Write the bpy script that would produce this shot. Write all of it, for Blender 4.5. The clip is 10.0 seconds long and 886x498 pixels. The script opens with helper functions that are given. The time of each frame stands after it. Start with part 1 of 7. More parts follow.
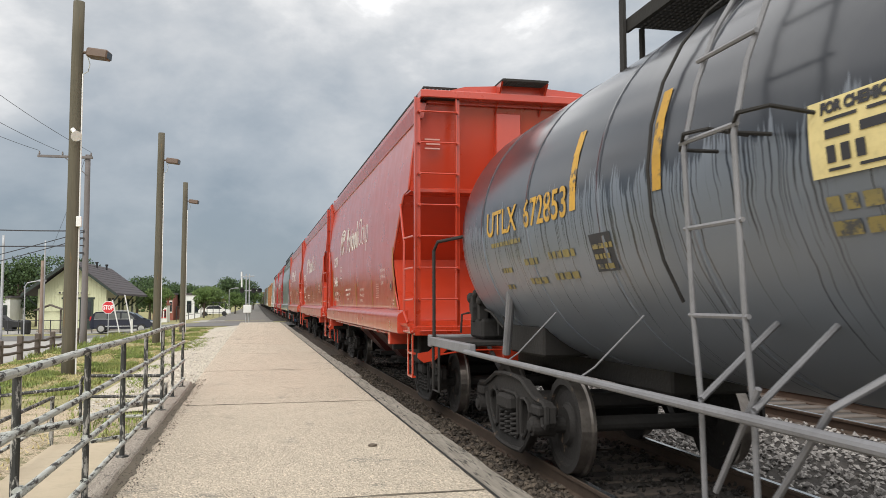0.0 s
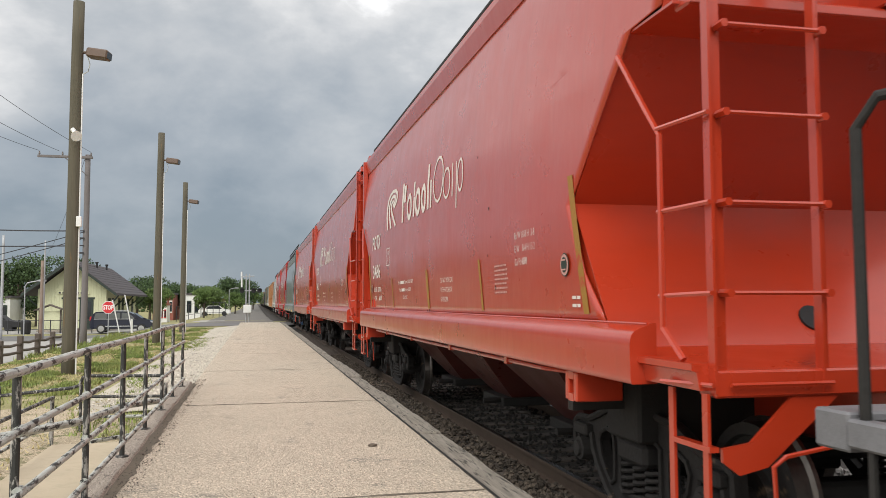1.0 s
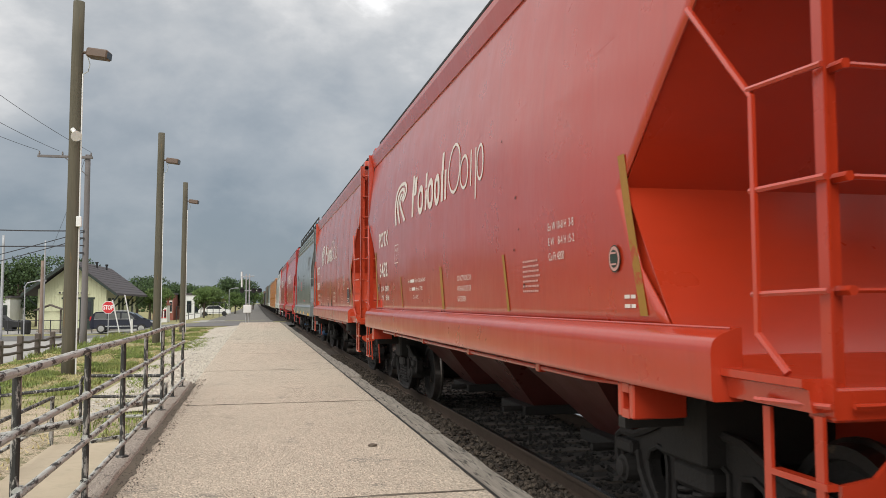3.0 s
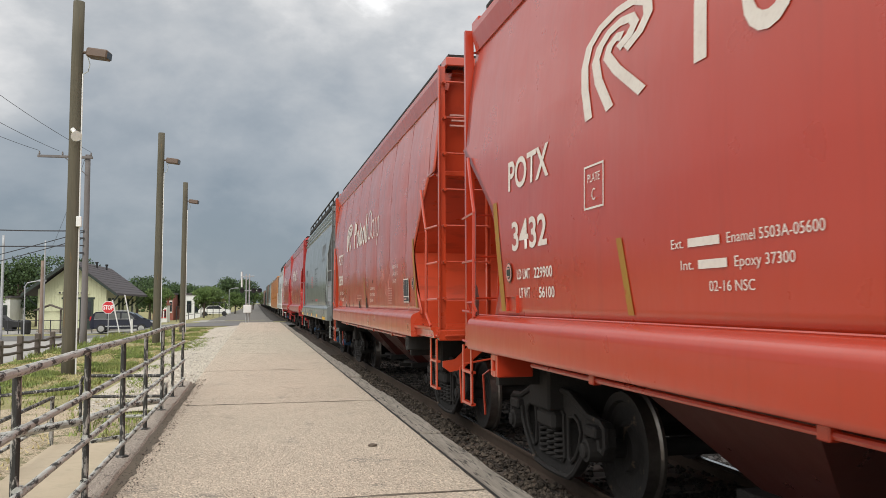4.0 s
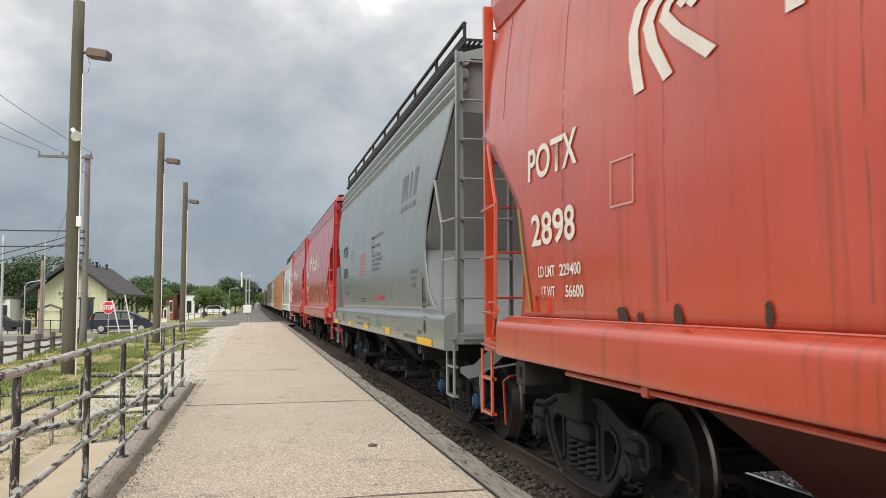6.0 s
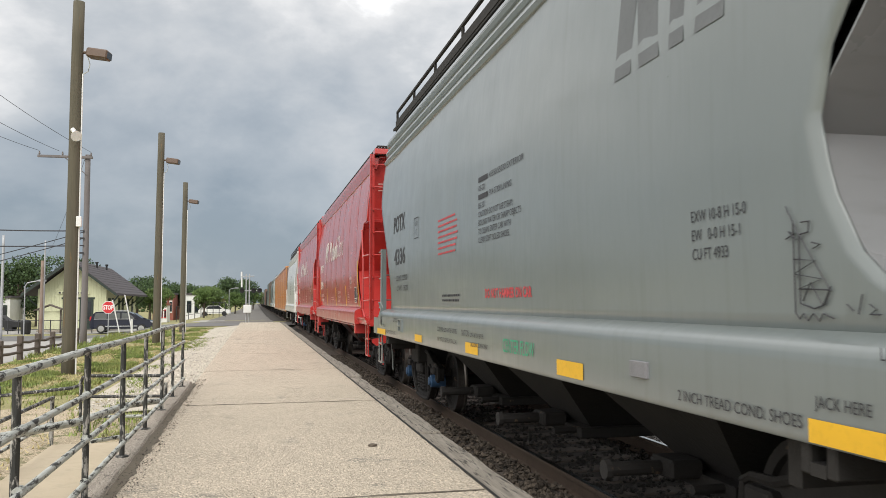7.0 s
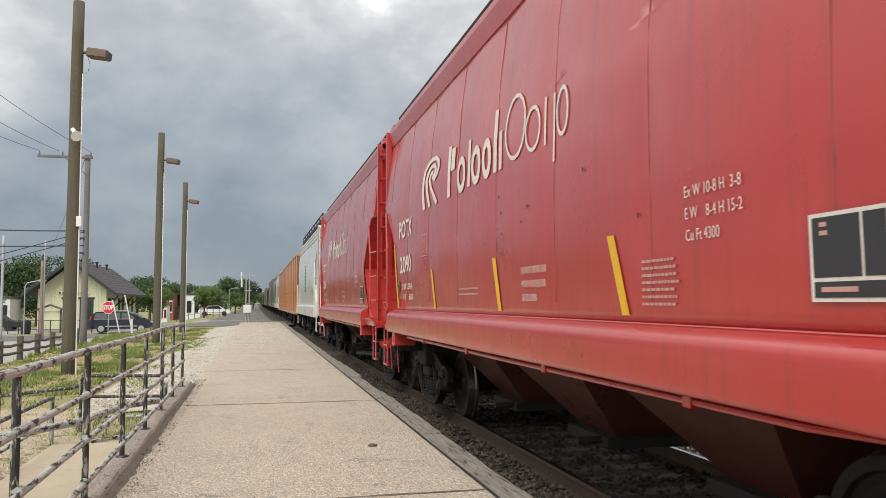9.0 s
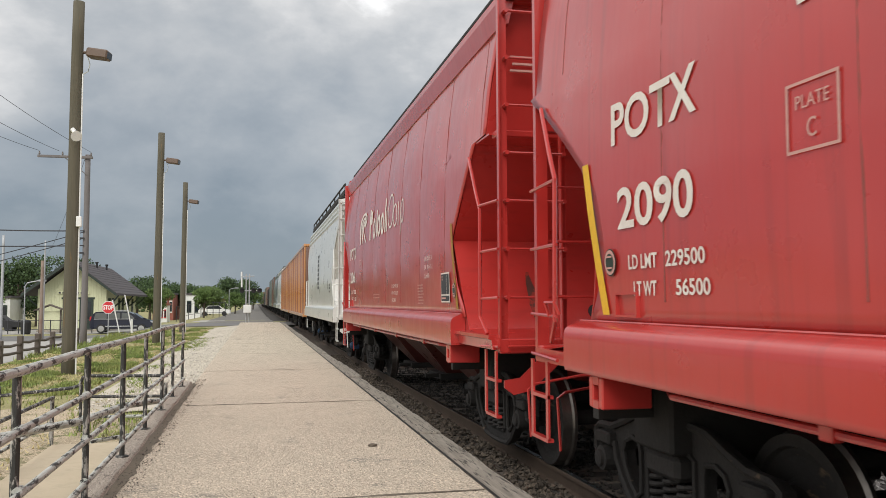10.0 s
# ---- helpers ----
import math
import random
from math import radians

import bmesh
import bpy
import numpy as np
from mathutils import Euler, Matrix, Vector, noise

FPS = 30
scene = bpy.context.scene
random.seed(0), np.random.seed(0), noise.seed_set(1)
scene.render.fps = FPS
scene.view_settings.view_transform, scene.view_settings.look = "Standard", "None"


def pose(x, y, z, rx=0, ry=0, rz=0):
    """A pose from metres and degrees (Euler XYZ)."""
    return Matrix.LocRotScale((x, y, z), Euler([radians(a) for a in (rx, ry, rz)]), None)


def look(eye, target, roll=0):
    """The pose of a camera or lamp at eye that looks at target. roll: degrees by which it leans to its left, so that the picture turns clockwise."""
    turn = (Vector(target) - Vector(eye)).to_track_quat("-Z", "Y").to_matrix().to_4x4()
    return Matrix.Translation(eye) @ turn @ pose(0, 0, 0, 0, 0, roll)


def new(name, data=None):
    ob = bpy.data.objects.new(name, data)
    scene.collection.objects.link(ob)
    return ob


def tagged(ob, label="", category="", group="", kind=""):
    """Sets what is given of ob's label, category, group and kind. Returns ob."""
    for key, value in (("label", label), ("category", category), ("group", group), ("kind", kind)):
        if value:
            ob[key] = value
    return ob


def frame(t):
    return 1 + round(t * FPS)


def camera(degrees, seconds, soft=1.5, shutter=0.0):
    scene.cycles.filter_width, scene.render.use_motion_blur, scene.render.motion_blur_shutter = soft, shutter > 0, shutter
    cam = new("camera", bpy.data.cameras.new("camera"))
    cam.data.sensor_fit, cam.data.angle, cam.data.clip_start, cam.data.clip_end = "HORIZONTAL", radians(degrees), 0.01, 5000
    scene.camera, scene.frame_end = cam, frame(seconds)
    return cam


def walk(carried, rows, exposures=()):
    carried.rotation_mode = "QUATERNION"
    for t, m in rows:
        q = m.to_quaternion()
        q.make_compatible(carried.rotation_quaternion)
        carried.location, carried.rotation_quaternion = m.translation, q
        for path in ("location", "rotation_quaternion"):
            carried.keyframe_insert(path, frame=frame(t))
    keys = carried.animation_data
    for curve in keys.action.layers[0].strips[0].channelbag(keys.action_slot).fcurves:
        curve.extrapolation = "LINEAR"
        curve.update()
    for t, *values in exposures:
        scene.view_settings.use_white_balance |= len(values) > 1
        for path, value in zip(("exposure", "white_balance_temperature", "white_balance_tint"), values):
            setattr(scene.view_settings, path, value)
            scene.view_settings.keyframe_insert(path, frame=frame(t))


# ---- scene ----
# Camera: stands still beside the track; rails run along y, rail top is z = 0
cam = camera(56.7, 10.0, soft=0.7, shutter=0.06)
EYE = (0.0, 0.0, 1.505)
CAM = Matrix.Translation(EYE) @ pose(0, 0, 0, 90 + 3.689, 0, -12.847) @ pose(0, 0, 0, 0, 0, -0.196)
walk(cam, [(0.0, CAM), (10.0, CAM)], exposures=[(0.0, 0.2), (0.6, 0.18), (1.6, 0.0), (4.3, 0.0), (5.2, 0.1), (7.0, 0.21), (8.3, 0.20), (9.2, 0.03), (10.0, 0.0)])

# ---- sky and sun: heavy storm clouds, brighter overhead ----
SUN_EL, SUN_AZ = radians(42), radians(209)
world = bpy.data.worlds.new("world")
scene.world = world
world.use_nodes = True


def build_world():
    nt = world.node_tree
    nt.nodes.clear()
    N, L = nt.nodes.new, nt.links.new
    out, bg = N("ShaderNodeOutputWorld"), N("ShaderNodeBackground")
    sky = N("ShaderNodeTexSky")
    sky.sky_type, sky.sun_disc = "NISHITA", False
    sky.sun_elevation, sky.sun_rotation = SUN_EL, SUN_AZ
    dim = N("ShaderNodeMix")
    dim.data_type, dim.blend_type = "RGBA", "MULTIPLY"
    dim.inputs[0].default_value = 1.0
    dim.inputs[7].default_value = (0.10, 0.10, 0.10, 1)
    L(sky.outputs[0], dim.inputs[6])
    co, sep = N("ShaderNodeTexCoord"), N("ShaderNodeSeparateXYZ")
    L(co.outputs["Generated"], sep.inputs[0])
    mp = N("ShaderNodeMapping")
    mp.inputs["Scale"].default_value = (1.0, 1.0, 1.7)
    mp.inputs["Location"].default_value = (0.35, 0.2, 0.1)
    L(co.outputs["Generated"], mp.inputs[0])
    big, fine = N("ShaderNodeTexNoise"), N("ShaderNodeTexNoise")
    big.inputs["Scale"].default_value, big.inputs["Detail"].default_value = 3.0, 8.0
    big.inputs["Roughness"].default_value, big.inputs["Distortion"].default_value = 0.55, 0.15
    fine.inputs["Scale"].default_value, fine.inputs["Detail"].default_value = 9.0, 6.0
    L(mp.outputs[0], big.inputs["Vector"]), L(mp.outputs[0], fine.inputs["Vector"])
    # elevation plus cloud billows drives the cloud colour
    add = N("ShaderNodeMath"); add.operation = "MULTIPLY_ADD"
    L(big.outputs[0], add.inputs[0]); add.inputs[1].default_value = 1.05
    # the storm stands ahead; behind the camera the cloud is thinner and brighter
    dot = N("ShaderNodeVectorMath"); dot.operation = "DOT_PRODUCT"
    L(co.outputs["Generated"], dot.inputs[0]); dot.inputs[1].default_value = (-0.62, -0.78, 0)
    back = N("ShaderNodeMapRange")
    back.inputs[1].default_value, back.inputs[2].default_value, back.inputs[3].default_value, back.inputs[4].default_value = -0.35, 0.9, -0.125, 0.495
    L(dot.outputs["Value"], back.inputs[0])
    lift = N("ShaderNodeMath"); lift.operation = "ADD"
    slope = N("ShaderNodeMath"); slope.operation = "MULTIPLY"
    L(sep.outputs["Z"], slope.inputs[0]); slope.inputs[1].default_value = 1.08
    L(slope.outputs[0], lift.inputs[0]), L(back.outputs[0], lift.inputs[1])
    L(lift.outputs[0], add.inputs[2])
    add2 = N("ShaderNodeMath"); add2.operation = "MULTIPLY_ADD"
    L(fine.outputs[0], add2.inputs[0]); add2.inputs[1].default_value = 0.16
    L(add.outputs[0], add2.inputs[2])
    ramp = N("ShaderNodeValToRGB")
    el = ramp.color_ramp.elements
    el[0].position, el[0].color = 0.36, (0.165, 0.205, 0.245, 1)
    el[1].position, el[1].color = 1.0, (0.90, 0.895, 0.89, 1)
    for p_, c_ in ((0.54, (0.195, 0.232, 0.272, 1)), (0.70, (0.29, 0.32, 0.352, 1)), (0.84, (0.42, 0.435, 0.45, 1)), (0.93, (0.58, 0.58, 0.58, 1))):
        e = el.new(p_); e.color = c_
    L(add2.outputs[0], ramp.inputs[0])
    mix = N("ShaderNodeMix"); mix.data_type = "RGBA"
    mix.inputs[0].default_value = 0.94
    L(dim.outputs[2], mix.inputs[6]), L(ramp.outputs[0], mix.inputs[7])
    L(mix.outputs[2], bg.inputs[0]); bg.inputs[1].default_value = 1.3
    L(bg.outputs[0], out.inputs[0])


build_world()
sun = new("sun", bpy.data.lights.new("sun", "SUN"))
sun.data.energy, sun.data.angle, sun.data.color = 2.0, radians(35), (1.0, 0.97, 0.92)
sun.matrix_world = look((-math.sin(SUN_AZ - math.pi), -math.cos(SUN_AZ - math.pi), math.tan(SUN_EL)), (0, 0, 0))


# ---- materials ----
def mat(name, col, rough=0.6, metal=0.0, col2=None, amount=0.5, scale=2.0, col3=None, spots=0.0, spot_scale=14.0,
        bump=0.0, bump_scale=60.0, stretch=(1, 1, 1), emit=0.0, island=0.0, coat=0.0, grain=0.0, grain_scale=90.0):
    """Noise-mixed principled material: broad tone, fine grain, spots of a third colour, relief."""
    m = bpy.data.materials.new(name)
    m.use_nodes = True
    nt = m.node_tree
    b = nt.nodes["Principled BSDF"]
    N, L = nt.nodes.new, nt.links.new
    b.inputs["Roughness"].default_value, b.inputs["Metallic"].default_value = rough, metal
    b.inputs["Coat Weight"].default_value = coat
    co, mp = N("ShaderNodeTexCoord"), N("ShaderNodeMapping")
    mp.inputs["Scale"].default_value = stretch
    L(co.outputs["Object"], mp.inputs[0])

    def noise_node(s, d=5.0, r=0.6):
        n = N("ShaderNodeTexNoise")
        n.inputs["Scale"].default_value, n.inputs["Detail"].default_value, n.inputs["Roughness"].default_value = s, d, r
        L(mp.outputs[0], n.inputs["Vector"])
        return n.outputs[0]

    def mixed(a, c, fac, lo, hi):
        r = N("ShaderNodeMapRange")
        r.inputs[1].default_value, r.inputs[2].default_value = lo, hi
        L(fac, r.inputs[0])
        x = N("ShaderNodeMix"); x.data_type = "RGBA"
        L(r.outputs[0], x.inputs[0])
        for i, v in ((6, a), (7, c)):
            if isinstance(v, tuple):
                x.inputs[i].default_value = (*v, 1)
            else:
                L(v, x.inputs[i])
        return x.outputs[2]

    c2 = col2 or tuple(v * 0.8 for v in col)
    out = mixed(col, c2, noise_node(scale), 0.5 - 0.35 * amount, 0.5 + 0.35 * (1.6 - amount))
    out = mixed(out, tuple(v * 0.72 for v in c2), noise_node(scale * 9, 4), 0.5, 1.25)
    if col3:
        out = mixed(out, col3, noise_node(spot_scale, 6, 0.65), 0.72 - spots * 0.3, 0.78 - spots * 0.3)
    if grain:
        out = mixed(out, tuple(v * (1 - grain) for v in c2), noise_node(grain_scale, 3, 0.7), 0.53, 0.60)
        out = mixed(out, tuple(min(1, v * (1 + 0.5 * grain)) for v in col), noise_node(grain_scale * 0.8 + 7, 2, 0.6), 0.56, 0.62)
    if island:
        geo = N("ShaderNodeNewGeometry")
        hv = N("ShaderNodeHueSaturation")
        r = N("ShaderNodeMapRange")
        r.inputs[3].default_value, r.inputs[4].default_value = 1 - island, 1 + island
        L(geo.outputs["Random Per Island"], r.inputs[0]), L(r.outputs[0], hv.inputs["Value"])
        L(out, hv.inputs["Color"])
        out = hv.outputs[0]
    L(out, b.inputs["Base Color"])
    if bump:
        bn = N("ShaderNodeBump")
        bn.inputs["Strength"].default_value, bn.inputs["Distance"].default_value = bump, 0.01
        L(noise_node(bump_scale, 4), bn.inputs["Height"])
        L(bn.outputs[0], b.inputs["Normal"])
    if emit:
        b.inputs["Emission Color"].default_value = (*col, 1)
        b.inputs["Emission Strength"].default_value = emit
    return m


def paint(name, col, dirt=(0.1, 0.08, 0.06), rough=0.27, fade=0.25, rust=0.12, streak=0.5):
    """Railcar paint: sun-faded tone, vertical grime streaks, rust freckles, faint dents."""
    m = bpy.data.materials.new(name)
    m.use_nodes = True
    nt = m.node_tree
    b = nt.nodes["Principled BSDF"]
    N, L = nt.nodes.new, nt.links.new
    co = N("ShaderNodeTexCoord")

    def noise_node(stretch, s, d=5.0):
        mp = N("ShaderNodeMapping")
        mp.inputs["Scale"].default_value = stretch
        L(co.outputs["Object"], mp.inputs[0])
        n = N("ShaderNodeTexNoise")
        n.inputs["Scale"].default_value, n.inputs["Detail"].default_value = s, d
        L(mp.outputs[0], n.inputs["Vector"])
        return n.outputs[0]

    def mixed(a, c, fac, lo, hi, top=1.0):
        r = N("ShaderNodeMapRange")
        r.inputs[1].default_value, r.inputs[2].default_value, r.inputs[4].default_value = lo, hi, top
        L(fac, r.inputs[0])
        x = N("ShaderNodeMix"); x.data_type = "RGBA"
        L(r.outputs[0], x.inputs[0])
        for i, v in ((6, a), (7, c)):
            if isinstance(v, tuple):
                x.inputs[i].default_value = (*v, 1)
            else:
                L(v, x.inputs[i])
        return x.outputs[2]

    faded = tuple(v * (1 - fade) + 0.42 * fade for v in col)
    out = mixed(col, faded, noise_node((1, 0.5, 0.6), 1.3), 0.25, 0.6, 0.9)
    out = mixed(out, dirt, noise_node((1, 7, 0.35), 2.2, 6), 0.54, 0.9, streak)
    out = mixed(out, dirt, noise_node((1, 1, 1), 0.9, 6), 0.5, 0.95, 0.22)
    out = mixed(out, (0.12, 0.045, 0.02), noise_node((1, 1.4, 0.8), 7.0, 7), 0.78 - rust, 0.82 - rust, 0.85)
    L(out, b.inputs["Base Color"])
    rr = N("ShaderNodeMapRange")
    rr.inputs[3].default_value, rr.inputs[4].default_value = rough - 0.08, rough + 0.16
    L(noise_node((1, 1, 1), 3.0), rr.inputs[0]), L(rr.outputs[0], b.inputs["Roughness"])
    bn = N("ShaderNodeBump")
    bn.inputs["Strength"].default_value, bn.inputs["Distance"].default_value = 0.35, 0.02
    L(noise_node((1, 1.6, 0.7), 1.8, 3), bn.inputs["Height"]), L(bn.outputs[0], b.inputs["Normal"])
    b.inputs["Coat Weight"].default_value, b.inputs["Coat Roughness"].default_value = 0.7, 0.16
    return m


CONCRETE = mat("concrete", (0.53, 0.455, 0.355), 0.9, col2=(0.42, 0.36, 0.28), amount=0.5, scale=0.7, col3=(0.30, 0.27, 0.22), spots=0.42, spot_scale=2.2, bump=0.9, bump_scale=85, grain=0.9, grain_scale=80)
KERB = mat("kerb", (0.42, 0.37, 0.31), 0.95, col2=(0.23, 0.20, 0.165), scale=3, stretch=(5, 0.7, 5), col3=(0.05, 0.043, 0.036), spots=0.40, spot_scale=5, bump=1.0, bump_scale=22, grain=0.4, grain_scale=30)
TIMBER = mat("weathered_timber", (0.33, 0.295, 0.245), 0.95, col2=(0.12, 0.105, 0.085), scale=3, stretch=(9, 0.6, 9), col3=(0.025, 0.021, 0.018), spots=0.55, spot_scale=7, bump=1.0, bump_scale=14)
ASPHALT = mat("asphalt", (0.16, 0.155, 0.15), 0.9, col2=(0.11, 0.108, 0.105), scale=0.4, bump=0.5, bump_scale=80)
PALE_ROAD = mat("pale_road", (0.36, 0.345, 0.32), 0.9, col2=(0.28, 0.27, 0.25), scale=0.4, bump=0.3, bump_scale=80)
GRAVEL = mat("gravel_ground", (0.54, 0.49, 0.41), 0.95, col2=(0.38, 0.34, 0.27), scale=0.8, col3=(0.12, 0.11, 0.09), spots=0.42, spot_scale=26, bump=1.0, bump_scale=40)
DIRT = mat("bare_dirt", (0.50, 0.41, 0.29), 0.95, col2=(0.27, 0.22, 0.14), scale=1.4, col3=(0.13, 0.13, 0.05), spots=0.56, spot_scale=2.6, bump=1.0, bump_scale=35, grain=0.4, grain_scale=40)
GRASS = mat("grass_ground", (0.24, 0.24, 0.09), 0.95, col2=(0.34, 0.28, 0.15), scale=0.5, col3=(0.40, 0.33, 0.20), spots=0.42, spot_scale=1.1, grain=0.6, grain_scale=22, bump=1.0, bump_scale=25)
BLADE = mat("grass_blade", (0.13, 0.205, 0.042), 0.8, col2=(0.34, 0.33, 0.12), amount=0.6, scale=0.9, island=0.5)
BALLAST = mat("ballast_bed", (0.06, 0.052, 0.045), 0.95, col2=(0.03, 0.027, 0.024), scale=3, bump=1.0, bump_scale=30)
STONE = mat("ballast_stone", (0.105, 0.084, 0.064), 0.9, col2=(0.05, 0.04, 0.031), scale=5, island=0.55)
# darker copy of the ballast stone: the train's shade is in the colour
SHADED_STONE = mat("shaded_ballast_stone", (0.04, 0.035, 0.031), 0.85, col2=(0.02, 0.018, 0.016), scale=5, island=0.4)
PALE_STONE = mat("pale_ballast_stone", (0.34, 0.32, 0.30), 0.9, col2=(0.22, 0.205, 0.19), scale=5, island=0.4)
CINDER = mat("cinder_ground", (0.17, 0.16, 0.145), 0.95, col2=(0.11, 0.105, 0.095), scale=0.5, bump=1.0, bump_scale=20)
RAIL_STEEL = mat("rail_steel", (0.10, 0.07, 0.05), 0.75, 0.2, col2=(0.06, 0.04, 0.03), scale=2, bump=0.3)
BRIGHT_STEEL = mat("bright_steel", (0.55, 0.54, 0.52), 0.25, 1.0, col2=(0.35, 0.34, 0.33), scale=6)
POLE_WOOD = mat("pole_wood", (0.115, 0.10, 0.07), 0.9, col2=(0.06, 0.058, 0.04), scale=2.6, stretch=(4, 4, 0.2), col3=(0.20, 0.12, 0.05), spots=0.33, spot_scale=3, bump=0.8, bump_scale=18)
GREY_WOOD = mat("grey_pole_wood", (0.17, 0.155, 0.15), 0.9, scale=2.0, stretch=(3, 3, 0.25), bump=0.6, bump_scale=18)
FENCE_WOOD = mat("fence_wood", (0.11, 0.09, 0.075), 0.9, scale=4, bump=0.6)
LAMP_BROWN = mat("lamp_housing", (0.13, 0.085, 0.06), 0.5, scale=4)
WHITE_PAINT = mat("white_paint", (0.75, 0.75, 0.73), 0.5, scale=3)
PIPE = mat("pipe_rail_paint", (0.54, 0.56, 0.52), 0.6, 0.0, col2=(0.25, 0.26, 0.235), scale=6, stretch=(3, 0.8, 3), col3=(0.026, 0.027, 0.025), spots=0.70, spot_scale=9, bump=0.5, bump_scale=35)
WIRE = mat("wire", (0.03, 0.03, 0.035), 0.6)
BLACK = mat("black_rubber", (0.012, 0.012, 0.013), 0.6)
UNDER = mat("underframe_grime", (0.022, 0.02, 0.018), 0.8, 0.1, col2=(0.012, 0.011, 0.010), scale=3, bump=0.5, bump_scale=25)
TRUCK_GRIME = mat("truck_grime", (0.026, 0.023, 0.021), 0.8, 0.1, col2=(0.013, 0.012, 0.011), scale=3, col3=(0.13, 0.09, 0.06), spots=0.3, spot_scale=6, bump=0.5, bump_scale=30)
RED_A = paint("red_paint_bright", (0.43, 0.032, 0.007), (0.20, 0.024, 0.008), fade=0.02, rust=0.02, streak=0.25)
RED_B = paint("red_paint_faded", (0.46, 0.047, 0.012), (0.10, 0.022, 0.010), fade=0.03, rust=0.035, streak=0.85)
RED_C = paint("red_paint_pinkish", (0.44, 0.026, 0.021), (0.17, 0.022, 0.020), fade=0.03, rust=0.02, streak=0.55)
GREY_CAR = paint("grey_car_paint", (0.155, 0.178, 0.175), (0.10, 0.11, 0.098), fade=0.05, rust=0.0, streak=0.4, rough=0.30)
INNER_GREY = paint("inner_grey_paint", (0.21, 0.22, 0.225), (0.12, 0.12, 0.12), fade=0.05, rust=0.0)
DARK_GREY_CAR = paint("dark_grey_paint", (0.10, 0.11, 0.115), (0.05, 0.05, 0.05), fade=0.05, rust=0.0)
WHITE_CAR = paint("white_car_paint", (0.68, 0.68, 0.64), (0.33, 0.30, 0.25), fade=0.1, rust=0.04, streak=0.5)
ORANGE_CAR = paint("orange_car_paint", (0.46, 0.19, 0.045), (0.22, 0.09, 0.04), fade=0.1, rust=0.05, streak=0.6)
WORN_RIB = paint("worn_rib_paint", (0.27, 0.085, 0.03), (0.08, 0.04, 0.03), fade=0.05, rust=0.1, streak=0.7)
BROWN_CAR = paint("brown_car_paint", (0.15, 0.07, 0.045), (0.06, 0.04, 0.03), fade=0.1, rust=0.1)
WORN_STEEL = mat("worn_wheel_steel", (0.22, 0.20, 0.18), 0.35, 0.9, col2=(0.07, 0.06, 0.055), scale=5)
OIL = mat("oil_stain", (0.10, 0.028, 0.02), 0.5, col2=(0.035, 0.02, 0.016), scale=7, col3=(0.28, 0.03, 0.02), spots=0.62, spot_scale=10)
LETTER_WHITE = mat("letter_white", (0.72, 0.68, 0.62), 0.6, scale=4, col2=(0.6, 0.5, 0.45))
LETTER_BLACK = mat("letter_black", (0.03, 0.03, 0.035), 0.6, scale=4)
LETTER_YELLOW = mat("letter_yellow", (0.62, 0.34, 0.035), 0.6, scale=4, col2=(0.35, 0.22, 0.05), col3=(0.08, 0.07, 0.06), spots=0.5, spot_scale=9)
STRIPE_YELLOW = mat("stripe_yellow", (0.75, 0.43, 0.02), 0.5, scale=4)
STRIPE_OLIVE = mat("stripe_olive", (0.30, 0.17, 0.018), 0.6, scale=4, col2=(0.33, 0.12, 0.018), col3=(0.36, 0.05, 0.014), spots=0.42, spot_scale=7)
LETTER_RED = mat("letter_red", (0.55, 0.06, 0.07), 0.6, scale=4)
LETTER_GREEN = mat("letter_green", (0.05, 0.36, 0.2), 0.6, scale=4)
CREAM = mat("cream_siding", (0.62, 0.63, 0.42), 0.8, col2=(0.54, 0.55, 0.36), scale=1)
SHINGLE = mat("dark_shingle", (0.085, 0.075, 0.08), 0.9, col2=(0.055, 0.05, 0.052), scale=2, bump=0.6, bump_scale=12)
DARK_GREEN = mat("dark_green_trim", (0.02, 0.035, 0.025), 0.6, scale=4)
GLASS_DARK = mat("dark_window_glass", (0.02, 0.025, 0.03), 0.08)
SIGN_RED = mat("stop_sign_red", (0.55, 0.02, 0.025), 0.4, scale=5)
CAR_BLUE = mat("navy_car_paint", (0.012, 0.016, 0.035), 0.25, 0.3, coat=0.6)
CHROME = mat("wheel_alloy", (0.5, 0.5, 0.5), 0.35, 0.9)
BARK = mat("bark", (0.07, 0.055, 0.04), 0.9, scale=4)
LEAF = mat("leaf", (0.045, 0.085, 0.030), 0.75, col2=(0.08, 0.12, 0.040), scale=0.5, island=0.45)
LEAF_LIGHT = mat("leaf_light", (0.09, 0.15, 0.035), 0.75, col2=(0.13, 0.18, 0.05), scale=0.5, island=0.4)
BRICK_RED = mat("brick_red", (0.30, 0.10, 0.075), 0.85, scale=1)
PIPE_DARK = mat("pipe_rail_worn", (0.40, 0.39, 0.36), 0.65, 0.0, col2=(0.12, 0.11, 0.10), scale=6, stretch=(3, 3, 0.9), col3=(0.026, 0.027, 0.025), spots=1.0, spot_scale=9.0, bump=0.4, bump_scale=35)
PATH = mat("path_concrete", (0.50, 0.42, 0.30), 0.9, col2=(0.42, 0.35, 0.25), scale=1.0, bump=0.4, bump_scale=60)
METAL_POLE = mat("grey_metal_pole", (0.42, 0.43, 0.44), 0.5, 0.3, scale=3)
RUSTY_POLE = mat("brown_pole", (0.20, 0.13, 0.09), 0.9, col2=(0.32, 0.28, 0.24), scale=1.2)
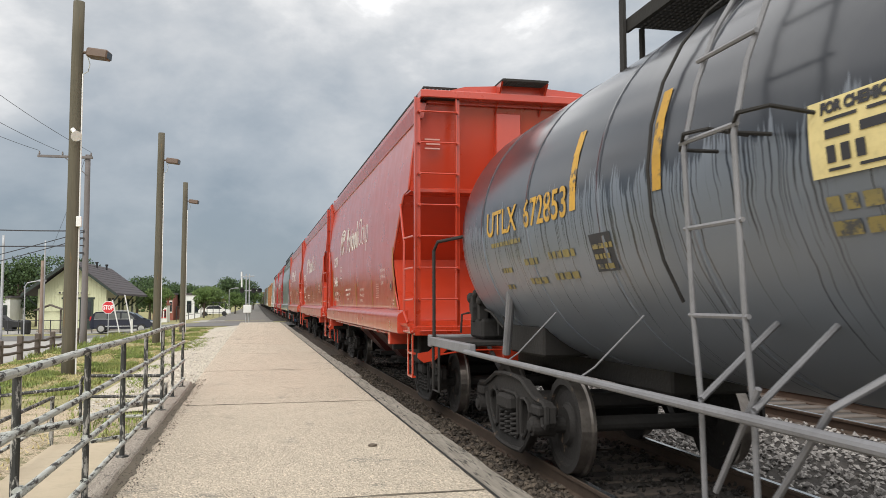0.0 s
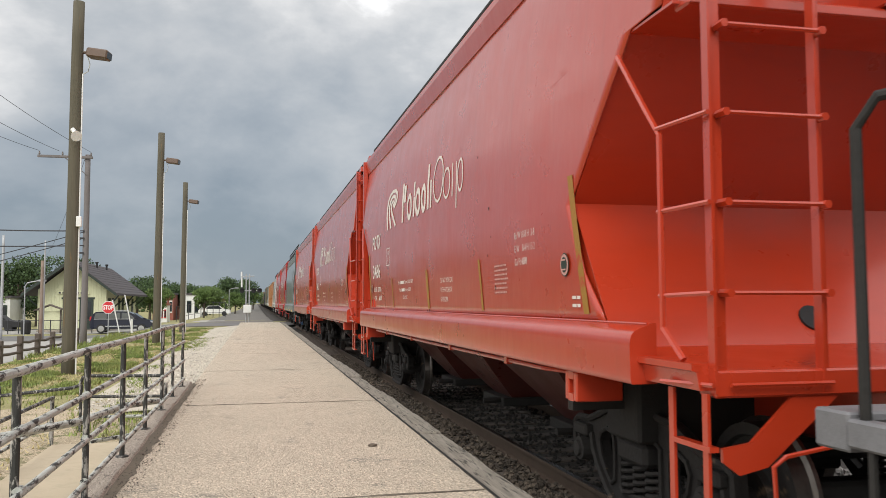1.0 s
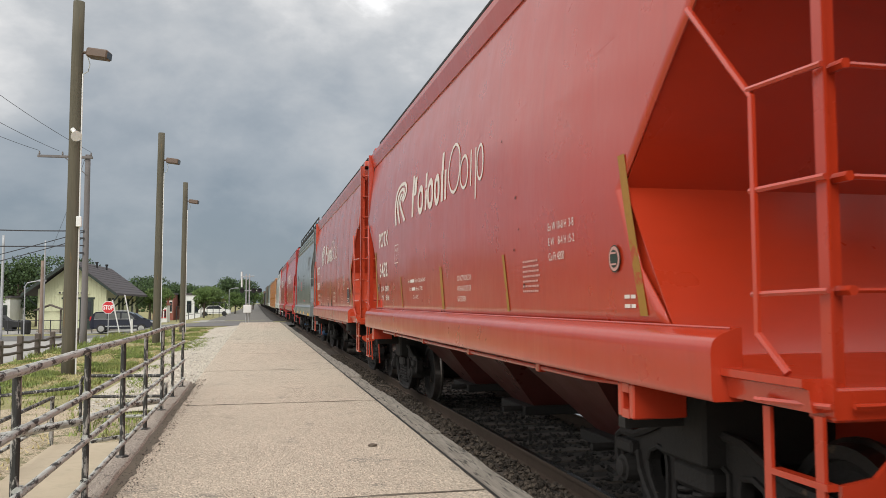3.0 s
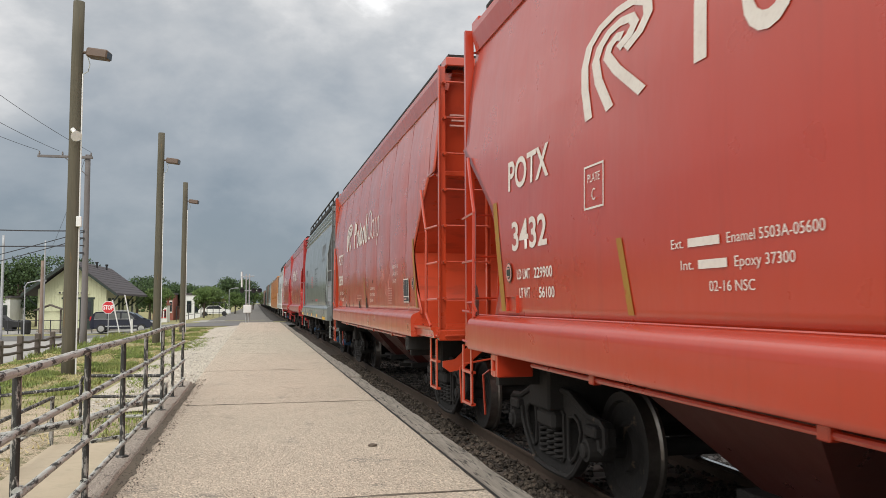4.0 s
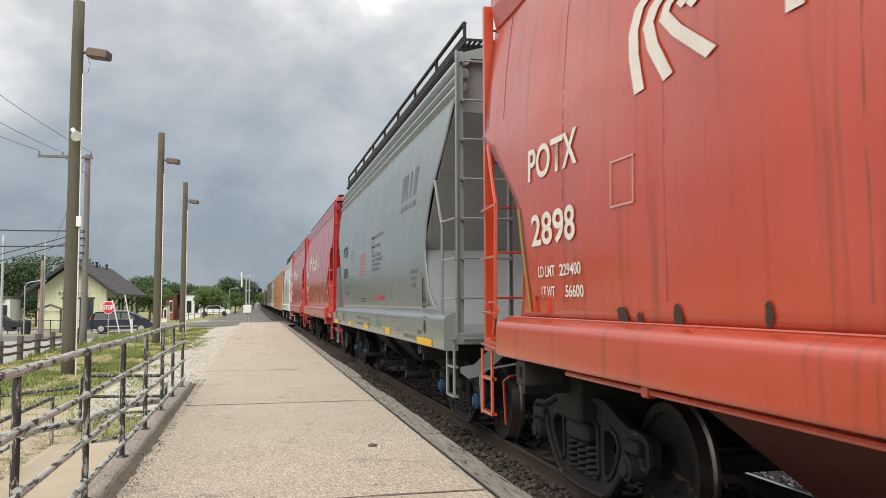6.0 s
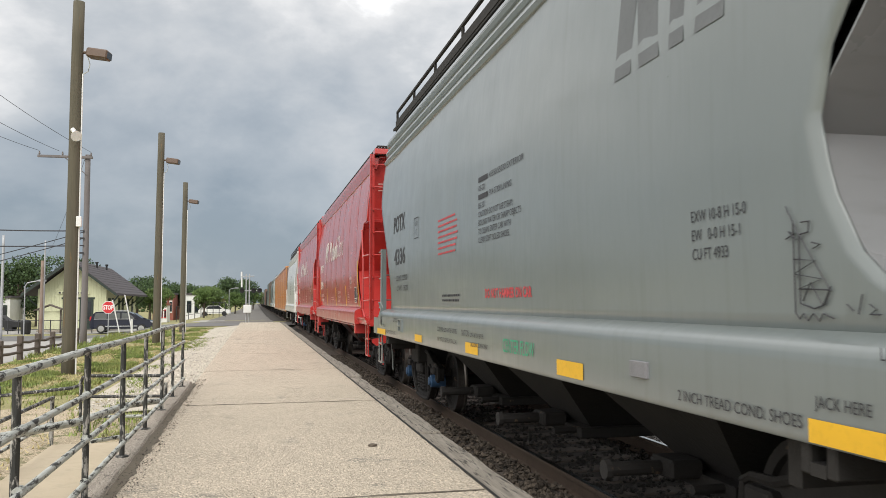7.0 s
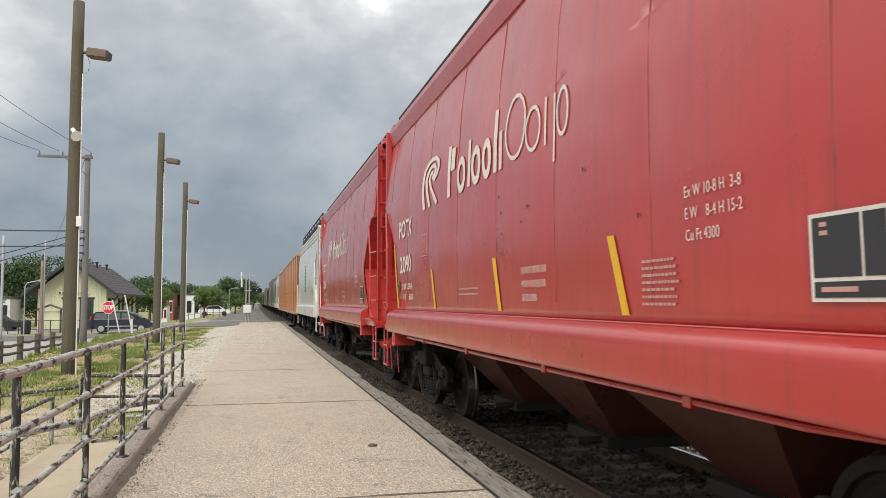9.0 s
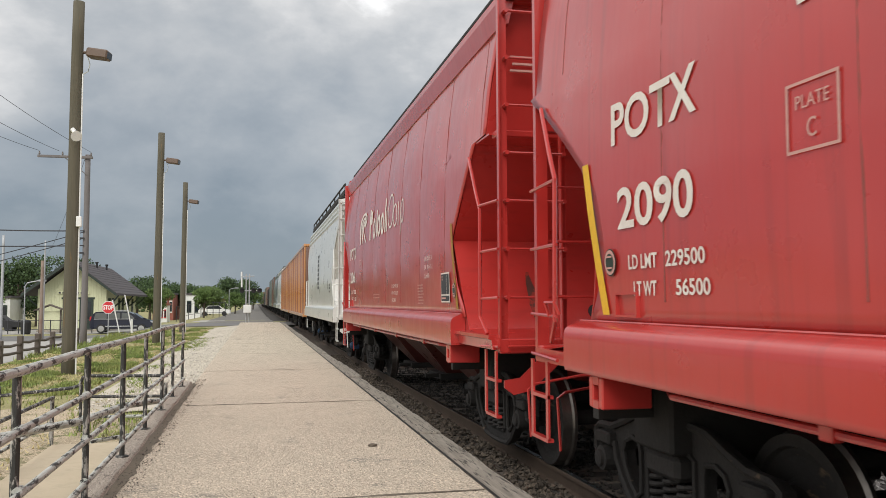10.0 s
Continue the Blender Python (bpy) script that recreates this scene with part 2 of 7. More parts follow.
# grimy pocket red, darkened further to stand in for shade under the car
POCKET = paint("pocket_red_grime_shade", (0.11, 0.022, 0.016), (0.04, 0.02, 0.017), fade=0.03, rust=0.03, streak=0.6)
FADED_YELLOW = mat("faded_yellow", (0.26, 0.20, 0.06), 0.6, scale=4, col2=(0.16, 0.14, 0.07), col3=(0.06, 0.06, 0.06), spots=0.6, spot_scale=12)
SEAM = mat("seam_grime", (0.16, 0.045, 0.035), 0.7, col2=(0.28, 0.06, 0.05), scale=3)
EDGE_DIRT = mat("edge_dirt", (0.12, 0.10, 0.075), 0.95, col2=(0.22, 0.19, 0.14), scale=4, bump=1.0, bump_scale=40, grain=0.5, grain_scale=60)
RUST = mat("rust", (0.045, 0.026, 0.018), 0.95, col2=(0.04, 0.022, 0.015), scale=8, bump=0.8, bump_scale=30)
LETTER_FADED = mat("letter_faded", (0.55, 0.30, 0.26), 0.6, scale=4)
LETTER_GREY = mat("letter_grey", (0.13, 0.14, 0.145), 0.6, scale=4)
NOTICE = mat("notice_yellow", (0.72, 0.60, 0.28), 0.6, scale=4)
FRAME_GREY = mat("frame_grey", (0.20, 0.20, 0.21), 0.6, col2=(0.12, 0.12, 0.125), scale=3, bump=0.2)
BLUE_CAP = mat("blue_bearing_cap", (0.04, 0.10, 0.20), 0.5, scale=5)


def tank_streak():
    """Glossy black tank: weathered pale grey below with black runs down the shell."""
    m = bpy.data.materials.new("tank_black_streaked")
    m.use_nodes = True
    nt = m.node_tree
    b = nt.nodes["Principled BSDF"]
    N, L = nt.nodes.new, nt.links.new
    co, sep = N("ShaderNodeTexCoord"), N("ShaderNodeSeparateXYZ")
    L(co.outputs["Object"], sep.inputs[0])

    def math_node(op, a, c=None):
        n = N("ShaderNodeMath"); n.operation = op
        for i, v in enumerate((a, c)):
            if v is None:
                continue
            if isinstance(v, (int, float)):
                n.inputs[i].default_value = v
            else:
                L(v, n.inputs[i])
        return n.outputs[0]

    def noise_node(vec, s, d=3.0):
        n = N("ShaderNodeTexNoise")
        n.inputs["Scale"].default_value, n.inputs["Detail"].default_value = s, d
        L(vec, n.inputs["Vector"])
        return n.outputs[0]

    wob = N("ShaderNodeMapping"); wob.inputs["Scale"].default_value = (0.5, 1.2, 2.2)
    L(co.outputs["Object"], wob.inputs[0])
    run_y = math_node("ADD", sep.outputs["Y"], math_node("MULTIPLY", noise_node(wob.outputs[0], 1.6, 2), 0.09))
    comb = N("ShaderNodeCombineXYZ")
    L(math_node("MULTIPLY", run_y, 44.0), comb.inputs[0])
    L(math_node("MULTIPLY", sep.outputs["Z"], 0.40), comb.inputs[1])
    runs = noise_node(comb.outputs[0], 1.0, 2.0)
    comb2 = N("ShaderNodeCombineXYZ")
    L(math_node("MULTIPLY", run_y, 5.0), comb2.inputs[0]); L(math_node("MULTIPLY", sep.outputs["Z"], 0.3), comb2.inputs[1])
    long_runs = noise_node(comb2.outputs[0], 1.0, 3.0)
    # height at which each run ends
    z = math_node("SUBTRACT", sep.outputs["Z"], 2.20)
    thr = N("ShaderNodeMapRange")
    thr.inputs[1].default_value, thr.inputs[2].default_value, thr.inputs[3].default_value, thr.inputs[4].default_value = -0.95, 0.24, 0.69, 0.50
    L(math_node("ADD", z, math_node("MULTIPLY", math_node("SUBTRACT", long_runs, 0.5), 1.1)), thr.inputs[0])
    wet = N("ShaderNodeMapRange")
    wet.inputs[1].default_value, wet.inputs[2].default_value = 0.0, 0.016
    L(math_node("SUBTRACT", runs, thr.outputs[0]), wet.inputs[0])
    top = N("ShaderNodeMapRange")
    top.inputs[1].default_value, top.inputs[2].default_value = 0.0, 0.05
    L(math_node("ADD", z, math_node("ADD", math_node("MULTIPLY", math_node("SUBTRACT", runs, 0.5), 0.6), math_node("MULTIPLY", math_node("SUBTRACT", long_runs, 0.5), 0.7))), top.inputs[0])
    dark = math_node("MAXIMUM", wet.outputs[0], top.outputs[0])
    mix = N("ShaderNodeMix"); mix.data_type = "RGBA"
    L(dark, mix.inputs[0])
    mix.inputs[6].default_value, mix.inputs[7].default_value = (0.135, 0.155, 0.186, 1), (0.011, 0.014, 0.021, 1)
    mix2 = N("ShaderNodeMix"); mix2.data_type = "RGBA"
    r = N("ShaderNodeMapRange"); r.inputs[1].default_value, r.inputs[2].default_value, r.inputs[4].default_value = 0.50, 0.8, 0.4
    L(noise_node(co.outputs["Object"], 1.4, 6), r.inputs[0]), L(r.outputs[0], mix2.inputs[0])
    L(mix.outputs[2], mix2.inputs[6]); mix2.inputs[7].default_value = (0.085, 0.088, 0.09, 1)
    L(mix2.outputs[2], b.inputs["Base Color"])
    rough = N("ShaderNodeMapRange"); rough.inputs[3].default_value, rough.inputs[4].default_value = 0.42, 0.16
    L(dark, rough.inputs[0]), L(rough.outputs[0], b.inputs["Roughness"])
    b.inputs["Coat Weight"].default_value, b.inputs["Coat Roughness"].default_value, b.inputs["Coat IOR"].default_value = 0.4, 0.28, 1.5
    return m


TANK_STREAK = tank_streak()


# ---- mesh helpers ----
def mesh_ob(name, bm, material, parent=None, label="", smooth=False):
    me = bpy.data.meshes.new(name)
    bmesh.ops.recalc_face_normals(bm, faces=bm.faces)
    bm.to_mesh(me)
    bm.free()
    if smooth:
        for p in me.polygons:
            p.use_smooth = True
    me.materials.append(material)
    ob = new(name, me)
    if parent:
        ob.parent = parent
    if label:
        ob["label"] = label
    return ob


def part(name, bm, material, parent, label="", smooth=False):
    return mesh_ob(name, bm, material, parent, label, smooth)


def thing(name, m, label, category, group="", kind=""):
    ob = new(name)
    ob.matrix_basis = m
    ob.empty_display_size = 0.2
    return tagged(ob, label, category, group, kind)


def box(bm, x0, x1, y0, y1, z0, z1, m=None, bev=0.0):
    vs = [bm.verts.new((x, y, z)) for x in (x0, x1) for y in (y0, y1) for z in (z0, z1)]
    fs = [bm.faces.new([vs[i] for i in q]) for q in ((0, 1, 3, 2), (4, 6, 7, 5), (0, 4, 5, 1), (2, 3, 7, 6), (0, 2, 6, 4), (1, 5, 7, 3))]
    if m:
        for v in vs:
            v.co = m @ v.co
    if bev:
        es = list({e for f in fs for e in f.edges})
        bmesh.ops.bevel(bm, geom=es, offset=bev, segments=1, affect="EDGES")
    return vs


def boxed(*a, **k):
    bm = bmesh.new()
    box(bm, *a, **k)
    return bm


def tube(bm, pts, r, seg=8, cap=True):
    """A round bar through the points."""
    pts = [Vector(p) for p in pts]
    rings = []
    side = None
    for i, p in enumerate(pts):
        a, b = pts[max(i - 1, 0)], pts[min(i + 1, len(pts) - 1)]
        d = (b - a).normalized()
        if side is None:
            side = d.cross(Vector((0, 0, 1)) if abs(d.z) < 0.9 else Vector((0, 1, 0)))
        side = (side - d * side.dot(d)).normalized()
        up = side.cross(d)
        rr = r[i] if isinstance(r, (list, tuple)) else r
        rings.append([bm.verts.new(p + (side * math.cos(t) + up * math.sin(t)) * rr) for t in [2 * math.pi * k / seg for k in range(seg)]])
    for a, b in zip(rings, rings[1:]):
        for k in range(seg):
            bm.faces.new((a[k], a[(k + 1) % seg], b[(k + 1) % seg], b[k]))
    if cap:
        bm.faces.new(rings[0][::-1]), bm.faces.new(rings[-1])


def tubed(pts, r, seg=8):
    bm = bmesh.new()
    tube(bm, pts, r, seg)
    return bm


def prism(bm, poly, axis, a, b):
    """Extrude a polygon along an axis from a to b; the poly's two numbers are the other axes in order."""
    def at(p, v):
        return {"x": (v, p[0], p[1]), "y": (p[0], v, p[1]), "z": (p[0], p[1], v)}[axis]
    lo = [bm.verts.new(at(p, a)) for p in poly]
    hi = [bm.verts.new(at(p, b)) for p in poly]
    bm.faces.new(lo), bm.faces.new(hi[::-1])
    n = len(poly)
    for i in range(n):
        bm.faces.new((lo[i], hi[i], hi[(i + 1) % n], lo[(i + 1) % n]))


def prismed(poly, axis, a, b):
    bm = bmesh.new()
    prism(bm, poly, axis, a, b)
    return bm


def lathe(bm, prof, axis="x", seg=28, at=(0, 0, 0)):
    """Turn a profile of (along, radius) round an axis."""
    o = Vector(at)
    rings = []
    for a, r in prof:
        ring = []
        for k in range(seg):
            t = 2 * math.pi * k / seg
            c, s = r * math.cos(t), r * math.sin(t)
            ring.append(bm.verts.new(o + Vector({"x": (a, c, s), "y": (c, a, s), "z": (c, s, a)}[axis])))
        rings.append(ring)
    for a, b in zip(rings, rings[1:]):
        for k in range(seg):
            bm.faces.new((a[k], a[(k + 1) % seg], b[(k + 1) % seg], b[k]))
    bm.faces.new(rings[0][::-1]), bm.faces.new(rings[-1])


def lathed(*a, **k):
    bm = bmesh.new()
    lathe(bm, *a, **k)
    return bm


def plate(grid, off):
    """A sheet of metal: a grid of points and the same grid moved by off, joined round the rim."""
    bm = bmesh.new()
    a = [[bm.verts.new(p) for p in row] for row in grid]
    b = [[bm.verts.new(Vector(p) + Vector(off)) for p in row] for row in grid]
    m, n = len(grid), len(grid[0])
    for i in range(m - 1):
        for j in range(n - 1):
            bm.faces.new((a[i][j], a[i][j + 1], a[i + 1][j + 1], a[i + 1][j]))
            bm.faces.new((b[i][j], b[i + 1][j], b[i + 1][j + 1], b[i][j + 1]))
    rim = [(i, 0) for i in range(m)] + [(m - 1, j) for j in range(1, n)] + [(i, n - 1) for i in range(m - 2, -1, -1)] + [(0, j) for j in range(n - 2, 0, -1)]
    for (i, j), (k, l) in zip(rim, rim[1:] + rim[:1]):
        bm.faces.new((a[i][j], a[k][l], b[k][l], b[i][j]))
    for e in bm.edges:
        if len(e.link_faces) == 2 and e.calc_face_angle(0) > 0.6:
            e.smooth = False
    return bm


TEXT_CACHE = {}


def text_mesh(words, size, squeeze=1.0, weight=0.0):
    key = (words, size, squeeze, weight)
    if key not in TEXT_CACHE:
        cu = bpy.data.curves.new("writing", "FONT")
        cu.body, cu.size, cu.offset = words, size, weight
        cu.resolution_u = 4
        ob = new("writing", cu)
        me = bpy.data.meshes.new_from_object(ob.evaluated_get(bpy.context.evaluated_depsgraph_get()))
        bpy.data.objects.remove(ob)
        me.transform(Matrix.Diagonal((squeeze, 1, 1, 1)))
        TEXT_CACHE[key] = me
    return TEXT_CACHE[key]


# ---- ground, road, platform, track ----
XC = 3.455          # track centre
PZ = 0.261          # platform top above the rails


def smooth01(t):
    t = min(max(t, 0.0), 1.0)
    return t * t * (3 - 2 * t)


def gz(x, y):
    """Height of the ground: a low shelf beside the platform that falls to the road and square."""
    drop = 0.20 + 0.72 * smooth01((-5.8 - x) / 5.2)
    rise = smooth01((y - 54) / 5) * (1 - smooth01((y - 74) / 8)) * smooth01((x + 13) / 13)
    return -drop + 0.16 * rise - 0.25 * smooth01((y - 60) / 120) * (1 - smooth01((x + 4) / 3))


def sheet(name, xs, ys, zf, material, label, category="ground", lift=0.0):
    bm = bmesh.new()
    g = [[bm.verts.new((x, y, zf(x, y) + lift)) for y in ys] for x in xs]
    for i in range(len(xs) - 1):
        for j in range(len(ys) - 1):
            bm.faces.new((g[i][j], g[i + 1][j], g[i + 1][j + 1], g[i][j + 1]))
    return tagged(mesh_ob(name, bm, material, smooth=True), label, category, kind="structure")


def steps(a, b, n):
    return [a + (b - a) * i / n for i in range(n + 1)]


sheet("ground", [-900, -300, -120, -60] + steps(-40, -15, 10) + steps(-14, 2, 40) + [4, 8, 14, 30, 80, 300, 900],
      [-200, -80, -30] + steps(-12, 40, 52) + steps(41, 110, 60) + [130, 160, 220, 320, 500, 900, 2200],
      lambda x, y: gz(x, y) - (0.12 if x > 1 else 0), GRASS, "uneven grassy ground with bare dirt patches beside the track", "ground")
# gravel shoulder between platform and grass, and dirt under the railing
sheet("gravel_shoulder", steps(-3.3, -0.9, 6), steps(13.4, 56, 48),
      lambda x, y: gz(x, y) + 0.03 + (0.12 * smooth01((y - 12) / 3) * smooth01((x + 2.6) / 1.6)) - 0.10 * smooth01((-2.7 - x) / 0.5), GRAVEL,
      "pale loose gravel shoulder along the platform", "gravel")
sheet("dirt_patch", steps(-6.8, -1.16, 16), steps(-4, 17, 40),
      lambda x, y: gz(x, y) + 0.025 - 0.09 * smooth01((y - 13.5 - 1.5 * noise.noise(Vector((x * 0.7, 1, 0)))) / 2.5) - 0.09 * smooth01((-5.2 - x) / 1.2) + 0.02 * noise.noise(Vector((x * 1.3, y * 1.3, 2))), DIRT,
      "bare sandy dirt with weeds beside the path", "ground")
# road in the square: near strip beside the rail fence, and the street over the crossing
sheet("road_near", steps(-40, -8.6, 12), steps(20, 58, 24), gz, PALE_ROAD, "pale worn asphalt lot behind the rail fence", "road", 0.012)
sheet("crossing_road", steps(-60, 20, 60), steps(57.5, 66, 8), lambda x, y: min(gz(x, y), -0.03), ASPHALT, "grey asphalt road crossing the track", "road", 0.03)
sheet("track_shoulder", steps(-5.5, 1.4, 6), [66.5, 72, 80, 100, 140, 220, 400, 900], lambda x, y: gz(x, y) + 0.03 - 0.12 * smooth01((-4 - x) / 1.2), CINDER, "dark cinder shoulder beside the far track", "gravel")
sheet("far_road", steps(-60, -2.6, 24), steps(70, 84, 6), gz, PALE_ROAD, "pale parking lot in front of the station", "road", 0.015)

ballast = sheet("ballast_bed", [1.3, 1.7, 2.0, 2.6, 4.3, 4.9, 5.6, 6.8, 7.6, 9.2, 10.4, 12.5], [-60, -20, 0, 20, 40, 56, 67, 90, 140, 220, 400, 900],
                lambda x, y: -0.17 if x < 11 else -0.5, BALLAST, "dark cinder ballast bed under the rails", "ballast")

platform = thing("platform", pose(0, 0, 0), "long low concrete platform with timber edge", "platform", kind="structure")


def build_platform():
    y, i = -10.05, 0
    while y < 53:
        y1 = min(y + 5.13, 53.2)
        part("slab", boxed(-0.91, 1.514, y + 0.009, y1 - 0.009, -0.45, PZ, bev=0.01), CONCRETE, platform)
        y = y1
    part("core", boxed(-0.905, 1.51, -9.8, 53.1, -0.46, PZ - 0.035), UNDER, platform)
    # open joints, crumbled and filled with dirt
    for k in range(1, 12):
        bm = bmesh.new()
        rows, yj = [], -10.05 + 5.13 * k
        for i in range(61):
            x = -0.9 + 2.4 * i / 60
            c = yj + 0.03 * noise.noise(Vector((x * 1.3, k * 3.1, 1)))
            w = 0.009 + 0.04 * max(0, noise.noise(Vector((x * 4.0, k * 1.7, 4)))) + 0.02 * abs(noise.noise(Vector((x * 15, k, 9))))
            rows.append((bm.verts.new((x, c - w, PZ + 0.0025)), bm.verts.new((x, c + w, PZ + 0.0025))))
        for a, b in zip(rows, rows[1:]):
            bm.faces.new((a[0], b[0], b[1], a[1]))
        part("joint_dirt", bm, EDGE_DIRT, platform)
    # dirt lying along the kerb, with a ragged edge
    bm = bmesh.new()
    n = 240
    rows = []
    for i in range(n + 1):
        y = -6 + 19.2 * i / n
        w = 0.035 + 0.05 * abs(noise.noise(Vector((y * 2.1, 0, 7)))) + 0.035 * abs(noise.noise(Vector((y * 9, 3, 7))))
        rows.append((bm.verts.new((-0.94, y, PZ + 0.012)), bm.verts.new((-0.915, y, PZ + 0.012)), bm.verts.new((-0.905 + w, y, PZ + 0.0025))))
    for a, b in zip(rows, rows[1:]):
        bm.faces.new((a[0], a[1], b[1], b[0])), bm.faces.new((a[1], a[2], b[2], b[1]))
    part("edge_dirt", bm, EDGE_DIRT, platform)
    # dirt-filled crack between the slabs and the edge timbers
    bm = bmesh.new()
    rows = []
    for i in range(401):
        y = -6 + 46 * i / 400
        w = 0.001 + 0.016 * abs(noise.noise(Vector((y * 1.7, 2, 3)))) + 0.02 * max(0, noise.noise(Vector((y * 8, 6, 1))))
        rows.append((bm.verts.new((1.511 - w, y, PZ + 0.003)), bm.verts.new((1.528, y, PZ + 0.004))))
    for a, b in zip(rows, rows[1:]):
        bm.faces.new((a[0], a[1], b[1], b[0]))
    part("edge_crack", bm, UNDER, platform)
    rnd = random.Random(4)
    y = -9.0
    while y < 53:
        ln = rnd.choice((2.4, 3.0, 3.7))
        y1 = min(y + ln, 53.2)
        z = PZ + rnd.uniform(-0.02, 0.006)
        dx = rnd.uniform(-0.012, 0.012)
        bm = bmesh.new()
        box(bm, 1.521 + dx * 0.5, 1.755 + dx, y + 0.008, y1 - 0.008, z - 0.24, z, bev=0.015)
        bmesh.ops.subdivide_edges(bm, edges=[e for e in bm.edges if abs(e.verts[0].co.y - e.verts[1].co.y) > 1], cuts=12)
        for v in bm.verts:
            v.co += Vector((noise.noise(v.co * 3.1) * 0.010, 0, noise.noise(v.co * 2.3 + Vector((5, 0, 0))) * 0.010))
        part("edge_timber", bm, TIMBER, platform)
        y = y1
    # kerb under the railing
    bm = bmesh.new()
    box(bm, -1.13, -0.93, -9.0, 13.3, -0.4, PZ + 0.03, bev=0.02)
    bmesh.ops.subdivide_edges(bm, edges=[e for e in bm.edges if abs(e.verts[0].co.y - e.verts[1].co.y) > 1], cuts=60)
    for v in bm.verts:
        v.co += Vector((noise.noise(v.co * 2.1) * 0.02, 0, noise.noise(v.co * 1.7 + Vector((5, 0, 0))) * 0.018))
    part("kerb", bm, KERB, platform, "worn grey kerb beam")


build_platform()


def rail_profile():
    return [(-0.07, -0.17), (0.07, -0.17), (0.07, -0.155), (0.012, -0.13), (0.012, -0.045), (0.036, -0.03), (0.036, -0.004), (0.028, 0),
            (-0.028, 0), (-0.036, -0.004), (-0.036, -0.03), (-0.012, -0.045), (-0.012, -0.13), (-0.07, -0.155)]


def build_track(xc, label):
    tr = thing("track", pose(xc, 0, 0), label, "railway track", kind="structure")
    for s in (-0.7525, 0.7525):
        part("rail", prismed([(s + a, b) for a, b in rail_profile()], "y", -60, 900), RAIL_STEEL, tr)
        part("rail_head", boxed(s - 0.024, s + 0.024, -60, 900, 0.0005, 0.003), BRIGHT_STEEL, tr, "polished running surface")
    me = None
    for i in range(90):
        y = 0.5 + i * 0.52
        if me is None:
            ob = part("tie", boxed(-1.3, 1.3, -0.115, 0.115, -0.33, -0.150, bev=0.01), FENCE_WOOD, tr)
            me = ob.data
        else:
            ob = new("tie", me); ob.parent = tr
        ob.location = (0, y, 0)
    return tr


build_track(XC, "worn main track with rusty rails on dark ballast")
build_track(XC + 4.6, "second track with rusty rails on pale ballast")


def stones(name, x0, x1, y0, y1, z, n, size, material, label, seed, hump=0.0):
    """Loose stones as one mesh: small lumps with random shape."""
    rs = np.random.RandomState(seed)
    base = np.array([(1, 0, 0), (-1, 0, 0), (0, 1, 0), (0, -1, 0), (0, 0, 1), (0, 0, -1)], float)
    tri = np.array([(0, 2, 4), (2, 1, 4), (1, 3, 4), (3, 0, 4), (2, 0, 5), (1, 2, 5), (3, 1, 5), (0, 3, 5)])
    V, Fc = [], []
    # denser towards the near end
    u = rs.rand(n) ** 1.6
    for i in range(n):
        s = size * rs.uniform(0.5, 1.25)
        v = base * (s * rs.uniform(0.55, 1.1, (6, 1))) * np.array([1, 1, 0.75])
        a, b = rs.uniform(0, 6.28), rs.uniform(-0.7, 0.7)
        Rz = np.array([[math.cos(a), -math.sin(a), 0], [math.sin(a), math.cos(a), 0], [0, 0, 1]])
        Rx = np.array([[1, 0, 0], [0, math.cos(b), -math.sin(b)], [0, math.sin(b), math.cos(b)]])
        v = v @ (Rz @ Rx).T
        x, y = rs.uniform(x0, x1), y0 + (y1 - y0) * u[i]
        zz = z(x, y) if callable(z) else z
        V.append(v + np.array([x, y, zz + rs.uniform(-0.01, 0.025)]))
        Fc.append(tri + 6 * i)
    me = bpy.data.meshes.new(name)
    me.from_pydata(np.concatenate(V).tolist(), [], np.concatenate(Fc).tolist())
    me.materials.append(material)
    return tagged(new(name, me), label, "gravel", kind="stuff")


stones("ballast_stones", 1.77, 2.66, 1.5, 26, -0.15, 9000, 0.036, STONE, "dark brown crushed ballast stones beside the rail", 1)
# stones between the rails, coloured dark for the shade below the cars
stones("ballast_stones", 2.74, 4.2, 1.5, 26, -0.15, 4500, 0.036, SHADED_STONE, "grimy ballast between the rails, darkened for shade under the train", 2)
stones("far_ballast_stones", 4.27, 7.2, 1.5, 26, -0.14, 9000, 0.042, PALE_STONE, "pale grey crushed ballast beyond the far rail", 3)
stones("kerb_grit", -0.92, -0.76, 2.0, 14, PZ - 0.006, 2600, 0.007, STONE, "dirt and grit gathered along the kerb", 4)
SHOULDER_STONE = mat("shoulder_stone", (0.60, 0.56, 0.49), 0.9, col2=(0.42, 0.39, 0.33), scale=5, island=0.35)
stones("shoulder_stones", -2.6, -1.0, 14.2, 50, lambda x, y: gz(x, y) + 0.05 + 0.12 * smooth01((y - 12) / 3) * smooth01((x + 2.6) / 1.6), 3500, 0.024, SHOULDER_STONE, "loose pale stones on the gravel shoulder", 5)


# ---- railcars ----
SPEED = 6.93    # metres a second
MOVERS = []      # (thing, y at the start)
WHEELS = []      # wheelsets that turn


def half_width(z):
    """Half width of a hopper's side sheet at a height."""
    pts = [(1.0, 1.50), (1.4, 1.51), (2.1, 1.525), (2.8, 1.515), (3.4, 1.47), (3.9, 1.40), (4.3, 1.33)]
    for (a, u), (b, v) in zip(pts, pts[1:]):
        if z <= b:
            return u + (v - u) * (z - a) / (b - a)
    return 1.33


SKIN = {}


